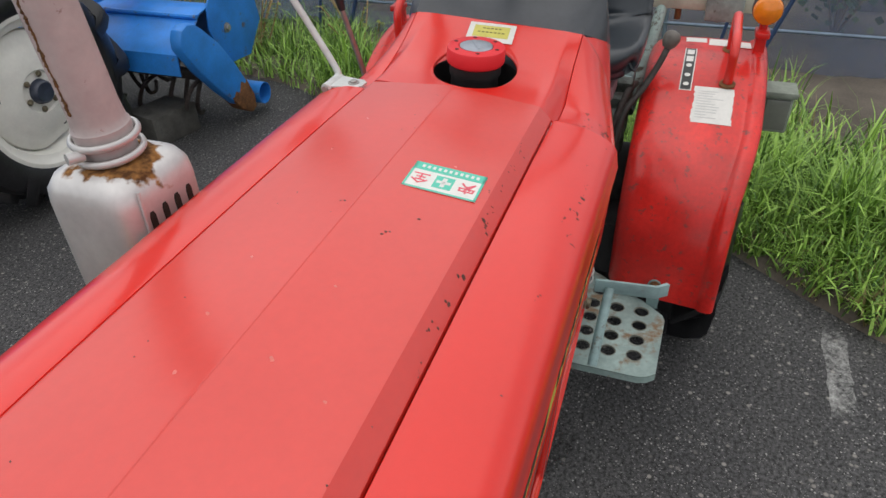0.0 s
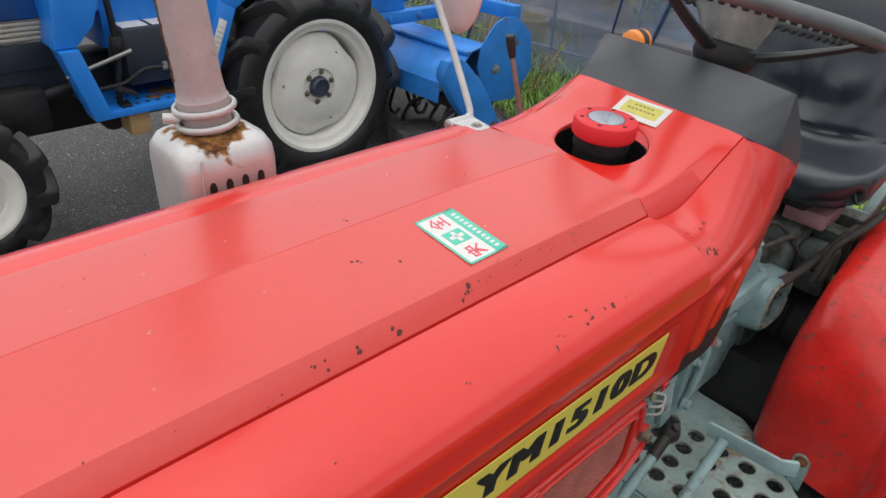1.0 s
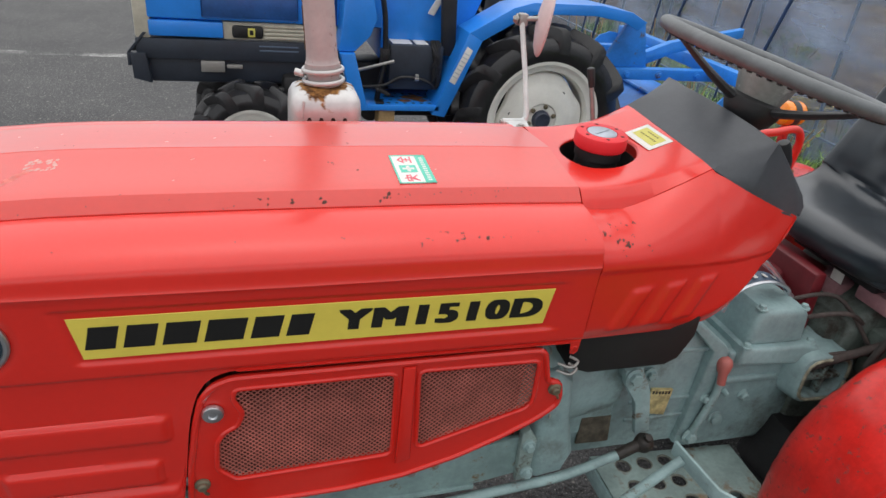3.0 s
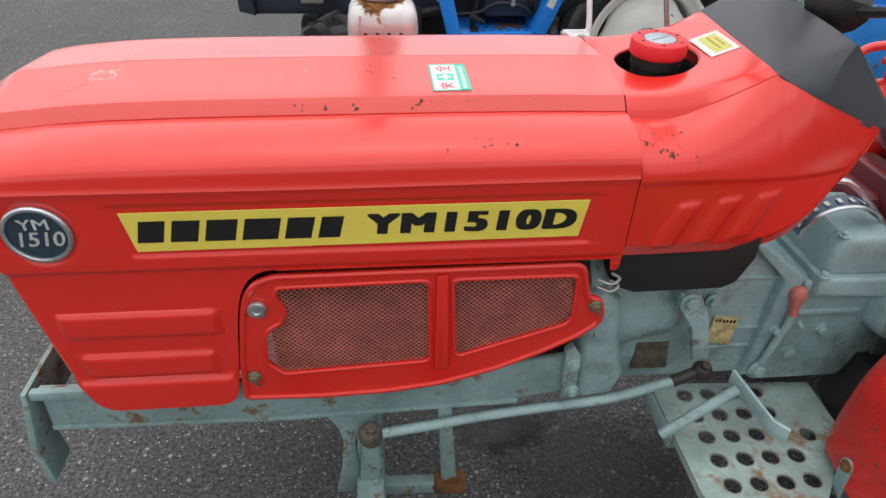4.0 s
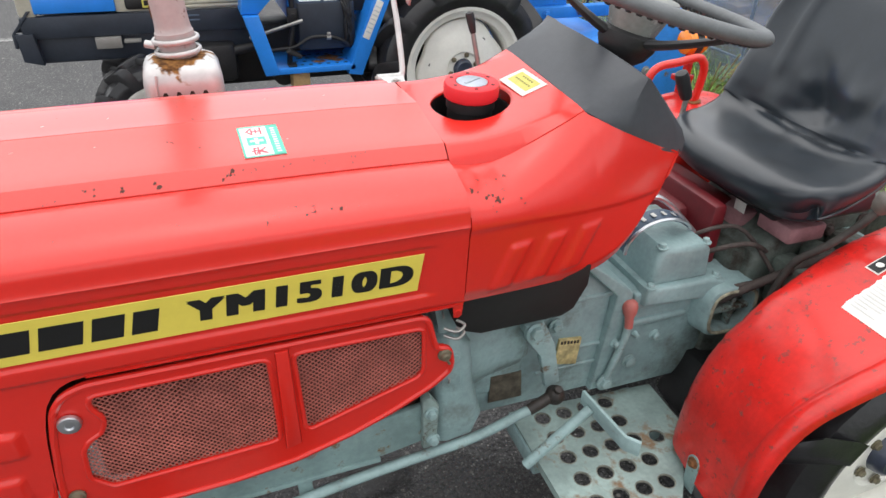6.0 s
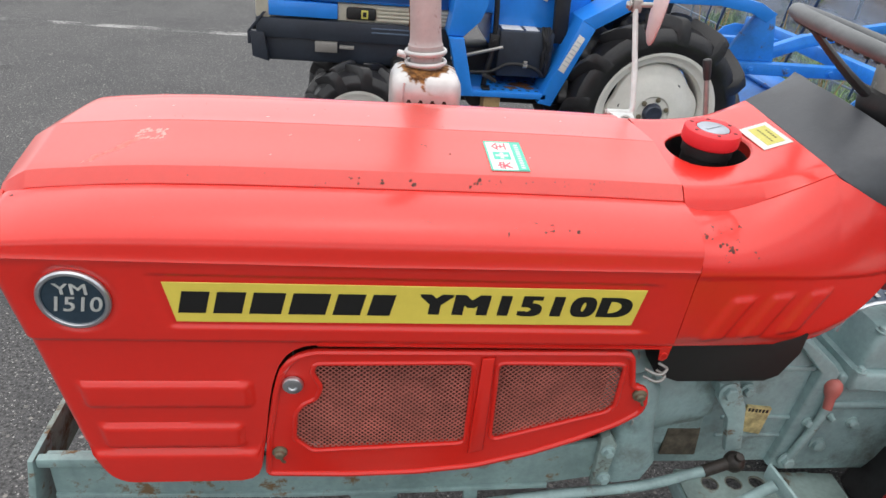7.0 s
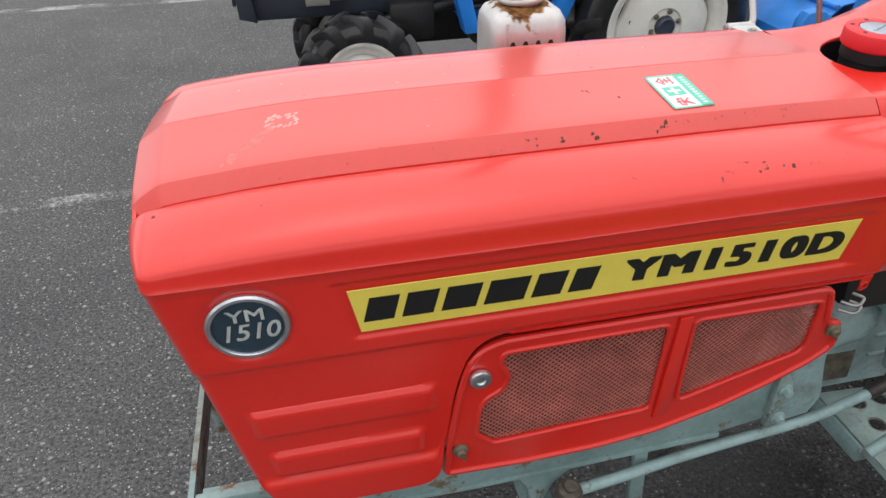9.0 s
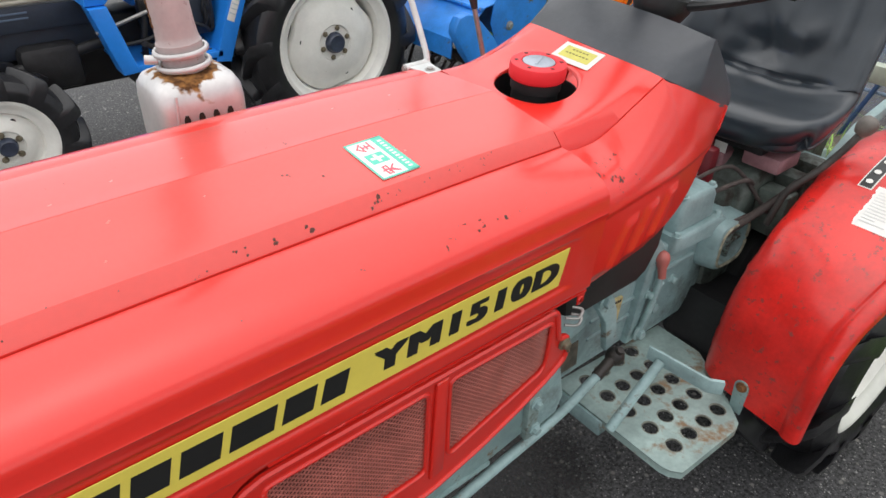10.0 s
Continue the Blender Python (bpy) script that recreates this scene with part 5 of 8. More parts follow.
def build_fender(s):
    """A rear mudguard bent round the wheel: steep in front, flat above, with a flanged outer edge."""
    bm = bmesh.new()
    rows = []
    lift = []
    for i, p in enumerate(GUARD):
        d = (GUARD[min(i + 1, len(GUARD) - 1)] - GUARD[max(i - 1, 0)]).normalized()
        lift.append(Vector((-d.z, 0, d.x)))
    for i, (p, nn) in enumerate(zip(GUARD, lift)):
        out = 0.508 + 0.034 * step_up(p.x, 1.46, 1.72)
        inn = 0.238
        ragged = 0.004 * noise.noise((i * 0.7, s, 3.0))
        skirt = 0.02 + 0.10 * step_up(p.x, 1.55, 1.75)
        row = []
        for d, h in ((inn, -skirt - 0.03), (inn + 0.001, -0.044), (inn + 0.005 + ragged, -0.030), (inn + 0.016 + ragged, -0.016), (inn + 0.033, -0.0055), (inn + 0.055, -0.0008), (inn + 0.075, 0.0005), (0.5 * (inn + out), 0.003), (out - 0.052, 0.0), (out - 0.044, -0.0012), (out - 0.040, 0.0005), (out - 0.036, 0.005), (out - 0.028, 0.0072), (out - 0.012, 0.006), (out - 0.004, 0.001), (out, -0.007), (out + 0.001, -0.020)):
            slope = 0.018 * (0.39 - d) / 0.12 if p.x < 1.56 else 0.018 * (0.39 - d) / 0.12 * (1 - step_up(p.x, 1.56, 1.68))
            q = p + nn * h
            row.append((q.x + slope, YC + s * d, q.z))
        rows.append(row)
    loft(bm, rows, 0.003)
    f = part("fender", bm, RED_WORN, tractor, "scratched red rear mudguard with peeling labels", 40)

    def on(x, d, h=0.0):
        i = min(range(len(GUARD)), key=lambda k: abs(GUARD[k].x - x) + (1 if GUARD[k].z < 0.6 else 0))
        i = min(i, len(GUARD) - 2)
        j = i + 1 if x >= GUARD[i].x else i - 1
        u = (x - GUARD[i].x) / (GUARD[j].x - GUARD[i].x)
        p = GUARD[i].lerp(GUARD[j], u) + lift[i].lerp(lift[j], u) * (h + 0.0022 * (1 - abs(d - 0.40) / 0.14))
        return Vector((p.x, YC + s * d, p.z))
    # grab rail
    sink = Vector((0, 0, -0.030 if s < 0 else 0.0))
    a, b_ = on(1.815, 0.447), on(1.975, 0.447)
    bm = bmesh.new()
    tube(bm, [a, a + Vector((-0.010, 0, 0.06)), a + Vector((-0.010, 0, 0.115)) + sink, a + Vector((0.017, 0, 0.145)) + sink, (a + b_) / 2 + Vector((0, 0, 0.137)) + sink, b_ + Vector((-0.015, 0, 0.128)) + sink, b_ + Vector((0.010, 0, 0.098)) + sink, b_ + Vector((0.008, 0, 0.05)), b_], 0.0115, 12, 5)
    part("grab_rail", bm, RED, f, "red bent grab rail")
    for p in (a, b_):
        bm = bmesh.new()
        lathe(bm, [(0, 0), (0.020, 0), (0.020, 0.004), (0.013, 0.008)], p, (-0.2, 0, 1), 16)
        part("rail_foot", bm, RUST, f, "rusty rail foot")
    # direction lamp on a folded bracket
    p = on(1.985, 0.515)
    bm = bmesh.new()
    prism(bm, [(-0.020, -0.02), (0.016, -0.02), (0.016, 0.050), (0.010, 0.056), (-0.020, 0.056)], "y", -0.014, 0.014, 0.004, m=Matrix.Translation(p))
    box(bm, p + Vector((-0.040, -0.018, 0.045)), p + Vector((0.016, 0.018, 0.062)), 0.004)
    box(bm, p + Vector((-0.010, -0.010, 0.055)), p + Vector((0.010, 0.010, 0.125)) + sink * 1.4, 0.004)
    part("lamp_bracket", bm, RED_WORN, f, "red folded lamp bracket")
    lp = p + Vector((0.0, 0, 0.155)) + sink * 1.4
    bm = bmesh.new()
    for e in (-1, 1):
        lathe(bm, [(0.036, 0.010), (0.0365, 0.020), (0.033, 0.030), (0.020, 0.038), (0, 0.040)], lp, (e, 0, 0), 28)
    part("turn_signal", bm, AMBER, f, "round amber turn signal with two lenses")
    bm = bmesh.new()
    lathe(bm, [(0.0, -0.010), (0.0375, -0.010), (0.0375, 0.010), (0.0, 0.010)], lp, (1, 0, 0), 28)
    part("lamp_ring", bm, BLACK_PLASTIC, f)
    if s < 0:
        def patch(x0, x1, d0, d1, h, wob=0.0, n=10):
            t = bmesh.new()
            rw = []
            for i in range(n + 1):
                x = x0 + (x1 - x0) * i / n
                e0, e1 = (0, 0) if not wob else (random.uniform(-wob, wob), random.uniform(-wob, wob))
                rw.append([on(x, d0 + e0, h), on(x, (d0 + d1) / 2, h), on(x, d1 + e1, h)])
            loft(t, rw, 0.0006)
            return t
        white = part("warning_label", patch(1.703, 1.800, 0.372, 0.468, 0.0014, 0.0025, 16), WHITE_TAG, f, "peeling white instruction label")
        grey = material("grey_print", (0.60, 0.60, 0.58), 0.6)
        for i in range(11):
            x = 1.716 + 0.007 * i
            part("print_line", patch(x, x + 0.0022, 0.380, 0.40 + 0.05 * random.random(), 0.0020, 0, 2), grey, white)
        part("control_label", patch(1.785, 1.965, 0.333, 0.363, 0.0014), WHITE_TAG, f, "long black control label with a white edge")
        part("control_field", patch(1.7875, 1.9625, 0.3355, 0.3605, 0.0022), INK, f, "black field")
        for i, x in enumerate((1.803, 1.834, 1.872, 1.902, 1.936)):
            p0 = on(x, 0.348, 0.0030)
            bm = bmesh.new()
            if i in (3, 4):
                prism(bm, [(-0.011, -0.009), (0.011, -0.009), (0.011, 0.009), (-0.011, 0.009)], "z", 0, 0.0006, m=Matrix.Translation(p0) @ pose(0, 0, 0, 0, -18, 0))
            else:
                lathe(bm, [(0, 0), (0.0072, 0), (0.0072, 0.0006), (0, 0.0006)], p0, (-0.3, 0, 0.95), 16)
            part("label_mark", bm, WHITE_TAG, f, "pale mark")
        for x0, x1, d0, d1 in ((2.02, 2.075, 0.33, 0.385), (2.00, 2.075, 0.392, 0.445), (2.00, 2.06, 0.455, 0.50)):
            part("small_label", patch(x0, x1, d0, d1, 0.0014, 0.001, 4), WHITE_TAG, f, "small white label")
    return f


for side in (-1, 1):
    build_fender(side)
    wheel(tractor, (1.890, YC + side * 0.418, 0.390), 0.392, 0.225, 0.235, side, lugs=11, lug_h=0.052, slant=0.40, hub_r=0.05, dish=0.02, name="rear_wheel", turn=0.42)
    wheel(tractor, (0.56, YC + side * 0.545, 0.225), 0.225, 0.12, 0.13, side, lugs=13, lug_h=0.018, slant=0.3, hub_r=0.03, dish=0.0, nuts=5, name="front_wheel")


def build_chassis():
    """Front frame rails, bumper loop, axle and links in grey-green paint."""
    for s in (-1, 1):
        bm = bmesh.new()
        y0 = YC + s * 0.192
        prism(bm, [(-0.03, 0.440), (0.40, 0.432), (0.86, 0.446), (0.95, 0.462), (0.95, 0.557), (0.86, 0.542), (0.40, 0.527), (-0.03, 0.534)], "y", y0, y0 - s * 0.012, 0.003)
        prism(bm, [(-0.03, 0.430), (0.40, 0.422), (0.86, 0.436), (0.86, 0.446), (0.40, 0.432), (-0.03, 0.440)], "y", y0 + s * 0.004, y0 - s * 0.05, 0.002)
        box(bm, (-0.040, min(y0 + s * 0.017, y0 + s * 0.001), 0.520), (0.12, max(y0 + s * 0.017, y0 + s * 0.001), 0.5395), 0.003)
        rail = part("frame_rail", bm, CHIPPED, tractor, "grey-green front frame rail with chipped paint")
        for x, z in ((0.63, 0.495), (0.73, 0.504), (0.20, 0.492)):
            bm = bmesh.new()
            bolt(bm, (x, y0, z), (0, s, 0), 0.009, 0.008)
            part("frame_bolt", bm, STEEL, rail)
        # front guard plate: upright strap, folded tip
        bm = bmesh.new()
        prism(bm, [(-0.050, 0.541), (-0.041, 0.541), (-0.046, 0.482), (-0.060, 0.402), (-0.052, 0.312), (-0.056, 0.300), (-0.066, 0.304), (-0.074, 0.407), (-0.060, 0.482)], "y", y0 + s * 0.022, y0 - s * 0.055, 0.003)
        part("front_guard", bm, CHIPPED, tractor, "folded grey-green guard plate with rusty edges")
    bm = bmesh.new()
    prism(bm, [(-0.050, 0.541), (-0.041, 0.541), (-0.047, 0.482), (-0.058, 0.420), (-0.069, 0.420), (-0.060, 0.482)], "y", YC - 0.1365, YC + 0.1365, 0.002)
    prism(bm, [(-0.046, YC + 0.1365), (0.03, YC + 0.1365), (-0.046, YC + 0.085)], "z", 0.500, 0.536, 0.001)
    part("front_bar", bm, material("rust_stained_green_bar", (0.26, 0.34, 0.31), 0.6, vary=0.3, scale=9, bump=0.2, spots=(0.14, 0.09, 0.05), spot_scale=12, spot_cut=0.50, spot_soft=0.14), tractor, "flat grey-green front bar with rusty edges")
    bm = bmesh.new()
    box(bm, (0.53, YC - 0.45, 0.185), (0.59, YC + 0.45, 0.235), 0.012)
    axle = part("front_axle", bm, CHIPPED, tractor, "grey-green front axle beam")
    for s in (-1, 1):
        ya = YC + s * 0.190
        bm = bmesh.new()
        prism(bm, [(0.455, 0.468), (0.605, 0.468), (0.578, 0.420), (0.548, 0.385), (0.532, 0.340), (0.538, 0.260), (0.532, 0.185), (0.487, 0.185), (0.500, 0.250), (0.509, 0.342), (0.500, 0.385), (0.480, 0.420)], "y", ya, ya - s * 0.018, 0.004)
        part("pivot_plate", bm, CHIPPED, axle, "grey-green pivot plate with rust stains")
        bm = bmesh.new()
        prism(bm, [(0.548, 0.345), (0.578, 0.345), (0.583, 0.310), (0.578, 0.180), (0.532, 0.180), (0.545, 0.310)], "y", ya - s * 0.004 + s * 0.016, ya + s * 0.001, 0.006)
        part("steering_lever", bm, CHIPPED, axle, "grey-green steering arm")
        bm = bmesh.new()
        prism(bm, [(0.698, 0.475), (0.724, 0.478), (0.745, 0.200), (0.712, 0.200)], "y", ya, ya - s * 0.014, 0.004)
        prism(bm, [(0.580, 0.196), (0.762, 0.188), (0.762, 0.158), (0.580, 0.164)], "y", ya - s * 0.001, ya - s * 0.03, 0.004)
        part("strut", bm, CHIPPED, axle, "grey-green strut")
        bm = bmesh.new()
        prism(bm, [(0.708, 0.214), (0.722, 0.206), (0.735, 0.216), (0.748, 0.207), (0.766, 0.190), (0.766, 0.156), (0.700, 0.158), (0.692, 0.180)], "y", ya + s * 0.002, ya - s * 0.032, 0.004)
        part("rusty_joint", bm, RUST, axle, "rusty welded joint")
    bm = bmesh.new()
    prism(bm, [(0.546, 0.372), (0.582, 0.372), (0.586, 0.300), (0.550, 0.300)], "y", -0.200, -0.176, 0.006)
    part("steering_arm", bm, CHIPPED, tractor, "grey-green steering arm with worn paint")
    bm = bmesh.new()
    lathe(bm, [(0, -0.030), (0.013, -0.029), (0.014, -0.020), (0.022, -0.016), (0.0245, -0.006), (0.0245, 0.006), (0.020, 0.016), (0.012, 0.019), (0.0115, 0.026), (0, 0.027)], (0.566, -0.188, 0.394), (0, -0.2, 1), 22)
    part("link_joint", bm, material("dusty_brown_joint", (0.11, 0.092, 0.075), 0.75, 0.2, vary=0.45, scale=45, bump=0.4, bump_scale=90), tractor, "dusty brown steering arm joint")
    bm = bmesh.new()
    prism(bm, [(0.943, 0.452), (0.970, 0.452), (0.974, 0.555), (0.955, 0.585), (0.940, 0.575)], "y", YC - 0.205, YC - 0.185, 0.004)
    brk = part("rail_bracket", bm, GREY_DIRTY, tractor, "grubby bracket at the end of the frame rail")
    for x, z in ((0.957, 0.545), (0.962, 0.475)):
        bm = bmesh.new()
        bolt(bm, (x, YC - 0.205, z), (0, -1, 0), 0.009, 0.012)
        part("bolt", bm, GREY_GREEN, brk)
    # bent drag link and its ball ends
    bm = bmesh.new()
    tube(bm, [(0.585, -0.187, 0.394), (0.68, -0.181, 0.402), (0.80, -0.172, 0.413), (0.92, -0.164, 0.419), (1.03, -0.155, 0.420), (1.10, -0.150, 0.430), (1.155, -0.146, 0.445), (1.19, -0.144, 0.453)], 0.0105, 12, 6)
    link = part("drag_link", bm, GREY_GREEN, tractor, "bent grey-green drag link")
    bm = bmesh.new()
    rod(bm, (1.185, -0.144, 0.452), (1.24, -0.140, 0.473), 0.0125)
    lathe(bm, [(0, -0.026), (0.014, -0.020), (0.020, -0.009), (0.021, 0.004), (0.015, 0.016), (0.009, 0.019), (0.008, 0.028), (0, 0.029)], (1.246, -0.140, 0.474), (0, -0.4, 0.9), 20)
    part("ball_joint", bm, GREASE, link, "rusty greasy ball joint")


build_chassis()


def build_gearbox():
    """Bell housing, gearbox and clutch case in dirty grey-green paint, with their covers and bolts."""
    yf = YC - 0.098
    bm = bmesh.new()
    lathe(bm, [(0, 0), (0.185, 0), (0.19, 0.012), (0.19, 0.035), (0.165, 0.05), (0.14, 0.13), (0.13, 0.20), (0, 0.20)], (0.985, YC, 0.60), (1, 0, 0), 36)
    prism(bm, [(0.972, 0.69), (1.010, 0.70), (1.046, 0.665), (1.056, 0.570), (1.078, 0.480), (1.060, 0.430), (1.000, 0.420), (0.972, 0.430)], "y", YC - 0.188, YC + 0.188, 0.030, seg=5)
    bell = part("bell_housing", bm, CAST, tractor, "grey-green cast bell housing")
    for x, z in ((1.006, 0.655),):
        bm = bmesh.new()
        bolt(bm, (x, YC - 0.185, z), (0, -1, 0), 0.009, 0.010)
        part("flange_bolt", bm, GREY_GREEN, bell)
    for q in range(0, 360, 40):
        bm = bmesh.new()
        bolt(bm, (0.985 + 0.01, YC - 0.178 * math.cos(radians(q)), 0.60 + 0.178 * math.sin(radians(q))), (1, 0, 0), 0.009, 0.012)
        part("bolt", bm, STEEL, bell)
    bm = bmesh.new()
    prism(bm, [(1.05, 0.385), (1.405, 0.385), (1.405, 0.665), (1.36, 0.715), (1.30, 0.735), (1.05, 0.735)], "y", yf, YC + 0.125, 0.022, seg=3)
    case = part("gearbox", bm, CAST, tractor, "grey-green cast gearbox")
    for x0, x1, z0, z1, out in ((1.085, 1.205, 0.540, 0.578, 0.016), (1.06, 1.20, 0.452, 0.570, 0.006), (1.235, 1.40, 0.648, 0.660, 0.004), (1.235, 1.40, 0.520, 0.530, 0.005), (1.235, 1.40, 0.470, 0.480, 0.005)):
        bm = bmesh.new()
        box(bm, (x0, yf - out, z0), (x1, yf + 0.02, z1), min(0.010, (z1 - z0) * 0.4), seg=3)
        part("cast_rib", bm, CAST, case)
    bm = bmesh.new()
    prism(bm, [(1.126, 0.500), (1.196, 0.499), (1.203, 0.426), (1.124, 0.428)], "y", yf - 0.0085, yf - 0.003, 0.001)
    part("data_plate", bm, material("tarnished_plate", (0.12, 0.10, 0.075), 0.5, 0.3, vary=0.5, scale=40), case, "tarnished metal data plate")
    bm = bmesh.new()
    prism(bm, [(1.282, 0.560), (1.336, 0.553), (1.331, 0.482), (1.276, 0.494)], "y", yf - 0.0065, yf + 0.001, 0.0005)
    tag = part("yellow_tag", bm, material("stained_cream_tag", (0.50, 0.42, 0.20), 0.6, vary=0.4, scale=45), case, "stained cream tag")
    for i in range(6):
        bm = bmesh.new()
        box(bm, (1.285 + i * 0.008, yf - 0.0072, 0.5465 - 0.001 * i), (1.290 + i * 0.008, yf - 0.006, 0.5545 - 0.001 * i))
        part("tag_print", bm, INK, tag, "dark print bar")
    # slanted flange between the cases
    bm = bmesh.new()
    prism(bm, [(1.372, 0.40), (1.425, 0.40), (1.440, 0.655), (1.425, 0.672), (1.330, 0.745), (1.310, 0.742), (1.400, 0.655)], "y", yf - 0.018, YC + 0.147, 0.005, seg=3)
    rear_case = part("clutch_case", bm, CAST, tractor, "grey-green transmission case with bolted flange")
    bm = bmesh.new()
    prism(bm, [(1.42, 0.36), (1.62, 0.36), (1.68, 0.43), (1.70, 0.50), (1.70, 0.625), (1.42, 0.655)], "y", yf - 0.004, YC + 0.135, 0.024, seg=3)
    part("case_body", bm, CAST, rear_case)
    for x0, x1, z0, z1 in ((1.45, 1.60, 0.555, 0.572), (1.45, 1.55, 0.600, 0.645)):
        bm = bmesh.new()
        box(bm, (x0, yf - 0.012, z0), (x1, yf + 0.01, z1), 0.006, seg=3)
        part("cast_rib", bm, CAST, rear_case)
    for x, z, r_ in ((1.428, 0.62, 0.009), (1.415, 0.53, 0.009), (1.405, 0.43, 0.009), (1.530, 0.515, 0.010), (1.475, 0.452, 0.014), (1.475, 0.53, 0.006)):
        bm = bmesh.new()
        lathe(bm, [(0, -0.01), (r_ * 1.35, -0.01), (r_ * 1.3, 0.003), (r_, 0.004), (r_ * 0.95, 0.012), (r_ * 0.6, 0.015), (0, 0.015)], (x, yf - (0.018 if x < 1.44 else 0.004), z), (0, -1, 0), 14)
        part("bolt", bm, GREY_GREEN, rear_case, "paint-covered bolt")
    # lidded cover on top, on its ledge
    bm = bmesh.new()
    prism(bm, [(1.465, 0.620), (1.695, 0.604), (1.692, 0.642), (1.640, 0.660), (1.465, 0.664)], "y", YC - 0.128, YC + 0.10, 0.010, seg=3)
    top = part("top_cover", bm, CAST, rear_case, "bolted grey-green top cover")
    bm = bmesh.new()
    prism(bm, [(1.480, 0.657), (1.632, 0.657), (1.626, 0.727), (1.612, 0.744), (1.502, 0.749), (1.488, 0.734)], "y", YC - 0.112, YC + 0.09, 0.014, seg=3)
    part("cover_box", bm, CAST, top)
    for x, y, z in ((1.502, -0.098, 0.746), (1.614, -0.098, 0.740), (1.476, -0.119, 0.664), (1.652, -0.112, 0.656), (1.680, -0.05, 0.647), (1.614, 0.02, 0.742)):
        bm = bmesh.new()
        bolt(bm, (x, YC + y, z), (0, 0, 1), 0.008, 0.010)
        part("bolt", bm, GREY_GREEN, top)
    # curved band with pale marks behind the cover
    bm = bmesh.new()
    rows = []
    for k in range(13):
        q = radians(185 - 150 * k / 12)
        rows.append([(1.525 + 0.085 * math.cos(q), YC - 0.02, 0.727 + 0.068 * math.sin(q)), (1.525 + 0.085 * math.cos(q), YC - 0.060, 0.727 + 0.062 * math.sin(q))])
    loft(bm, rows, 0.004)
    band = part("label_band", bm, material("slate_blue_band", (0.10, 0.14, 0.20), 0.45, 0.2, vary=0.3, scale=30), top, "slate blue curved band")
    bm = bmesh.new()
    tube(bm, [(1.525 + 0.087 * math.cos(radians(185 - 150 * k / 12)), YC - 0.062, 0.727 + 0.064 * math.sin(radians(185 - 150 * k / 12))) for k in range(13)], 0.004, 6, 1)
    part("band_edge", bm, CHROME, band, "bright metal edge")
    for k in range(7):
        q = radians(168 - 17 * k)
        bm = bmesh.new()
        c_ = Vector((1.525 + 0.0865 * math.cos(q), YC - 0.040, 0.727 + 0.067 * math.sin(q)))
        box(bm, (-0.004, -0.007, 0.0), (0.004, 0.007, 0.0015), m=Matrix.Translation(c_) @ pose(0, 0, 0, 0, 90 - math.degrees(q), 0))
        part("band_mark", bm, WHITE_TAG, band, "pale unreadable mark")
    # squarish cast boss with a round recess and a cross bar
    bm = bmesh.new()
    rows = []
    pc = Vector((1.690, yf - 0.004, 0.578))
    for rad, sq, y in ((0.085, 3.2, 0.05), (0.078, 3.4, 0.0), (0.070, 4.0, -0.040), (0.068, 4.0, -0.047), (0.064, 3.8, -0.050), (0.058, 3.4, -0.050), (0.054, 3.2, -0.048), (0.053, 3.0, -0.040), (0.051, 3.0, -0.012), (0.001, 2.0, -0.010)):
        row = []
        for k in range(37):
            q = 2 * math.pi * k / 36
            c, s_ = math.cos(q), math.sin(q)
            m_ = (abs(c) ** sq + abs(s_) ** sq) ** (-1 / sq)
            row.append(pc + Vector((rad * m_ * c * 1.0, y, rad * m_ * s_ * 0.92)))
        rows.append(row)
    loft(bm, rows)
    port = part("round_port", bm, CAST, tractor, "squarish cast boss with a round recess", 40)
    bm = bmesh.new()
    path = []
    for k in range(36):
        c, s_ = math.cos(2 * math.pi * k / 36), math.sin(2 * math.pi * k / 36)
        m_ = 0.060 * (abs(c) ** 3.6 + abs(s_) ** 3.6) ** (-1 / 3.6)
        path.append(pc + Vector((m_ * c, -0.050, m_ * s_ * 0.92)))
    tube(bm, path, 0.0042, 8, 1, close=True)
    part("port_rim", bm, material("ochre_rust_rim", (0.36, 0.34, 0.25), 0.85, vary=0.6, scale=40, bump=0.5), port, "ochre rusty rim")
    bm = bmesh.new()
    box(bm, pc + Vector((-0.052, -0.042, -0.006)), pc + Vector((0.052, -0.020, 0.006)), 0.003)
    box(bm, pc + Vector((0.004, -0.040, -0.047)), pc + Vector((0.013, -0.018, 0.047)), 0.003)
    part("port_bar", bm, GREY_DIRTY, port)
    # axle case behind
    bm = bmesh.new()
    box(bm, (1.66, YC - 0.12, 0.36), (2.05, YC + 0.12, 0.62), 0.03)
    box(bm, (1.70, YC - 0.10, 0.60), (1.95, YC + 0.10, 0.70), 0.02)
    rod(bm, (1.95, YC - 0.34, 0.445), (1.95, YC + 0.34, 0.445), 0.055)
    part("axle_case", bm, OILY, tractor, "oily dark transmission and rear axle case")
    bm = bmesh.new()
    prism(bm, [(1.72, 0.60), (2.12, 0.60), (2.14, 0.74), (2.08, 0.80), (1.86, 0.79), (1.74, 0.70)], "y", YC - 0.13, YC + 0.15, 0.025, seg=3)
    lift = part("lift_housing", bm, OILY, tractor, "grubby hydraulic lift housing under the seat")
    for x, z in ((1.80, 0.66), (1.92, 0.74), (2.04, 0.66), (2.02, 0.75)):
        bm = bmesh.new()
        bolt(bm, (x, YC - 0.13, z), (0, -1, 0), 0.011, 0.012)
        part("bolt", bm, DARK_RUST, lift)
    bm = bmesh.new()
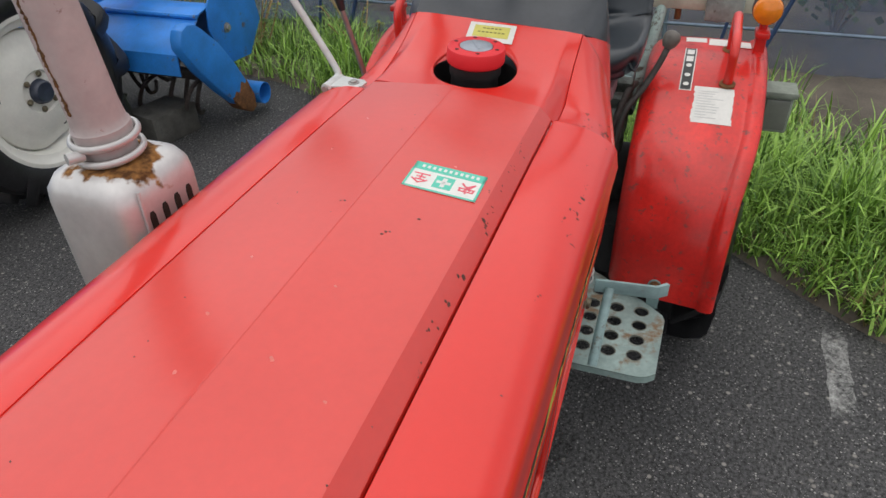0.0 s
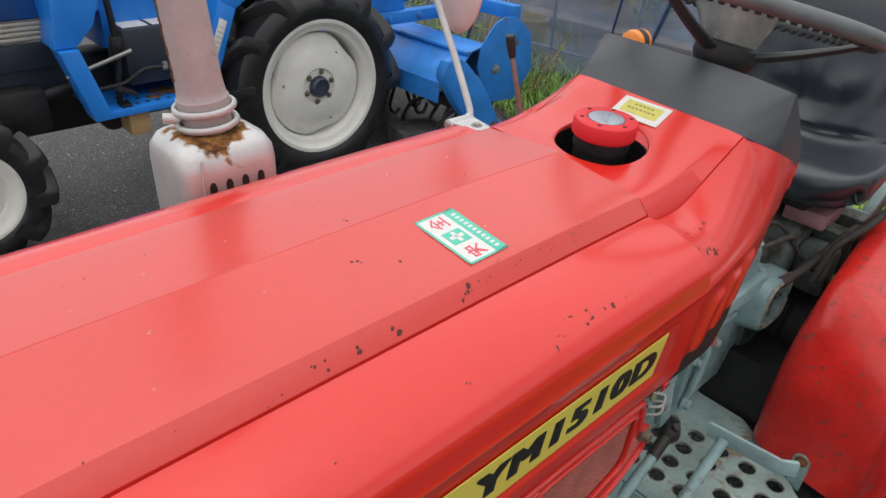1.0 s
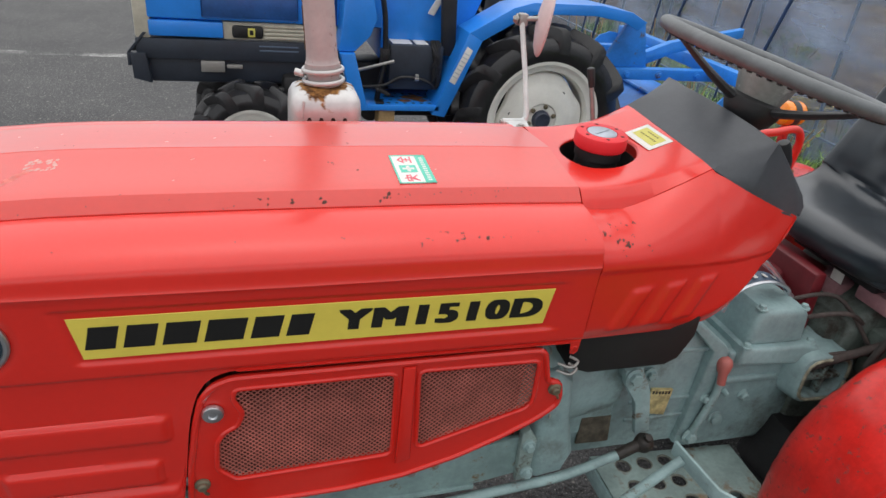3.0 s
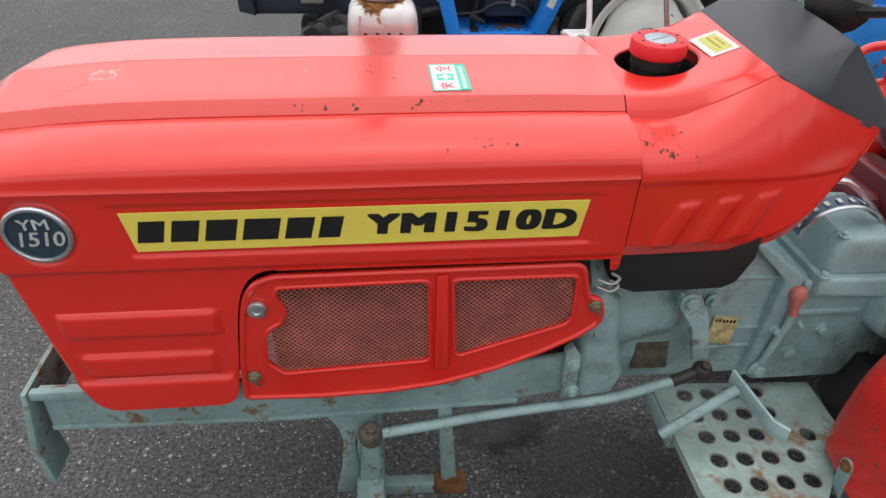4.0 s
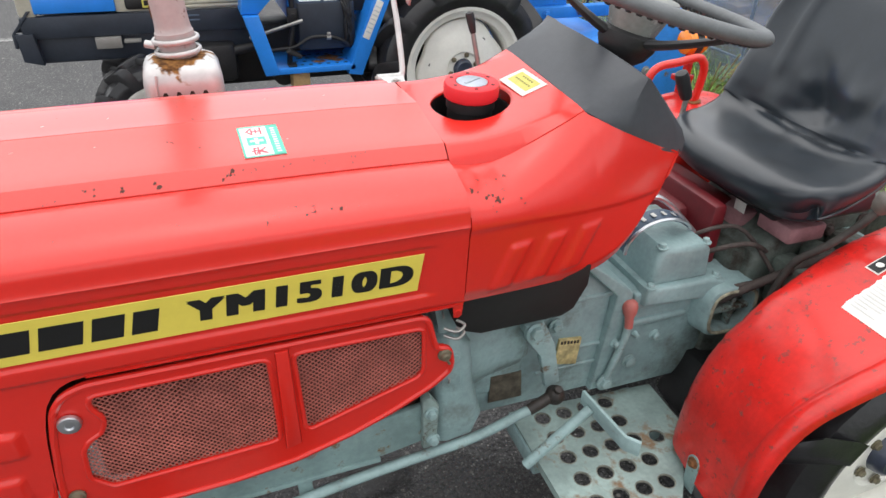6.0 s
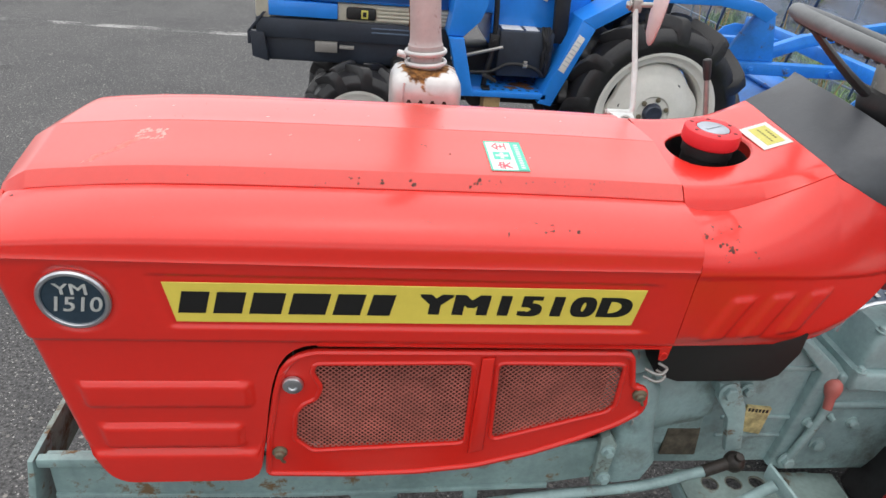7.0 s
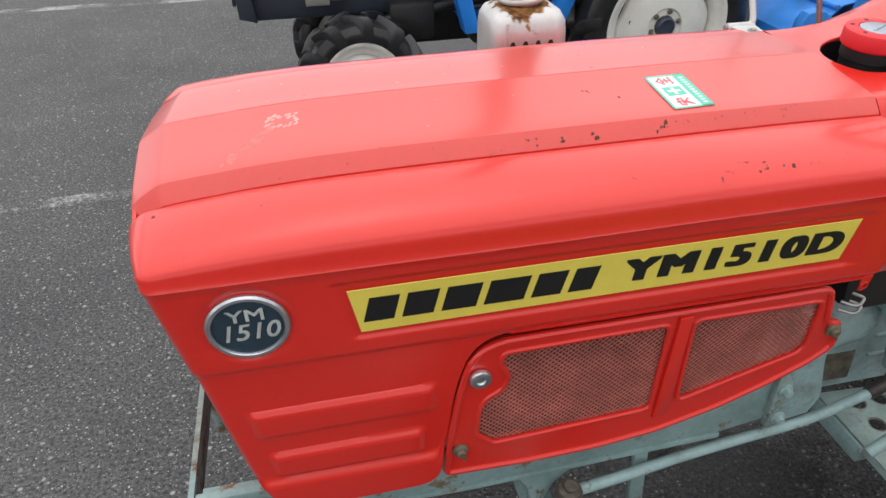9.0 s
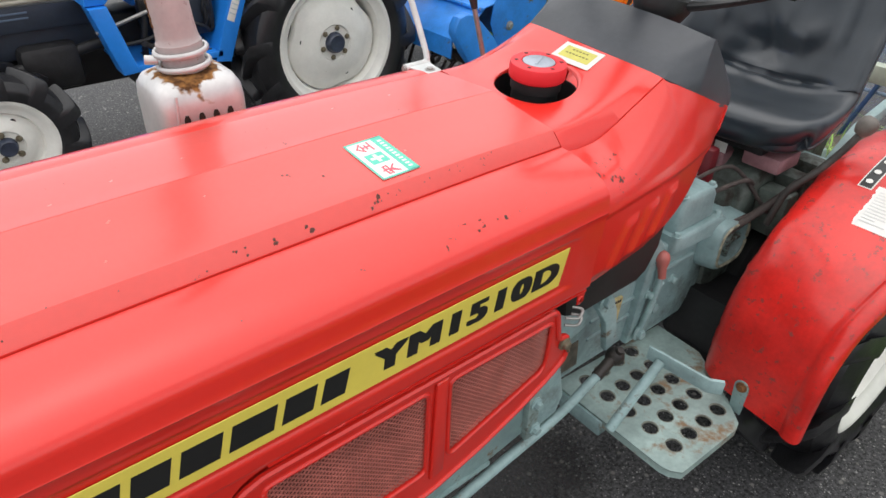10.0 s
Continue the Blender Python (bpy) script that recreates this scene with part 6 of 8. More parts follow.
    rod(bm, (1.98, YC - 0.20, 0.70), (1.98, YC - 0.10, 0.70), 0.036)
    part("lift_shaft", bm, GREY_GREEN, lift, "grey-green lift shaft end")
    bm = bmesh.new()
    prism(bm, [(1.95, 0.68), (1.99, 0.735), (2.10, 0.80), (2.26, 0.83), (2.27, 0.80), (2.12, 0.76), (2.01, 0.67)], "y", YC - 0.205, YC - 0.180, 0.006)
    part("lift_crank", bm, GREY_GREEN, lift, "grey-green lift crank arm")
    bm = bmesh.new()
    tube(bm, [(1.66, YC - 0.13, 0.60), (1.76, YC - 0.18, 0.68), (1.90, YC - 0.20, 0.72), (2.05, YC - 0.21, 0.69)], 0.010, 10, 6)
    part("hydraulic_pipe", bm, DARK_RUST, lift, "grubby hydraulic pipe")
    # added black drums and blocks: they stand in for shade inside the rear wheels
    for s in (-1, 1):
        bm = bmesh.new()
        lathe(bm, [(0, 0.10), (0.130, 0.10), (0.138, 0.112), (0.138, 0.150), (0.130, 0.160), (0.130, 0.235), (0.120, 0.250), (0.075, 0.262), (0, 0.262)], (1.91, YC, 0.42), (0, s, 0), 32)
        part("shade_drum", bm, GLOOM, tractor, "added black drum standing in for the dark beside the axle case")
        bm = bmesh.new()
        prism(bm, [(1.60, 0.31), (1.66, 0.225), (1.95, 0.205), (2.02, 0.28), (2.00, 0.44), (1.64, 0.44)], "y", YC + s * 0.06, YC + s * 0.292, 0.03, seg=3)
        part("shade_case", bm, GLOOM, tractor, "added black block standing in for the dark inside the rear wheel")
    # tank belly under the cowl
    bm = bmesh.new()
    prism(bm, [(1.0, 0.83), (1.26, 0.83), (1.262, 0.77), (1.240, 0.716), (1.215, 0.702), (1.05, 0.700), (1.01, 0.716), (1.0, 0.76)], "y", YC - 0.215, YC + 0.215, 0.012)
    part("tank_belly", bm, material("matt_black_tank", (0.012, 0.012, 0.012), 0.7, vary=0.3), tractor, "matt black tank under the cowl")
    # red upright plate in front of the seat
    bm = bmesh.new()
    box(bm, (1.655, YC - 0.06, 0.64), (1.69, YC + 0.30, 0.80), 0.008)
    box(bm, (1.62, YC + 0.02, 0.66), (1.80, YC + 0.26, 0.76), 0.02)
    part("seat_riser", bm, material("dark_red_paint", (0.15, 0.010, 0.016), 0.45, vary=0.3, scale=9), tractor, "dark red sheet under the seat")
    # clutter: hoses and rods on top of the case
    for i, pts in enumerate((((1.62, YC - 0.08, 0.70), (1.70, YC - 0.13, 0.74), (1.80, YC - 0.12, 0.68), (1.88, YC - 0.16, 0.62)), ((1.60, YC - 0.04, 0.72), (1.70, YC - 0.09, 0.76), (1.78, YC - 0.15, 0.66)), ((1.66, YC - 0.12, 0.62), (1.74, YC - 0.17, 0.66), (1.85, YC - 0.18, 0.60)))):
        bm = bmesh.new()
        tube(bm, pts, 0.0055 - 0.0006 * i, 10, 6)
        part("hose", bm, DARK_RUST, tractor, "thin dark grubby pipe")
    bm = bmesh.new()
    tube(bm, [(1.44, YC - 0.02, 0.80), (1.52, YC - 0.03, 0.83), (1.62, YC - 0.05, 0.74)], 0.006, 8, 6)
    part("bright_wire", bm, CHROME, tractor)
    bm = bmesh.new()
    brown = material("worn_brown_black_lever", (0.055, 0.050, 0.045), 0.6, vary=0.4, scale=30, bump=0.3)
    tube(bm, [(1.735, -0.165, 0.64), (1.752, -0.180, 0.73), (1.780, -0.215, 0.785), (1.806, -0.243, 0.840), (1.822, -0.258, 0.880)], 0.0082, 10, 6)
    lever = part("hand_lever", bm, brown, tractor, "dark bent hand lever with a worn knob")
    bm = bmesh.new()
    lathe(bm, [(0, -0.024), (0.012, -0.023), (0.019, -0.012), (0.022, 0.002), (0.020, 0.012), (0.012, 0.020), (0, 0.022)], (1.829, -0.264, 0.902), (0.25, -0.3, 0.8), 22)
    part("knob", bm, material("worn_grey_brown_knob", (0.13, 0.115, 0.10), 0.5, vary=0.3, scale=30), lever, "worn grey-brown knob")
    bm = bmesh.new()
    tube(bm, [(1.795 - 0.01, 0.30, 0.932 - 0.16), (1.795, 0.30, 0.932)], 0.007, 10, 1)
    far_lever = part("far_lever", bm, STEEL, tractor, "short steel lever with a black grip")
    bm = bmesh.new()
    lathe(bm, [(0, 0), (0.014, 0.002), (0.017, 0.02), (0.018, 0.06), (0.015, 0.075), (0, 0.08)], (1.795, 0.30, 0.932 - 0.01), (-0.035, 0, 0.072), 16)
    part("lever_grip", bm, BLACK_PLASTIC, far_lever, "black ribbed grip")
    bm = bmesh.new()
    for i in range(3):
        box(bm, (1.78 + 0.07 * i, YC - 0.21, 0.58 + 0.03 * i), (1.84 + 0.07 * i, YC - 0.13, 0.70 + 0.02 * i), 0.012)
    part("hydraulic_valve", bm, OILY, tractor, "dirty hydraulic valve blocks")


build_gearbox()


def build_lever():
    bm = bmesh.new()
    p = [(1.434, YC - 0.118, 0.600), (1.430, YC - 0.128, 0.555), (1.412, YC - 0.128, 0.480), (1.402, YC - 0.122, 0.425)]
    tube(bm, p, 0.0085, 10, 6)
    bolt(bm, (1.402, YC - 0.122, 0.425), (0, -1, 0), 0.013, 0.014)
    lever = part("side_lever", bm, GREY_GREEN, tractor, "grey-green side lever with a red knob")
    bm = bmesh.new()
    lathe(bm, [(0, -0.046), (0.009, -0.044), (0.010, -0.020), (0.015, -0.008), (0.0175, 0.004), (0.0155, 0.014), (0.009, 0.020), (0, 0.021)], (1.432, YC - 0.122, 0.622), (0.05, 0.25, 1), 20)
    part("knob", bm, material("faded_red_knob", (0.46, 0.13, 0.11), 0.5), lever, "faded red plastic knob")
    # steering drop arm on the gearbox
    bm = bmesh.new()
    prism(bm, [(1.165, 0.665), (1.205, 0.665), (1.238, 0.60), (1.262, 0.495), (1.228, 0.488), (1.207, 0.575), (1.17, 0.63)], "y", YC - 0.158, YC - 0.140, 0.005)
    rod(bm, (1.187, YC - 0.15, 0.648), (1.19, YC - 0.06, 0.64), 0.02)
    bolt(bm, (1.187, YC - 0.158, 0.648), (0, -1, 0), 0.014, 0.014)
    bolt(bm, (1.265, YC - 0.105, 0.605), (0, -1, 0), 0.011, 0.012)
    part("drop_arm", bm, GREY_GREEN, tractor, "grey-green steering drop arm")
    # spring catch beside the hood
    bm = bmesh.new()
    for i in range(2):
        z = 0.765 - i * 0.015
        tube(bm, [(0.965, -0.205, z), (0.985, -0.216, z - 0.003), (1.0, -0.210, z + 0.004), (0.99, -0.197, z + 0.006)], 0.0026, 8, 5)
    part("spring_catch", bm, STEEL, tractor, "rusty wire spring catch")
    bm = bmesh.new()
    prism(bm, [(0.974, 0.822), (0.994, 0.822), (0.992, 0.794), (0.986, 0.788), (0.978, 0.790)], "y", YC - 0.252, YC - 0.2495, 0.0008)
    lathe(bm, [(0.0036, 0), (0.0066, 0), (0.0060, 0.0018), (0.0036, 0.0018)], (0.984, YC - 0.252, 0.800), (0, -1, 0), 14)
    part("hood_tab", bm, RED, tractor, "small red fixing tab")


build_lever()


def build_footplate():
    """The perforated foot board with its folded edge, and the clutch pedal over it."""
    z = 0.325
    outline = [(1.206, -0.024), (1.204, -0.325), (1.210, -0.345), (1.226, -0.364), (1.420, -0.369), (1.440, -0.362), (1.482, -0.312), (1.574, -0.172), (1.578, -0.044)]
    holes = [(1.2725 + 0.0555 * i, y) for y in (-0.310, -0.248, -0.187, -0.128, -0.066) for i in range(4)] + [(1.494, -0.196)]
    bm = bmesh.new()
    t = bmesh.new()
    vs = [t.verts.new((x, y, z)) for x, y in outline]
    edges = [t.edges.new((vs[i], vs[(i + 1) % len(vs)])) for i in range(len(vs))]
    hr = 0.0178
    for hx, hy in holes:
        hv = [t.verts.new((hx + hr * math.cos(2 * math.pi * i / 18), hy + hr * math.sin(2 * math.pi * i / 18), z)) for i in range(18)]
        edges += [t.edges.new((hv[i], hv[(i + 1) % 18])) for i in range(18)]
    bmesh.ops.triangle_fill(t, use_beauty=True, use_dissolve=False, edges=edges, normal=(0, 0, 1))
    drop = [f for f in t.faces if any((f.calc_center_median() - Vector((hx, hy, z))).length < hr * 0.9 for hx, hy in holes)]
    bmesh.ops.delete(t, geom=drop, context="FACES")
    ret = bmesh.ops.extrude_face_region(t, geom=list(t.faces))
    bmesh.ops.translate(t, vec=(0, 0, -0.004), verts=[v for v in ret["geom"] if isinstance(v, bmesh.types.BMVert)])
    join(bm, t)
    plate = part("foot_board", bm, material("chipped_pale_green_board", (0.33, 0.44, 0.415), 0.55, vary=0.28, scale=9, bump=0.15, bump_scale=60, spots=(0.25, 0.17, 0.10), spot_scale=13, spot_cut=0.525, spot_soft=0.12), tractor, "perforated pale green foot board with rust stains", 30)
    bm = bmesh.new()
    loft(bm, [[(x, y, z - 0.0005), (x, y, z - 0.020)] for x, y in outline[:7]], 0.003)
    part("folded_edge", bm, plate.data.materials[0], plate, "turned-down edge")
    # round-topped tab at the outer rear corner, bolted to the mudguard
    bm = bmesh.new()
    arc = [(-0.330 + 0.0175 * math.cos(radians(a)), 0.388 + 0.0175 * math.sin(radians(a))) for a in range(0, 181, 20)]
    prism(bm, [(-0.318, z - 0.012)] + arc + [(-0.346, z - 0.012)], "x", 1.4745, 1.479, 0.001)
    part("board_tab", bm, CHIPPED, plate, "upright round-topped fixing tab")
    bm = bmesh.new()
    bolt(bm, (1.4745, -0.330, 0.390), (-1, 0, 0), 0.0085, 0.009)
    part("tab_bolt", bm, RUST, plate, "rusty bolt")
    # worn rims round the holes
    rim_ = bmesh.new()
    lathe(rim_, [(hr - 0.0004, -0.0044), (hr - 0.0006, 0.0004), (hr + 0.0010, 0.0007), (hr + 0.0020, 0.0001)], (0, 0, 0), (0, 0, 1), 18)
    me = mesh_of(rim_, "hole_rim", material("brown_stained_rim", (0.24, 0.25, 0.21), 0.8, vary=0.4, scale=50), 50)
    for hx, hy in holes:
        share("hole_rim", me, plate, Matrix.Translation((hx, hy, z)))
    bm = bmesh.new()
    box(bm, (1.20, YC - 0.20, z - 0.05), (1.23, YC - 0.06, z - 0.006), 0.004)
    part("board_bracket", bm, GREY_GREEN, plate)
    bm = bmesh.new()
    box(bm, (1.50, YC - 0.20, z - 0.05), (1.53, YC - 0.06, z - 0.006), 0.004)
    part("board_bracket", bm, GREY_GREEN, plate)
    # pedal
    bm = bmesh.new()
    tube(bm, [(1.145, -0.225, 0.388), (1.21, -0.228, 0.452), (1.272, -0.232, 0.512)], 0.0108, 12, 5)
    pedal = part("clutch_pedal", bm, GREY_GREEN, tractor, "bent grey-green clutch pedal over the foot board")
    bm = bmesh.new()
    prism(bm, [(1.268, -0.200), (1.275, -0.198), (1.288, -0.330), (1.306, -0.352), (1.300, -0.358), (1.281, -0.334)], "z", 0.498, 0.532, 0.002)
    part("pedal_plate", bm, GREY_GREEN, pedal, "worn edge pedal plate")


build_footplate()


def build_exhaust():
    """A boxy slotted silver silencer with a clamp and a faded upright pipe."""
    cx, cy = 0.617, 0.365
    bm = bmesh.new()

    def rounded(w, d, z, r):
        pts = []
        for qx, qy, a0 in ((1, 1, 0), (-1, 1, 90), (-1, -1, 180), (1, -1, 270)):
            for k in range(5):
                a = radians(a0 + 22.5 * k)
                pts.append((cx + qx * (w - r) + r * math.cos(a), cy + qy * (d - r) + r * math.sin(a), z))
        return pts + pts[:1]
    rows = [rounded(0.030, 0.028, 1.094, 0.02), rounded(0.050, 0.045, 1.092, 0.03), rounded(0.064, 0.060, 1.084, 0.03), rounded(0.071, 0.068, 1.070, 0.03), rounded(0.073, 0.070, 1.050, 0.03), rounded(0.073, 0.070, 0.92, 0.03), rounded(0.068, 0.064, 0.90, 0.03), rounded(0.01, 0.01, 0.895, 0.005)]
    loft(bm, rows)
    tube(bm, [(cx - 0.047, cy - 0.071, 1.076), (cx - 0.050, cy - 0.0725, 1.04), (cx - 0.050, cy - 0.0725, 0.92)], 0.0025, 6, 3)
    box_ = part("silencer", bm, rust_round("silver_muffler_with_rust", MUFFLER, (cx, cy - 0.01, 1.098), 0.088), tractor, "silver box silencer with rust at the clamp")
    for i in range(4):
        bm = bmesh.new()
        x = cx - 0.036 + 0.024 * i
        prism(bm, [(x - 0.0050, 0.968), (x + 0.0050, 0.968), (x + 0.0050, 1.036), (x + 0.0025, 1.042), (x - 0.0025, 1.042), (x - 0.0050, 1.036)], "y", cy - 0.0712, cy - 0.066)
        part("slot", bm, SLOT, box_, "dark rusty slot")
    bm = bmesh.new()
    for x, z in ((cx - 0.062, 1.01), (cx - 0.064, 0.96)):
        bolt(bm, (x, cy - 0.0705, z), (0, -1, 0), 0.007, 0.008)
    part("silencer_bolt", bm, STEEL, box_)
    ax = Vector((-0.022, 0.006, 0.30)).normalized()
    base = Vector((cx, cy, 1.09))
    bm = bmesh.new()
    lathe(bm, [(0.0335, 0.0), (0.0335, 0.035), (0.036, 0.036), (0.036, 0.048), (0.034, 0.05), (0.0325, 0.06), (0.0315, 0.075), (0.030, 0.62), (0.026, 0.62), (0.026, 0.3)], base, ax, 28)
    pipe = part("exhaust_pipe", bm, PINK_PIPE, tractor, "faded pinkish upright exhaust pipe with a rust-streaked seam")
    bm = bmesh.new()
    rn = random.Random(5)
    for k in range(90):
        u = k / 89
        p = base + ax * (0.075 + 0.54 * u) + Vector((-0.0315 + 0.002 * u, 0.003 + rn.uniform(-0.0012, 0.0012), 0))
        lathe(bm, [(0, -0.004), (rn.uniform(0.0012, 0.0030), -0.001), (rn.uniform(0.0008, 0.0026), 0.003), (0, 0.006)], p, ax, 6)
    part("pipe_seam", bm, SEAM, pipe, "rusty pipe seam")["kind"] = "stuff"
    for h in (0.012, 0.034):
        bm = bmesh.new()
        lathe(bm, [(0.0405 + 0.004 * math.cos(2 * math.pi * i / 10), h + 0.005 * math.sin(2 * math.pi * i / 10)) for i in range(10)], base, ax, 28, close=True)
        part("clamp_ring", bm, MUFFLER, pipe, "silver clamp ring")
    bm = bmesh.new()
    rod(bm, base + Vector((-0.040, 0.004, 0.022)), base + Vector((-0.058, 0.012, 0.024)), 0.0075)
    part("clamp_bolt", bm, MUFFLER, pipe)


build_exhaust()


def build_mirror():
    """A round mirror on a bent stalk, its folded bracket bolted to the far edge of the cowl."""
    foot, clamp = Vector((1.033, 0.258, 1.050)), Vector((1.039, 0.369, 1.242))
    bm = bmesh.new()
    prism(bm, [(0.984, 0.262), (1.038, 0.262), (1.032, 0.240), (1.026, 0.205), (1.018, 0.198), (1.000, 0.199), (0.992, 0.207), (0.988, 0.240)], "z", 1.0500, 1.0535, 0.0008)
    rod(bm, (0.982, 0.258, 1.049), (1.036, 0.258, 1.049), 0.0085)
    mir = part("mirror_bracket", bm, STALK, tractor, "folded grey mirror bracket bolted to the cowl", 30)
    bm = bmesh.new()
    rod(bm, (0.978, 0.258, 1.049), (0.984, 0.258, 1.049), 0.0055)
    part("hinge_pin", bm, STEEL, mir, "steel hinge pin")
    bm = bmesh.new()
    tube(bm, [foot + Vector((-0.012, 0, 0)), foot + Vector((-0.003, 0.001, 0.003)), foot + Vector((0.003, 0.006, 0.016)), foot.lerp(clamp, 0.45) + Vector((0.004, 0, 0.002)), foot.lerp(clamp, 0.58) + Vector((0.003, 0, 0.002)), clamp, clamp.lerp(foot, -0.06)], 0.0058, 12, 6)
    part("stalk", bm, STALK, mir, "pale grey bent mirror stalk")
    ax = Vector((0.94, -0.31, -0.12)).normalized()
    c = Vector((1.083, 0.352, 1.246))
    bm = bmesh.new()
    lathe(bm, [(0, -0.014), (0.03, -0.0128), (0.058, -0.008), (0.074, -0.001), (0.078, 0.004), (0.076, 0.007), (0.0745, 0.0045)], c, ax, 40)
    part("mirror_shell", bm, MIRROR_BACK, mir, "faded pink round mirror shell")
    bm = bmesh.new()
    lathe(bm, [(0, 0.005), (0.0745, 0.005)], c, ax, 40)
    part("mirror_glass", bm, MIRROR, mir, "mirror glass")
    bm = bmesh.new()
    rod(bm, clamp - Vector((0.018, -0.006, 0)), c - ax * 0.012, 0.0055)
    box(bm, clamp - Vector((0.008, 0.009, 0.013)), clamp + Vector((0.012, 0.009, 0.013)), 0.003)
    bolt(bm, clamp - Vector((0.010, -0.003, 0)), (-1, 0.2, 0), 0.008, 0.007)
    part("mirror_clamp", bm, STEEL, mir, "rusty steel mirror clamp")
    bm = bmesh.new()
    bolt(bm, (1.009, 0.218, 1.0535), (0, 0, 1), 0.0065, 0.004)
    part("bracket_bolt", bm, STEEL, mir)


build_mirror()


def build_far_lever():
    """The gripped lever that stands up beyond the cowl."""
    bm = bmesh.new()
    tube(bm, [(1.285, 0.12, 0.58), (1.275, 0.24, 0.70), (1.262, 0.300, 0.86), (1.240, 0.315, 0.98), (1.217, 0.337, 1.112), (1.214, 0.338, 1.120)], 0.0055, 10, 6)
    lev = part("side_lever", bm, STEEL, tractor, "bare steel lever beyond the cowl")
    bm = bmesh.new()
    lathe(bm, [(0, 0), (0.0065, 0), (0.0075, 0.006), (0.0088, 0.022), (0.0094, 0.038), (0.0085, 0.043), (0.004, 0.045), (0, 0.045)], (1.218, 0.336, 1.108), (-0.010, 0.003, 0.043), 16)
    part("lever_grip", bm, BLACK_PLASTIC, lev, "black rubber lever grip")


build_far_lever()


def build_safety_label():
    """The white and green safety sticker on the hood lid."""
    m = Matrix.Translation((0.717, -0.040, 1.0559)) @ pose(0, 0, 0, 3.6, 0, 1.5)
    m = m @ Matrix.Diagonal((0.92, 0.92, 1, 1))
    a, b = 0.033, 0.051
    bm = bmesh.new()
    prism(bm, [(-a, -b), (a, -b), (a, b), (-a, b)], "z", 0, 0.0007, m=m)
    lab = part("safety_label", bm, WHITE_TAG, tractor, "white and green safety sticker with red characters")
    bm = bmesh.new()
    for lo, hi in (((0.014, -b), (a, b)), ((-a, -b), (-a + 0.0032, b)), ((-a, -b), (a, -b + 0.0032)), ((-a, b - 0.0032), (a, b)), ((-0.022, -0.013), (0.008, 0.013))):
        prism(bm, [(lo[0], lo[1]), (hi[0], lo[1]), (hi[0], hi[1]), (lo[0], hi[1])], "z", 0.0006, 0.0010, m=m)
    part("green_print", bm, GREEN_TAG, lab, "green band and square")
    bm = bmesh.new()
    for lo, hi in (((-0.010, -0.010), (-0.004, 0.010)), ((-0.018, -0.003), (0.004, 0.003))):
        prism(bm, [(lo[0], lo[1]), (hi[0], lo[1]), (hi[0], hi[1]), (lo[0], hi[1])], "z", 0.0010, 0.0013, m=m)
    for i in range(11):
        y = -0.042 + 0.0078 * i
        prism(bm, [(0.020, y), (0.027, y), (0.027, y + 0.004), (0.020, y + 0.004)], "z", 0.0010, 0.0013, m=m)
    part("white_print", bm, WHITE_TAG, lab, "white cross and small print bars")

    def stroke(p, q, w=0.0026):
        p, q = Vector((*p, 0)), Vector((*q, 0))
        d = (q - p).normalized() * w / 2
        nn = Vector((-d.y, d.x, 0))
        prism(bm, [(v.x, v.y) for v in (p - d + nn, q + d + nn, q + d - nn, p - d - nn)], "z", 0.0006, 0.0011, m=m)
    # two characters, their tops towards the nose
    for cy, strokes in ((-0.033, [((0.009, 0.0), (0.006, 0.0)), ((0.005, -0.011), (0.005, 0.011)), ((0.005, -0.011), (0.001, -0.011)), ((0.005, 0.011), (0.001, 0.011)), ((-0.003, -0.012), (-0.003, 0.012)), ((0.003, 0.003), (-0.014, -0.008)), ((0.0, -0.005), (-0.016, 0.010)), ((-0.008, 0.001), (-0.018, -0.010))]),
                        (0.033, [((0.010, 0.0), (0.0, -0.012)), ((0.010, 0.0), (0.0, 0.012)), ((0.0, -0.006), (0.0, 0.006)), ((-0.008, -0.006), (-0.008, 0.006)), ((-0.017, -0.012), (-0.017, 0.012)), ((0.0, 0.0), (-0.017, 0.0))])):
        bm = bmesh.new()
        for p, q in strokes:
            stroke((-p[0] * 0.85 - 0.011, cy + p[1] * 0.85), (-q[0] * 0.85 - 0.011, cy + q[1] * 0.85))
        part("red_character", bm, RED_TAG, lab, "red printed character")


build_safety_label()


def build_tank_label():
    m = Matrix.Translation((1.191, 0.039, 1.0800)) @ pose(0, 0, 0, 0, -18.0, 5)
    bm = bmesh.new()
    prism(bm, [(-0.026, -0.042), (0.026, -0.042), (0.026, 0.042), (-0.026, 0.042)], "z", 0, 0.0008, m=m)
    lab = part("fuel_label", bm, WHITE_TAG, tractor, "white and yellow fuel label")
    bm = bmesh.new()
    prism(bm, [(-0.014, -0.032), (0.018, -0.032), (0.018, 0.032), (-0.014, 0.032)], "z", 0.0008, 0.0012, m=m)
    yel = part("yellow_field", bm, YELLOW_TAG, lab, "yellow field")
    bm = bmesh.new()
    for x, n in ((0.009, 5), (-0.002, 7)):
        for i in range(n):
            y = (i - (n - 1) / 2) * 0.0072
            prism(bm, [(x, y - 0.0024), (x + 0.0032, y - 0.0024), (x + 0.0032, y + 0.0024), (x, y + 0.0024)], "z", 0.0012, 0.0014, m=m)
    part("printed_bars", bm, material("faded_olive_print", (0.20, 0.18, 0.05), 0.6), lab, "faded print bars")


build_tank_label()


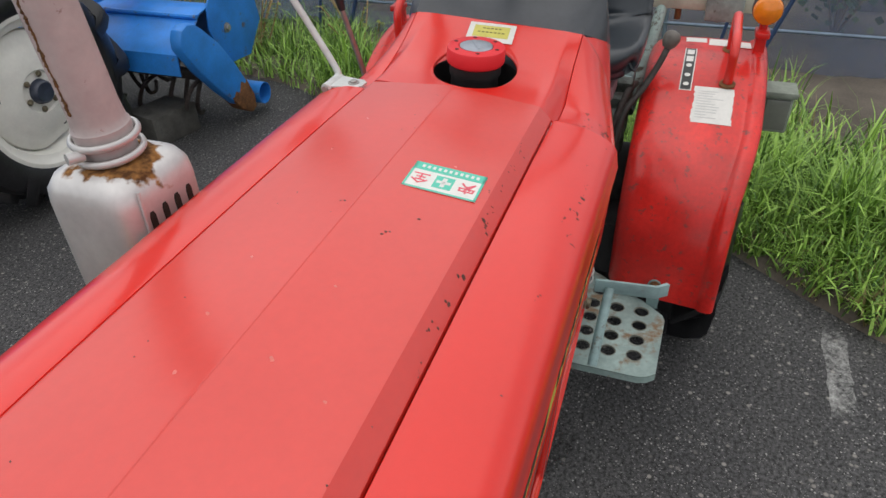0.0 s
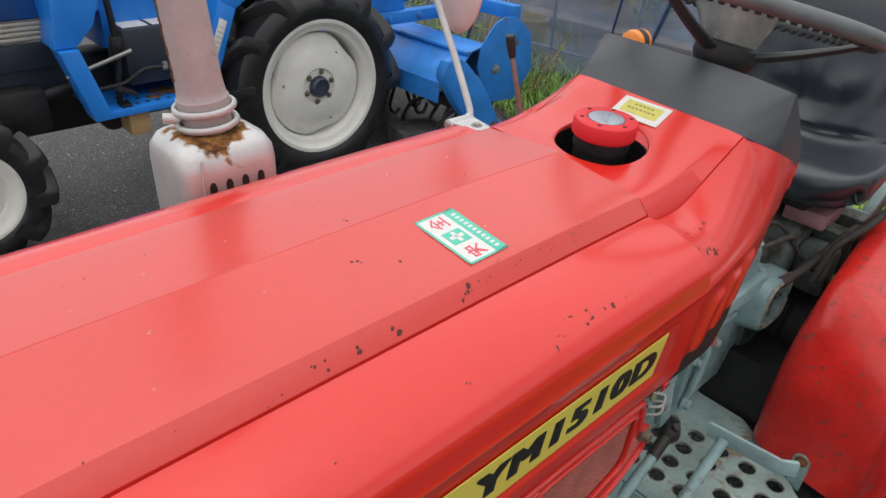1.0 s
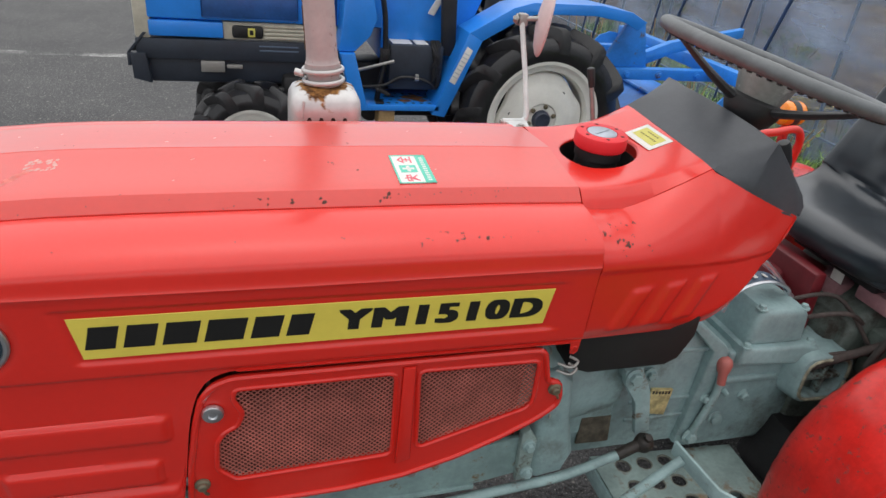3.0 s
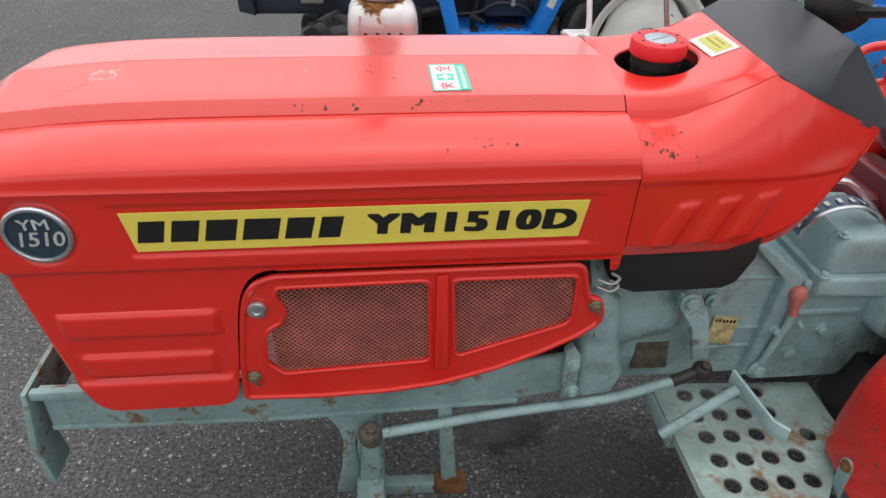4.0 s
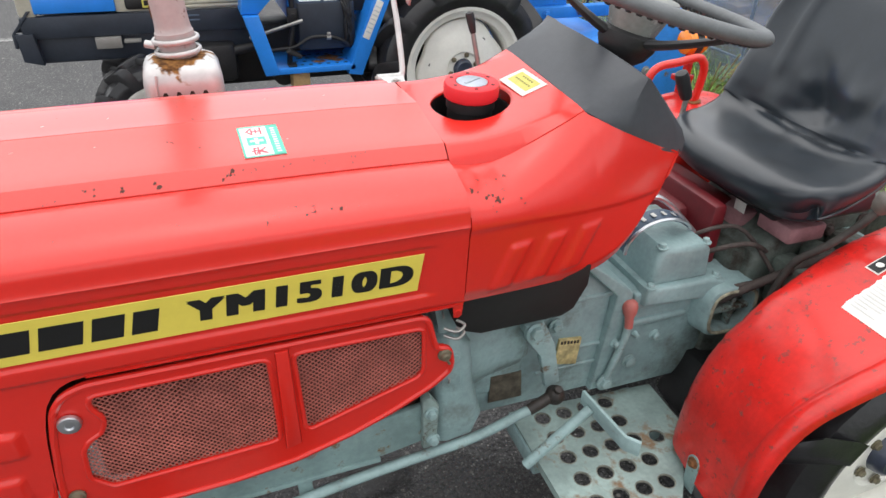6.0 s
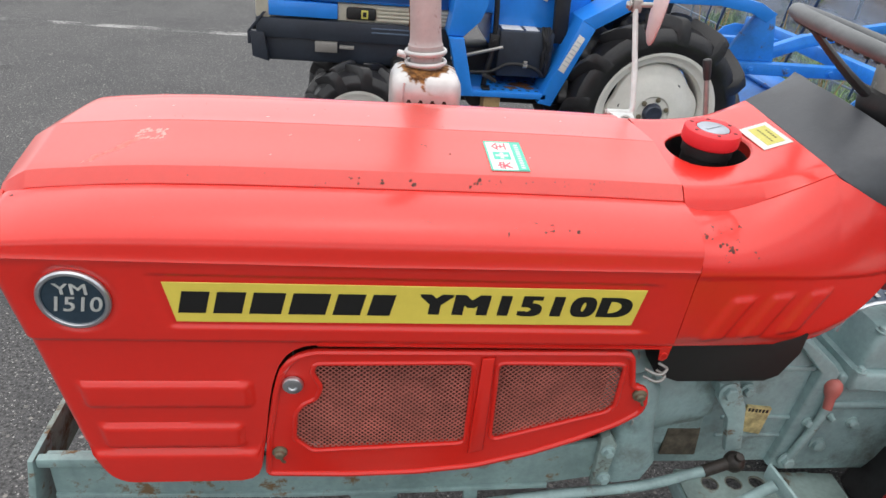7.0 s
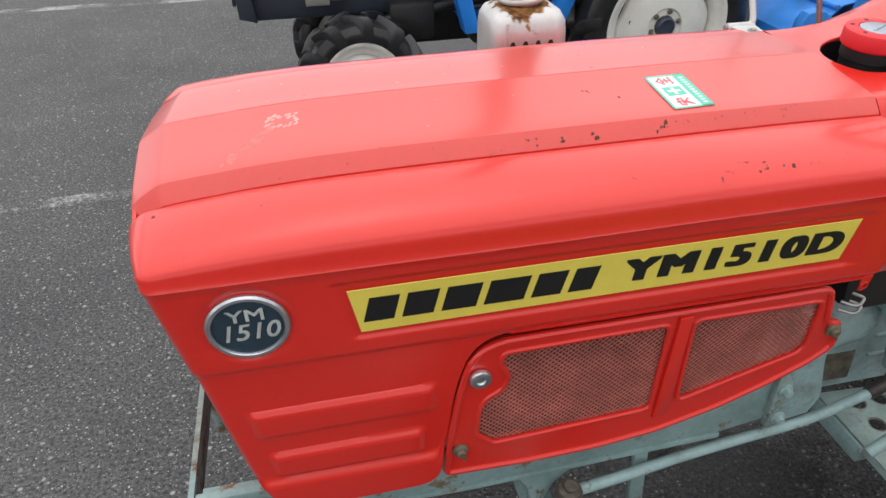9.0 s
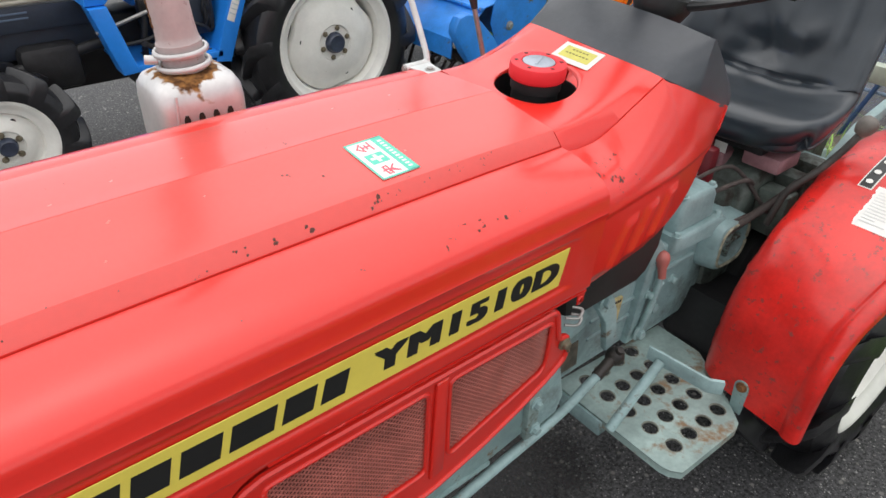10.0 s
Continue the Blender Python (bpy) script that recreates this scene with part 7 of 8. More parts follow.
def build_chips():
    """Paint chips and scuffs that follow the sheet metal."""
    from mathutils.bvhtree import BVHTree
    body = bmesh.new()
    for o in tractor.children:
        if o.name.split(".")[0] in ("hood_lid", "side_panel", "tank_cowl"):
            body.from_mesh(o.data)
    tree = BVHTree.FromBMesh(body)
    rnd = random.Random(21)

    def patch(bm, x, y, size, stretch=1.0, lift=0.0007, down=(0, 0, -1)):
        p, n, _, _ = tree.ray_cast(Vector((x, y, 1.4)), Vector(down))
        if p is None:
            return
        u = n.orthogonal().normalized()
        v = n.cross(u)
        t = bmesh.new()
        k = 9
        rim = []
        for i in range(k):
            q = 2 * math.pi * i / k
            r = size * rnd.uniform(0.45, 1.0)
            rim.append(t.verts.new(p + u * r * stretch * math.cos(q) + v * r * math.sin(q) + n * 0.0001))
        top = t.verts.new(p + n * lift)
        for i in range(k):
            t.faces.new((rim[i], rim[(i + 1) % k], top))
        join(bm, t)
    dark = bmesh.new()
    for x, y, s in ((0.567, -0.117, 0.006), (0.526, -0.116, 0.004), (0.664, -0.114, 0.006), (0.659, -0.119, 0.004), (0.629, 0.046, 0.005), (0.59, -0.023, 0.0035), (0.623, -0.05, 0.003), (0.803, -0.113, 0.003), (0.746, -0.115, 0.003),
                    (0.696, -0.113, 0.004), (0.48, -0.118, 0.003), (0.423, -0.122, 0.002), (0.843, -0.114, 0.0025), (0.759, -0.206, 0.005), (0.770, -0.199, 0.004), (0.796, -0.204, 0.0055), (0.713, -0.208, 0.003), (0.697, -0.214, 0.003),
                    (0.833, -0.206, 0.0025), (0.735, -0.192, 0.0025), (0.808, -0.208, 0.003), (0.582, -0.196, 0.0025), (1.033, -0.201, 0.0055), (1.052, -0.208, 0.0075), (1.044, -0.204, 0.006), (1.012, -0.194, 0.005), (1.004, -0.190, 0.004),
                    (1.092, -0.222, 0.006), (1.03, -0.18, 0.003), (1.05, -0.172, 0.004), (1.075, -0.170, 0.004), (1.02, -0.172, 0.003), (1.09, -0.205, 0.003), (1.062, -0.192, 0.0025), (1.036, -0.215, 0.0025), (0.14, -0.165, 0.003), (0.006, -0.14, 0.004)):
        for _ in range(3):
            patch(dark, x + rnd.uniform(-0.007, 0.007), y + rnd.uniform(-0.004, 0.004), s * rnd.uniform(0.20, 0.66), 1.4)
    for _ in range(34):
        patch(dark, 0.15 + 0.84 * rnd.random(), rnd.choice((-0.115, -0.117, -0.112, -0.205, 0.04, 0.12)) + rnd.uniform(-0.012, 0.012), rnd.uniform(0.0007, 0.0014), 1.3)
    ob = part("rust_speckle", dark, material("dark_rust_chip", (0.11, 0.036, 0.026), 0.85, vary=0.4, scale=200), tractor, "dark rust chips in the red paint")
    ob["kind"] = "stuff"
    pale = bmesh.new()
    for i in range(20):
        u = i / 20 * 4
        side, w = int(u), u - int(u)
        cx, cy = ((w, 0), (1, w), (1 - w, 1), (0, 1 - w))[side]
        patch(pale, 0.150 + 0.036 * cx + rnd.uniform(-0.002, 0.002), -0.024 + 0.024 * cy + rnd.uniform(-0.002, 0.002), rnd.uniform(0.002, 0.0045), 1.6, 0.0003)
    for i in range(8):
        patch(pale, 0.153 + rnd.uniform(0.0, 0.030), -0.022 + rnd.uniform(0.0, 0.02), rnd.uniform(0.0015, 0.0035), 1.6, 0.0003)
    faint = bmesh.new()
    for i in range(26):
        u = i / 25
        patch(faint, 0.156 - 0.060 * u + rnd.uniform(-0.006, 0.006), -0.026 - 0.065 * u + rnd.uniform(-0.003, 0.003), rnd.uniform(0.003, 0.007) * (1 - 0.4 * u), 1.8, 0.0002)
    for _ in range(14):
        patch(faint, rnd.uniform(0.1, 0.9), rnd.uniform(-0.1, 0.15), rnd.uniform(0.0012, 0.003), 1.6, 0.0004)
    ob = part("pale_scuff", pale, material("pale_scuffed_red", (0.71, 0.38, 0.34), 0.5, vary=0.2, scale=90), tractor, "pale scuffs in the red paint")
    ob["kind"] = "stuff"
    ob = part("faint_scuff", faint, material("faintly_scuffed_red", (0.70, 0.16, 0.13), 0.5, vary=0.2, scale=90), tractor, "faint pale specks in the red paint")
    ob["kind"] = "stuff"
    body.free()


build_chips()


def build_rear_gear():
    """Tail lamp and implement bar behind the left mudguard."""
    bm = bmesh.new()
    box(bm, (2.13, -0.630, 0.545), (2.20, -0.548, 0.665), 0.008)
    box(bm, (2.115, -0.636, 0.660), (2.21, -0.542, 0.678), 0.004)
    lamp = part("tail_lamp", bm, material("grey_green_lamp", (0.24, 0.27, 0.22), 0.5, vary=0.3, scale=20), tractor, "grubby grey-green tail lamp box")
    bm = bmesh.new()
    box(bm, (2.122, -0.622, 0.557), (2.131, -0.556, 0.652), 0.004)
    part("lens", bm, material("dull_lens", (0.16, 0.17, 0.14), 0.25, coat=0.6), lamp, "dull lens")
    bm = bmesh.new()
    box(bm, (2.15, -0.552, 0.56), (2.17, -0.44, 0.66), 0.006)
    part("lamp_arm", bm, GREY_DIRTY, lamp, "grubby lamp arm")
    bm = bmesh.new()
    box(bm, (2.33, -0.50, 0.835), (2.37, 0.55, 0.885), 0.004)
    bar = part("implement_bar", bm, material("pale_green_bar", (0.42, 0.47, 0.38), 0.5, vary=0.2, scale=14, spots=(0.30, 0.14, 0.05), spot_scale=20, spot_cut=0.66), tractor, "pale green implement bar with rusty bolts")
    for y in (-0.43, -0.38, -0.26):
        bm = bmesh.new()
        rod(bm, (2.35, y, 0.80), (2.35, y, 0.915), 0.010)
        bolt(bm, (2.35, y, 0.885), (0, 0, 1), 0.014, 0.014)
        part("bar_bolt", bm, RUST, bar, "rusty bolt")
    bm = bmesh.new()
    box(bm, (2.31, -0.45, 0.81), (2.335, -0.34, 0.90), 0.004)
    part("bar_clamp", bm, GREY_DIRTY, bar)
    bm = bmesh.new()
    box(bm, (2.05, -0.02, 0.50), (2.40, 0.08, 0.60), 0.02)
    part("drawbar", bm, GREY_DIRTY, bar, "grubby drawbar")
    for s in (-1, 1):
        bm = bmesh.new()
        tube(bm, [(2.0, YC + s * 0.20, 0.62), (2.2, YC + s * 0.22, 0.72), (2.35, YC + s * 0.24, 0.84)], 0.018, 10, 4)
        part("lift_arm", bm, GREY_DIRTY, tractor, "grubby lift arm")


build_rear_gear()

# ---- the blue tractor ----
BC = 2.56
blue = thing("blue_tractor", (1.2, BC, 0), "blue compact tractor with cream wheels, parked beside the red one", "tractor")


def build_blue():
    s = -1
    for side in (-1, 1):
        wheel(blue, (1.915, BC + side * 0.385, 0.470), 0.470, 0.235, 0.295, side, lugs=12, lug_h=0.046, slant=0.34, hub_r=0.045, dish=0.045 if side < 0 else 0.045, name="rear_wheel", turn=0.3)
        wheel(blue, (0.475, BC + side * 0.335, 0.300), 0.300, 0.165, 0.175, side, lugs=11, lug_h=0.032, slant=0.34, hub_r=0.034, dish=0.03, nuts=5, name="front_wheel", turn=0.5)
    y = BC - 0.25
    # hood
    bm = bmesh.new()
    box(bm, (0.04, y, 0.775), (0.36, BC + 0.25, 0.845), 0.006)
    prism(bm, [(0.03, 0.85), (1.10, 0.85), (1.12, 1.10), (1.00, 1.16), (0.10, 1.10), (0.03, 1.02)], "y", y, BC + 0.25, 0.02)
    hood = part("hood", bm, BLUE, blue, "blue hood with dark side windows")
    bm = bmesh.new()
    box(bm, (0.27, y - 0.004, 0.865), (0.70, y + 0.003, 0.99), 0.012)
    box(bm, (0.72, y - 0.006, 0.853), (0.88, y + 0.003, 1.05), 0.006)
    part("hood_window", bm, material("dark_blue_panel", (0.018, 0.085, 0.28), 0.35, vary=0.3, scale=6, coat=0.3, spots=(0.07, 0.05, 0.05), spot_scale=12, spot_cut=0.66), hood, "dark blue side window panel")
    bm = bmesh.new()
    box(bm, (-0.02, y + 0.002, 0.76), (0.05, BC + 0.25, 1.04), 0.015)
    part("front_grille", bm, CREAM, hood, "cream front grille")
    bm = bmesh.new()
    box(bm, (0.36, y + 0.014, 0.770), (0.90, y + 0.05, 0.848), 0.003)
    vent = part("vent_panel", bm, CREAM, hood, "dirty cream vent strip")
    for i in range(4):
        bm = bmesh.new()
        box(bm, (0.545, y + 0.002, 0.778 + i * 0.0175), (0.885, y + 0.018, 0.790 + i * 0.0175), 0.003)
        part("slat", bm, CREAM, hood)
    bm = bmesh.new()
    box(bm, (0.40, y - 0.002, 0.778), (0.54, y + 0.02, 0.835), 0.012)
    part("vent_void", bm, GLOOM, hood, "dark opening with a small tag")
    bm = bmesh.new()
    box(bm, (0.470, y - 0.006, 0.786), (0.503, y - 0.001, 0.826), 0.003)
    part("yellow_tag", bm, YELLOW_TAG, hood, "small yellow warning tag")
    bm = bmesh.new()
    box(bm, (0.478, y - 0.0075, 0.796), (0.495, y - 0.0055, 0.818), 0.002)
    part("tag_mark", bm, INK, hood)
    # frame
    bm = bmesh.new()
    box(bm, (-0.02, y - 0.005, 0.675), (0.95, y + 0.03, 0.765), 0.004)
    box(bm, (-0.02, BC + 0.215, 0.675), (0.95, BC + 0.255, 0.765), 0.004)
    box(bm, (0.0, y + 0.02, 0.56), (0.95, BC + 0.2, 0.70), 0.02)
    prism(bm, [(-0.045, 0.70), (0.02, 0.70), (0.035, 0.565), (-0.04, 0.585)], "y", y - 0.02, y + 0.03, 0.004)
    box(bm, (-0.06, y - 0.01, 0.64), (-0.045, BC + 0.25, 0.70), 0.003)
    prism(bm, [(-0.06, 0.70), (-0.045, 0.70), (0.03, 0.79), (0.015, 0.79)], "y", y - 0.01, y + 0.01, 0.002)
    frame_ = part("frame_rail", bm, NAVY, blue, "dark navy front frame")
    bm = bmesh.new()
    for z in (0.722, 0.742):
        box(bm, (0.52, y - 0.0075, z), (0.70, y - 0.004, z + 0.007), 0.001)
    part("rail_stripe", bm, material("grey_blue_stripe", (0.10, 0.14, 0.20), 0.5), frame_, "grey stripes")
    bm = bmesh.new()
    box(bm, (0.255, y - 0.03, 0.625), (0.36, y, 0.672), 0.003)
    box(bm, (0.37, y - 0.03, 0.645), (0.44, y, 0.658), 0.002)
    part("plate", bm, material("dull_plate", (0.30, 0.29, 0.27), 0.5, 0.3), frame_, "dull metal plates")
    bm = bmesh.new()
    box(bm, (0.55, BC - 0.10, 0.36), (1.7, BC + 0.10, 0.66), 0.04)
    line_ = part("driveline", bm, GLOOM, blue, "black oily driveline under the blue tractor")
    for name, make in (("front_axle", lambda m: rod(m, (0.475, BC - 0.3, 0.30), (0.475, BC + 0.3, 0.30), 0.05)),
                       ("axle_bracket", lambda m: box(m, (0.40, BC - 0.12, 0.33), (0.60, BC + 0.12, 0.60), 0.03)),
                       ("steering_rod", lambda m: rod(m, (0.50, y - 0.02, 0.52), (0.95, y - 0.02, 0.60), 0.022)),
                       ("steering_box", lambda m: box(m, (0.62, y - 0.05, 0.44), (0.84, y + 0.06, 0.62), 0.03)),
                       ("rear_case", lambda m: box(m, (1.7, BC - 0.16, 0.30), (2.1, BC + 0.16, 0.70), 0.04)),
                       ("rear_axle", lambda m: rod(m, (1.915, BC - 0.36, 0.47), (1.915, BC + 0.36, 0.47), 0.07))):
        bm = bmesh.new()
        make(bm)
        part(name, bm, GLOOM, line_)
    # step board with its two uprights, and the mudguard
    bm = bmesh.new()
    yo = BC - 0.42
    board = [(0.965, yo), (1.375, yo), (1.375, BC - 0.12), (0.965, BC - 0.12)]
    prism(bm, board, "z", 0.512, 0.520, 0.002)
    box(bm, (0.965, yo - 0.006, 0.496), (1.375, yo, 0.524), 0.003)
    step = part("step_board", bm, BLUE, blue, "blue step board with a rust patch")
    bm = bmesh.new()
    prism(bm, [(0.876, 0.765), (0.946, 0.765), (1.008, 0.530), (1.014, 0.496), (0.950, 0.494)], "y", yo - 0.010, yo + 0.10, 0.006)
    part("front_upright", bm, BLUE, step, "blue front upright")
    bm = bmesh.new()
    prism(bm, [(0.872, 0.768), (0.948, 0.768), (1.02, 0.84), (1.05, 0.92), (1.02, 1.05), (0.90, 1.05), (0.885, 0.85)], "y", BC - 0.40, BC - 0.23, 0.006)
    part("hood_post", bm, BLUE, blue, "blue post behind the hood")
    outer = [(1.338, 0.478), (1.492, 0.882), (1.700, 1.006), (1.800, 1.036), (2.16, 1.042), (2.34, 1.016), (2.43, 0.972)]
    inner = [(1.405, 0.466), (1.562, 0.846), (1.755, 0.962), (1.830, 0.984), (2.14, 0.990), (2.30, 0.968), (2.385, 0.930)]
    for side in (-1, 1):
        ya = BC + side * 0.426
        for name, a, b_ in (("rear_upright", 0, 2), ("mudguard", 1, 7)):
            bm = bmesh.new()
            prism(bm, outer[a:b_] + inner[a:b_][::-1], "y", ya, ya - side * 0.010, 0.003)
            rows = [[(x, ya - side * 0.004, z), (x + 0.004, BC + side * 0.20, z - 0.004)] for x, z in outer[a:b_]]
            loft(bm, rows, 0.005)
            up = part(name, bm, BLUE, blue, "blue rear upright with a pale label" if a == 0 else "blue angled rear mudguard", 25)
            if side < 0 and a == 0:
                bm = bmesh.new()
                prism(bm, [(1.412, 0.648), (1.442, 0.632), (1.518, 0.800), (1.488, 0.818)], "y", ya - 0.0016, ya + 0.001, 0.0004)
                lab = part("pale_label", bm, WHITE_TAG, up, "pale notice label")
                bm = bmesh.new()
                for k in range(7):
                    u = 0.16 + k * 0.11
                    px_, pz = 1.427 + 0.076 * u - 0.012, 0.640 + 0.169 * u + 0.006
                    prism(bm, [(px_, pz), (px_ + 0.024, pz - 0.0125), (px_ + 0.026, pz - 0.008), (px_ + 0.002, pz + 0.0045)], "y", ya - 0.0022, ya - 0.0012)
                part("print_line", bm, material("faint_grey_print", (0.50, 0.56, 0.60), 0.6), lab, "faint grey lines of print")["kind"] = "stuff"
    bm = bmesh.new()
    rr_ = random.Random(4)
    for cx, cy, rad in ((1.270, yo + 0.155, 0.055), (1.215, yo + 0.09, 0.030), (1.305, yo + 0.10, 0.028), (1.150, yo + 0.20, 0.020)):
        vs = [bm.verts.new((cx + rad * 1.4 * rr_.uniform(0.6, 1) * math.cos(q * 0.449), cy + rad * rr_.uniform(0.5, 1) * math.sin(q * 0.449), 0.5206)) for q in range(14)]
        bm.faces.new(vs)
    part("rust_patch", bm, RUST, step, "flat rusty wear")
    bm = bmesh.new()
    for i in range(7):
        for j in range(4):
            lathe(bm, [(0, 0.0004), (0.010, 0.0004), (0.0105, 0.0)], (1.085 + i * 0.042 + (0.021 if j % 2 else 0), yo + 0.05 + j * 0.055, 0.5203), (0, 0, 1), 12)
    part("step_stud", bm, NAVY, step, "dark round perforations")["kind"] = "stuff"
    bm = bmesh.new()
    box(bm, (1.075, yo + 0.015, 0.405), (1.155, yo + 0.20, 0.512), 0.004)
    part("wood_block", bm, WOOD, step, "short pale wooden block under the step")
    bm = bmesh.new()
    rod(bm, (1.05, yo + 0.12, 0.46), (1.05, yo + 0.24, 0.46), 0.055)
    part("step_buffer", bm, GLOOM, step, "black rubber buffer under the step")
    # battery box and cables
    bm = bmesh.new()
    box(bm, (1.13, BC - 0.33, 0.575), (1.40, BC - 0.12, 0.795), 0.012)
    batt = part("battery_box", bm, NAVY, blue, "dark battery box with white labels")
    for x0, x1 in ((1.145, 1.245), (1.262, 1.325)):
        bm = bmesh.new()
        box(bm, (x0, BC - 0.31, 0.7952), (x1, BC - 0.21, 0.7968))
        part("white_label", bm, WHITE_TAG, batt, "white label")
    bm = bmesh.new()
    for k in range(12):
        tube(bm, [(1.335 + 0.012 * (k % 5), BC - 0.32, 0.80 + 0.01 * (k % 3)), (1.350 + 0.010 * (k % 4), BC - 0.345, 0.76 - 0.012 * k), (1.372 - 0.006 * (k % 5), BC - 0.335, 0.70 - 0.01 * k), (1.385, BC - 0.33, 0.60)], 0.006, 6, 4)
    part("wiring", bm, GLOOM, blue, "bundle of black wiring")["kind"] = "stuff"
    bm = bmesh.new()
    tube(bm, [(0.99, BC - 0.350, 0.592), (1.10, BC - 0.350, 0.600), (1.18, BC - 0.352, 0.640), (1.27, BC - 0.352, 0.638), (1.33, BC - 0.350, 0.618), (1.36, BC - 0.345, 0.590)], 0.009, 10, 6)
    hose = part("hose", bm, GLOOM, blue, "black rubber hose along the step")
    bm = bmesh.new()
    rod(bm, (1.255, BC - 0.352, 0.6385), (1.275, BC - 0.352, 0.6380), 0.0125)
    box(bm, (1.256, BC - 0.366, 0.645), (1.274, BC - 0.350, 0.662), 0.003)
    part("hose_clamp", bm, STEEL, hose, "bright steel hose clamp")
    bm = bmesh.new()
    tube(bm, [(1.075, BC - 0.33, 0.520), (1.085, BC - 0.33, 0.60), (1.105, BC - 0.33, 0.72), (1.100, BC - 0.33, 0.90), (1.085, BC - 0.33, 1.0)], 0.013, 10, 5)
    box(bm, (1.082, BC - 0.350, 0.70), (1.126, BC - 0.31, 0.775), 0.006)
    bolt(bm, (1.104, BC - 0.351, 0.745), (0, -1, 0), 0.012, 0.012)
    lk = part("pedal_lever", bm, GLOOM, blue, "dark pedal lever behind the step")
    bm = bmesh.new()
    tube(bm, [(0.90, BC - 0.36, 0.655), (1.146, BC - 0.36, 0.722)], 0.008, 8, 1)
    part("link_rod", bm, STEEL, lk, "grey link rod")
    bm = bmesh.new()
    prism(bm, [(1.055, 0.590), (1.075, 0.600), (1.125, 0.572), (1.120, 0.560)], "y", BC - 0.41, BC - 0.35, 0.003)
    box(bm, (1.060, BC - 0.40, 0.520), (1.100, BC - 0.35, 0.532), 0.003)
    part("pedal", bm, GLOOM, lk, "black foot pedal")
    # upper body, partly in view behind the pipe
    bm = bmesh.new()
    prism(bm, [(1.10, 0.70), (1.50, 0.70), (1.62, 1.02), (1.72, 1.12), (1.10, 1.12)], "y", BC - 0.21, BC + 0.21, 0.02)
    part("dash_body", bm, BLUE, blue, "blue body under the seat")
    bm = bmesh.new()
    prism(bm, [(1.33, 0.93), (1.36, 0.92), (1.44, 1.06), (1.41, 1.07)], "y", BC - 0.23, BC - 0.215, 0.002)
    part("white_stripe", bm, WHITE_TAG, blue, "white stripe with yellow edge")
    bm = bmesh.new()
    prism(bm, [(1.40, 0.74), (1.47, 0.74), (1.45, 1.12), (1.37, 1.12)], "y", BC - 0.30, BC - 0.26, 0.01)
    part("lever_cover", bm, GLOOM, blue, "dark lever cover")
    bm = bmesh.new()
    prism(bm, [(1.72, 0.72), (2.0, 0.72), (2.05, 1.0), (1.75, 1.05)], "y", BC - 0.16, BC + 0.16, 0.03)
    part("seat", bm, VINYL, blue, "black seat")


build_blue()


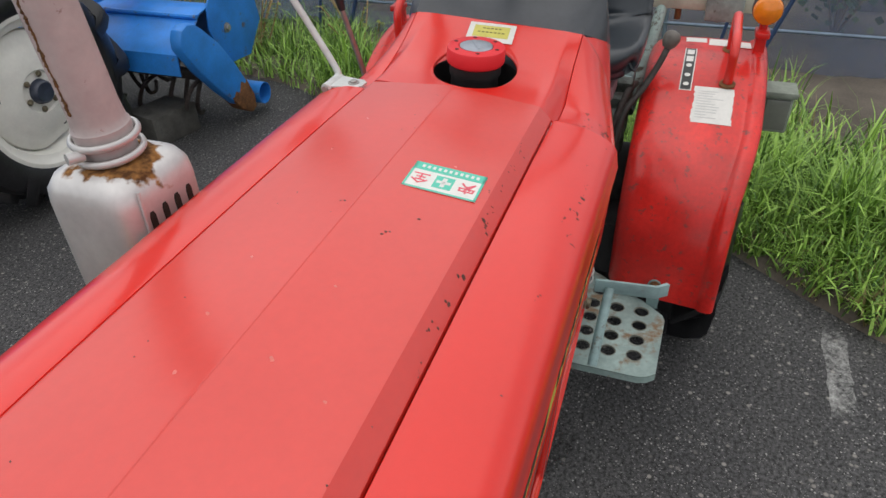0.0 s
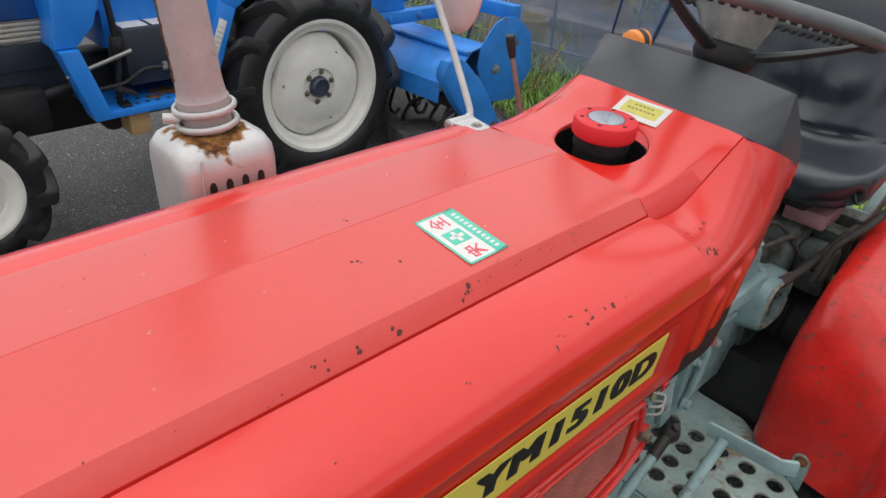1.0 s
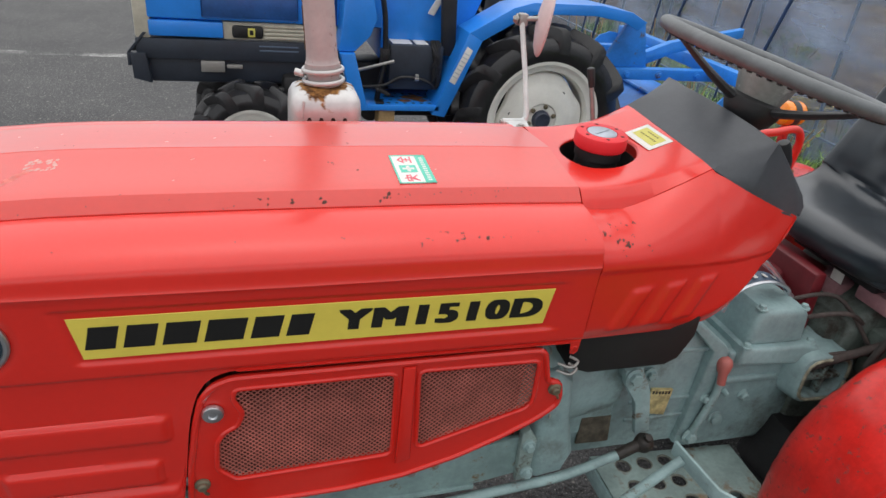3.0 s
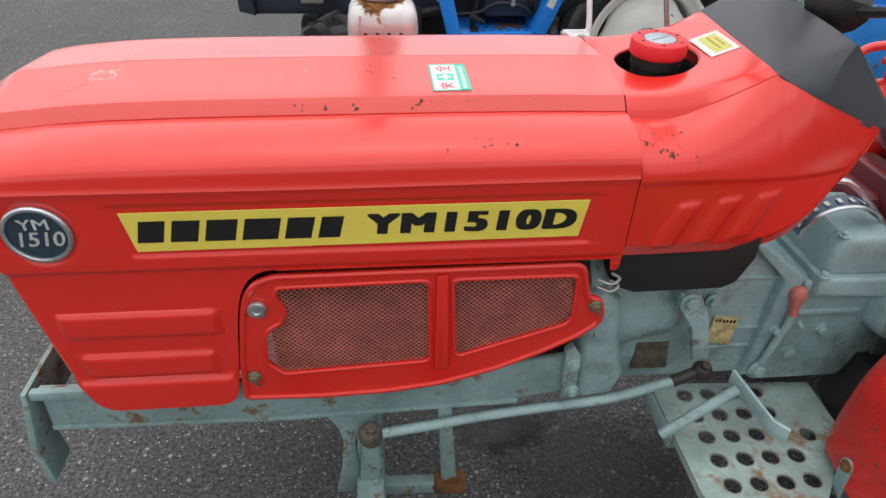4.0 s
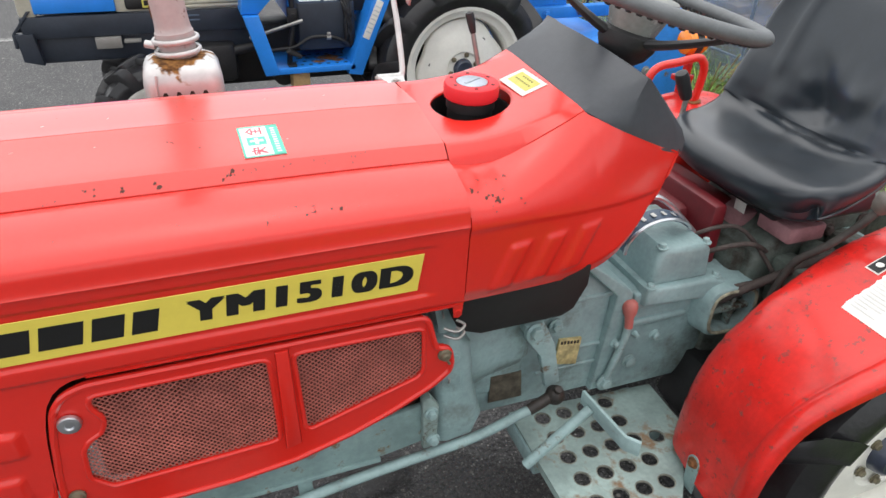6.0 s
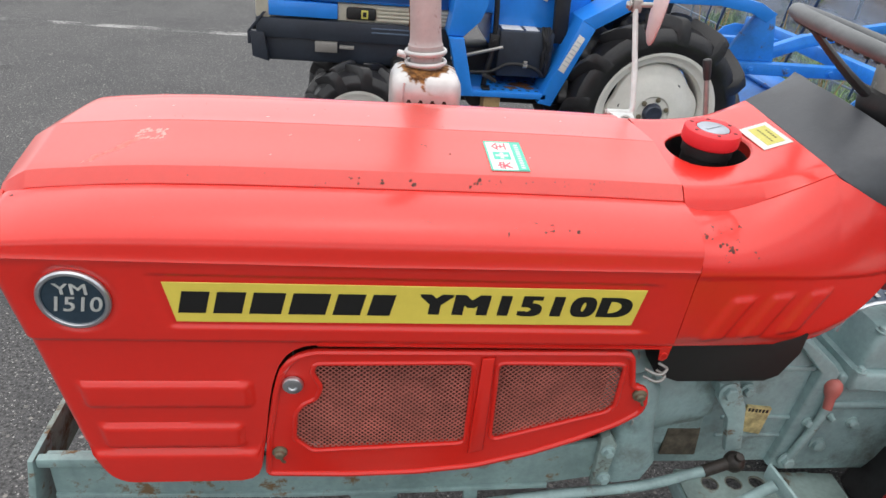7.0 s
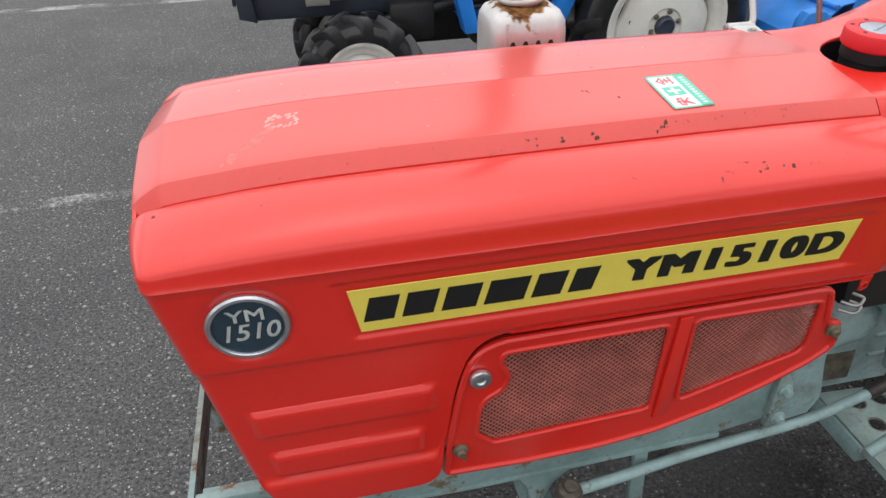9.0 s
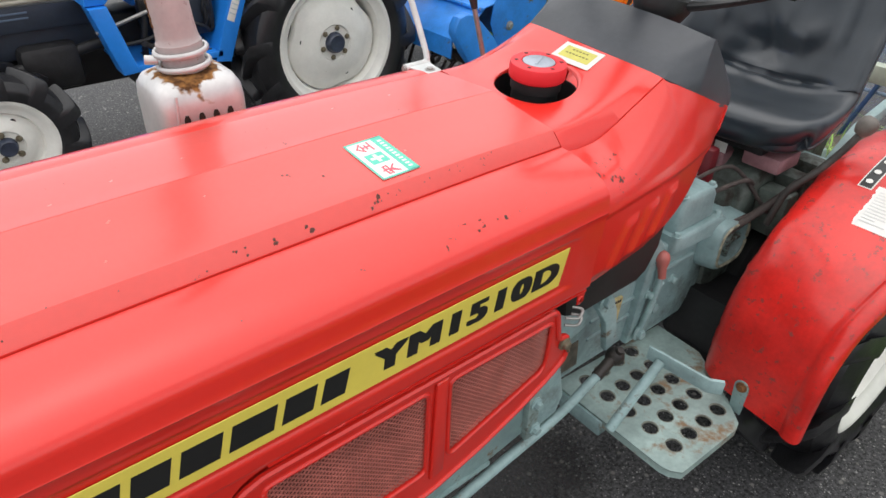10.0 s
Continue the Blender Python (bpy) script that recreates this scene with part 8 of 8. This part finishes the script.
def build_tiller():
    """The blue rotary tiller hitched behind the blue tractor."""
    root = thing("rotary_tiller", (2.75, BC, 0), "worn blue rotary tiller with muddy steel tines", "tiller")
    y0, y1 = BC - 0.72, BC + 0.72
    bm = bmesh.new()
    rows = []
    for yy in (y0, y1):
        rows.append([(2.42, yy, 0.365), (2.43, yy, 0.46), (2.48, yy, 0.50), (2.58, yy, 0.53), (2.64, yy, 0.585), (2.72, yy, 0.60), (2.80, yy, 0.585), (2.88, yy, 0.53), (2.98, yy, 0.34)])
    loft(bm, rows, 0.006)
    for x, z in ((2.50, 0.485), (2.62, 0.575)):
        tube(bm, [(x, y0, z), (x, y1, z)], 0.012, 8, 1)
    cover = part("cover", bm, BLUE_WORN, root, "curved blue tiller cover")
    for yy, e in ((y0, -1), (y1, 1)):
        bm = bmesh.new()
        prism(bm, [(2.68, 0.50), (2.70, 0.60), (2.79, 0.70), (2.86, 0.725), (2.95, 0.715), (3.07, 0.62), (3.105, 0.43), (2.97, 0.285), (2.76, 0.30)], "y", yy + e * 0.006, yy - e * 0.004, 0.003)
        part("end_plate", bm, BLUE_WORN, root, "blue octagonal end plate")
        bm = bmesh.new()
        prism(bm, [(2.388, 0.50), (2.392, 0.545), (2.415, 0.582), (2.46, 0.595), (2.505, 0.585), (2.555, 0.55), (2.65, 0.455), (2.74, 0.325), (2.80, 0.215), (2.838, 0.12), (2.835, 0.06), (2.80, 0.045), (2.72, 0.095), (2.59, 0.228), (2.47, 0.37)], "y", yy + e * 0.075, yy + e * 0.008, 0.018)
        part("chain_case", bm, BLUE_WORN, root, "scuffed blue chain case with mud")
        bm = bmesh.new()
        prism(bm, [(2.655, 0.170), (2.69, 0.205), (2.715, 0.19), (2.745, 0.240), (2.775, 0.215), (2.80, 0.217), (2.842, 0.12), (2.838, 0.056), (2.80, 0.040), (2.715, 0.092)], "y", yy + e * 0.0765, yy + e * 0.004, 0.012)
        part("rusty_toe", bm, DARK_RUST if e > 0 else RUST, root, "rusty muddy toe of the chain case")
        bm = bmesh.new()
        bolt(bm, (2.815, yy + e * 0.006, 0.470), (0, e, 0), 0.016, 0.014)
        part("plate_bolt", bm, STEEL, root)
        bm = bmesh.new()
        lathe(bm, [(0.052, 0.0), (0.056, 0.0), (0.056, 0.11), (0.052, 0.11)], (2.905, yy + e * 0.09, 0.105), (0, -e, 0), 24, close=True)
        part("side_roller", bm, BLUE_WORN, root, "short blue depth roller")
    bm = bmesh.new()
    rod(bm, (2.72, y0, 0.25), (2.72, y1, 0.25), 0.03)
    rotor = part("rotor_shaft", bm, DARK_RUST, root, "muddy rotor shaft")
    rnd = random.Random(12)
    for i in range(18):
        yy = y0 + 0.06 + i * (y1 - y0 - 0.12) / 17
        q = rnd.uniform(0, 6.28)
        for k in range(2):
            a = q + math.pi * k
            bm = bmesh.new()
            tube(bm, [(2.72, yy, 0.25), (2.72 + 0.14 * math.cos(a), yy, 0.25 + 0.14 * math.sin(a)), (2.72 + 0.20 * math.cos(a + 0.4), yy + 0.03, 0.25 + 0.20 * math.sin(a + 0.4)), (2.72 + 0.21 * math.cos(a + 0.7), yy + 0.06, 0.25 + 0.21 * math.sin(a + 0.7))], 0.011, 6, 3)
            part("tine", bm, DARK_RUST, rotor, "muddy dark tine")
    bm = bmesh.new()
    box(bm, (2.30, BC - 0.34, 0.66), (3.00, BC - 0.28, 0.72), 0.006)
    box(bm, (2.30, BC + 0.28, 0.66), (3.00, BC + 0.34, 0.72), 0.006)
    box(bm, (2.92, BC - 0.72, 0.70), (2.98, BC + 0.72, 0.77), 0.006)
    prism(bm, [(2.30, 0.62), (2.45, 0.72), (2.75, 0.84), (3.2, 0.93), (3.2, 0.88), (2.78, 0.78), (2.48, 0.66), (2.33, 0.58)], "y", BC - 0.20, BC - 0.15, 0.006)
    prism(bm, [(2.28, 0.72), (2.40, 0.95), (2.50, 0.95), (2.56, 0.72)], "y", BC - 0.30, BC - 0.27, 0.006)
    for x in (2.42, 2.62, 2.86):
        bolt(bm, (x, BC - 0.34, 0.69), (0, -1, 0), 0.014, 0.014)
    part("toolbar", bm, BLUE_WORN, root, "blue hitch and toolbar frame")
    bm = bmesh.new()
    rod(bm, (2.16, BC - 0.10, 0.46), (2.62, BC - 0.10, 0.48), 0.03)
    part("drive_shaft", bm, GLOOM, root, "dark drive shaft")


build_tiller()

bm = bmesh.new()
box(bm, (-0.13, -0.10, 0), (0.13, 0.10, 0.15), 0.008)
ob = solid("concrete_block", bm, CONCRETE, "grey concrete block standing on the asphalt", "block")
ob.matrix_basis = pose(2.52, 2.10, 0, 0, 0, -14)

# ---- the net fence behind the verge ----


def build_fence():
    root = thing("net_fence", (3.95, 1.0, 0), "dark blue net and film sheet on grey metal posts", "fence")
    fx = 3.95
    y0, y1 = -4.5, 9.0
    # sheet with hanging folds
    bm = bmesh.new()
    rows = []
    n = 150
    for i in range(n + 1):
        y = y0 + (y1 - y0) * i / n
        row = []
        for k in range(9):
            z = 0.02 + 1.9 * k / 8
            row.append((fx + 0.10 + 0.05 * noise.noise((y * 2.2, z * 0.8, 3)) + 0.02 * noise.noise((y * 9, z * 2, 5)), y, z))
        rows.append(row)
    loft(bm, rows, 0.002)
    part("net_sheet", bm, NET, root, "dark blue net sheet with folds")
    bm = bmesh.new()
    rows = []
    for i in range(110):
        y = 0.35 + 4.8 * i / 109
        row = []
        for k in range(7):
            u = k / 6
            z = 1.9 - u * (1.75 + 0.1 * noise.noise((y * 1.3, 0, 9)))
            row.append((fx + 0.02 - 0.05 * u + 0.05 * noise.noise((y * 2 + z * 2.5, z * 1.5 - y, 6)) + 0.02 * noise.noise((y * 6 + z * 8, z * 3, 2)), y, z))
        rows.append(row)
    loft(bm, rows, 0.002)
    part("film_sheet", bm, FILM, root, "grey plastic film hanging over the net")
    i = 0
    y = y0
    while y < y1:
        bm = bmesh.new()
        rod(bm, (fx, y, 0), (fx + 0.02, y + 0.02, 1.95), 0.011)
        part("post", bm, POST, root)
        if i % 2 == 0:
            bm = bmesh.new()
            rod(bm, (fx - 0.04, y + 0.03, 0.0), (fx - 0.03, y - 0.55, 1.9), 0.012)
            part("brace", bm, BLUE_POLE, root)
            bm = bmesh.new()
            rod(bm, (fx - 0.05, y + 0.22, 0.0), (fx - 0.04, y - 0.05, 1.9), 0.009)
            part("brace", bm, BLUE_POLE, root)
        y += 0.48 + 0.16 * ((i * 7) % 3)
        i += 1
    for z in (0.30, 1.85):
        bm = bmesh.new()
        rod(bm, (fx, y0, z), (fx, y1, z), 0.009)
        part("rail", bm, POST, root)


build_fence()


def build_weed(name, x, y, h, seed):
    """A leafy weed: stems with many small leaves."""
    rnd = random.Random(seed)
    root = thing(name, (x, y, 0.02), "leafy yellow-green weed by the fence", "plant", "weeds by the fence")
    bm = bmesh.new()
    verts, faces = [], []
    for k in range(7):
        a, l = rnd.uniform(0, 6.28), rnd.uniform(0.05, 0.22)
        p0, p1 = Vector((x, y, 0.0)), Vector((x + l * math.cos(a), y + l * math.sin(a), h * rnd.uniform(0.6, 1.0)))
        pm = (p0 + p1) / 2 + Vector((rnd.uniform(-0.04, 0.04), rnd.uniform(-0.04, 0.04), 0))
        tube(bm, [p0, pm, p1], 0.004, 5, 4)
        for i in range(16):
            u = rnd.uniform(0.15, 1.0)
            p = p0.lerp(p1, u)
            b, s, t = rnd.uniform(0, 6.28), rnd.uniform(0.02, 0.05), rnd.uniform(-0.5, 0.6)
            d = Vector((math.cos(b), math.sin(b), t)).normalized()
            side = d.cross(Vector((0, 0, 1))).normalized() * s * 0.32
            j = len(verts)
            verts += [p, p + d * s * 0.5 + side, p + d * s + Vector((0, 0, -0.005)), p + d * s * 0.5 - side]
            faces.append((j, j + 1, j + 2, j + 3))
    part("stem", bm, WOOD, root)["kind"] = "stuff"
    me = bpy.data.meshes.new("leaves")
    me.from_pydata(verts, [], faces)
    me.materials.append(WEED)
    lv = new("leaves", me)
    lv.parent = root
    lv.matrix_parent_inverse = Matrix.Translation(-root.location)
    return root


for i, (x, y, h) in enumerate(((3.6, 2.7, 0.7), (3.65, 3.3, 0.6), (3.7, 4.1, 0.75), (3.55, 2.2, 0.45), (3.72, 1.6, 0.4), (3.6, 4.9, 0.6))):
    build_weed("weed", x, y, h, 20 + i)


def build_behind_fence():
    """Boards, bushes and a yellow tub seen dimly through the net."""
    for i in range(5):
        bm = bmesh.new()
        y = -3.5 + i * 2.6
        box(bm, (5.3 + 0.3 * (i % 2), y, 0.03), (5.5 + 0.3 * (i % 2), y + 2.3, 0.16), 0.01)
        solid("edging_board", bm, material("weathered_board", (0.30, 0.25, 0.21), 0.85, vary=0.35, scale=5), "weathered grey-brown edging board on the soil", "board", "edging boards")
    rnd = random.Random(31)
    for i in range(9):
        x, y, h = rnd.uniform(4.8, 7.5), -2.5 + i * 1.05 + rnd.uniform(-0.3, 0.3), rnd.uniform(0.5, 1.1)
        root = thing("bush", (x, y, 0.0), "dark leafy bush behind the net fence", "bush", "bushes behind the net")
        stems = bmesh.new()
        verts, faces = [], []
        for k in range(9):
            an = rnd.uniform(0, 6.28)
            tip = Vector((x + 0.4 * math.cos(an) * rnd.random(), y + 0.4 * math.sin(an) * rnd.random(), h * rnd.uniform(0.6, 1)))
            tube(stems, [(x, y, 0.0), (Vector((x, y, 0)) + tip) / 2 + Vector((0.03, -0.02, 0.05)), tip], 0.008, 5, 4)
            for _ in range(45):
                p = Vector((x, y, 0)).lerp(tip, rnd.uniform(0.25, 1.0)) + Vector((rnd.gauss(0, 0.09), rnd.gauss(0, 0.09), rnd.gauss(0, 0.07)))
                d = Vector((rnd.gauss(0, 1), rnd.gauss(0, 1), rnd.gauss(0, 0.6))).normalized() * rnd.uniform(0.03, 0.07)
                sd = d.orthogonal() * 0.4
                j = len(verts)
                verts += [p, p + d * 0.5 + sd, p + d, p + d * 0.5 - sd]
                faces.append((j, j + 1, j + 2, j + 3))
        part("stem", stems, WOOD, root)["kind"] = "stuff"
        me = bpy.data.meshes.new("leaves")
        me.from_pydata(verts, [], faces)
        me.materials.append(WEED)
        lv = new("leaves", me)
        lv.parent = root
        lv.matrix_parent_inverse = Matrix.Translation(-root.location)
    bm = bmesh.new()
    lathe(bm, [(0, 0), (0.12, 0), (0.14, 0.02), (0.16, 0.24), (0.168, 0.25), (0.168, 0.265), (0.155, 0.265), (0.13, 0.03), (0, 0.03)], (0, 0, 0), (0, 0, 1), 28)
    ob = solid("tub", bm, material("yellow_plastic_tub", (0.55, 0.42, 0.06), 0.45, vary=0.1), "yellow plastic tub behind the net fence", "tub")
    ob.location = (4.6, 3.15, 0.03)


build_behind_fence()
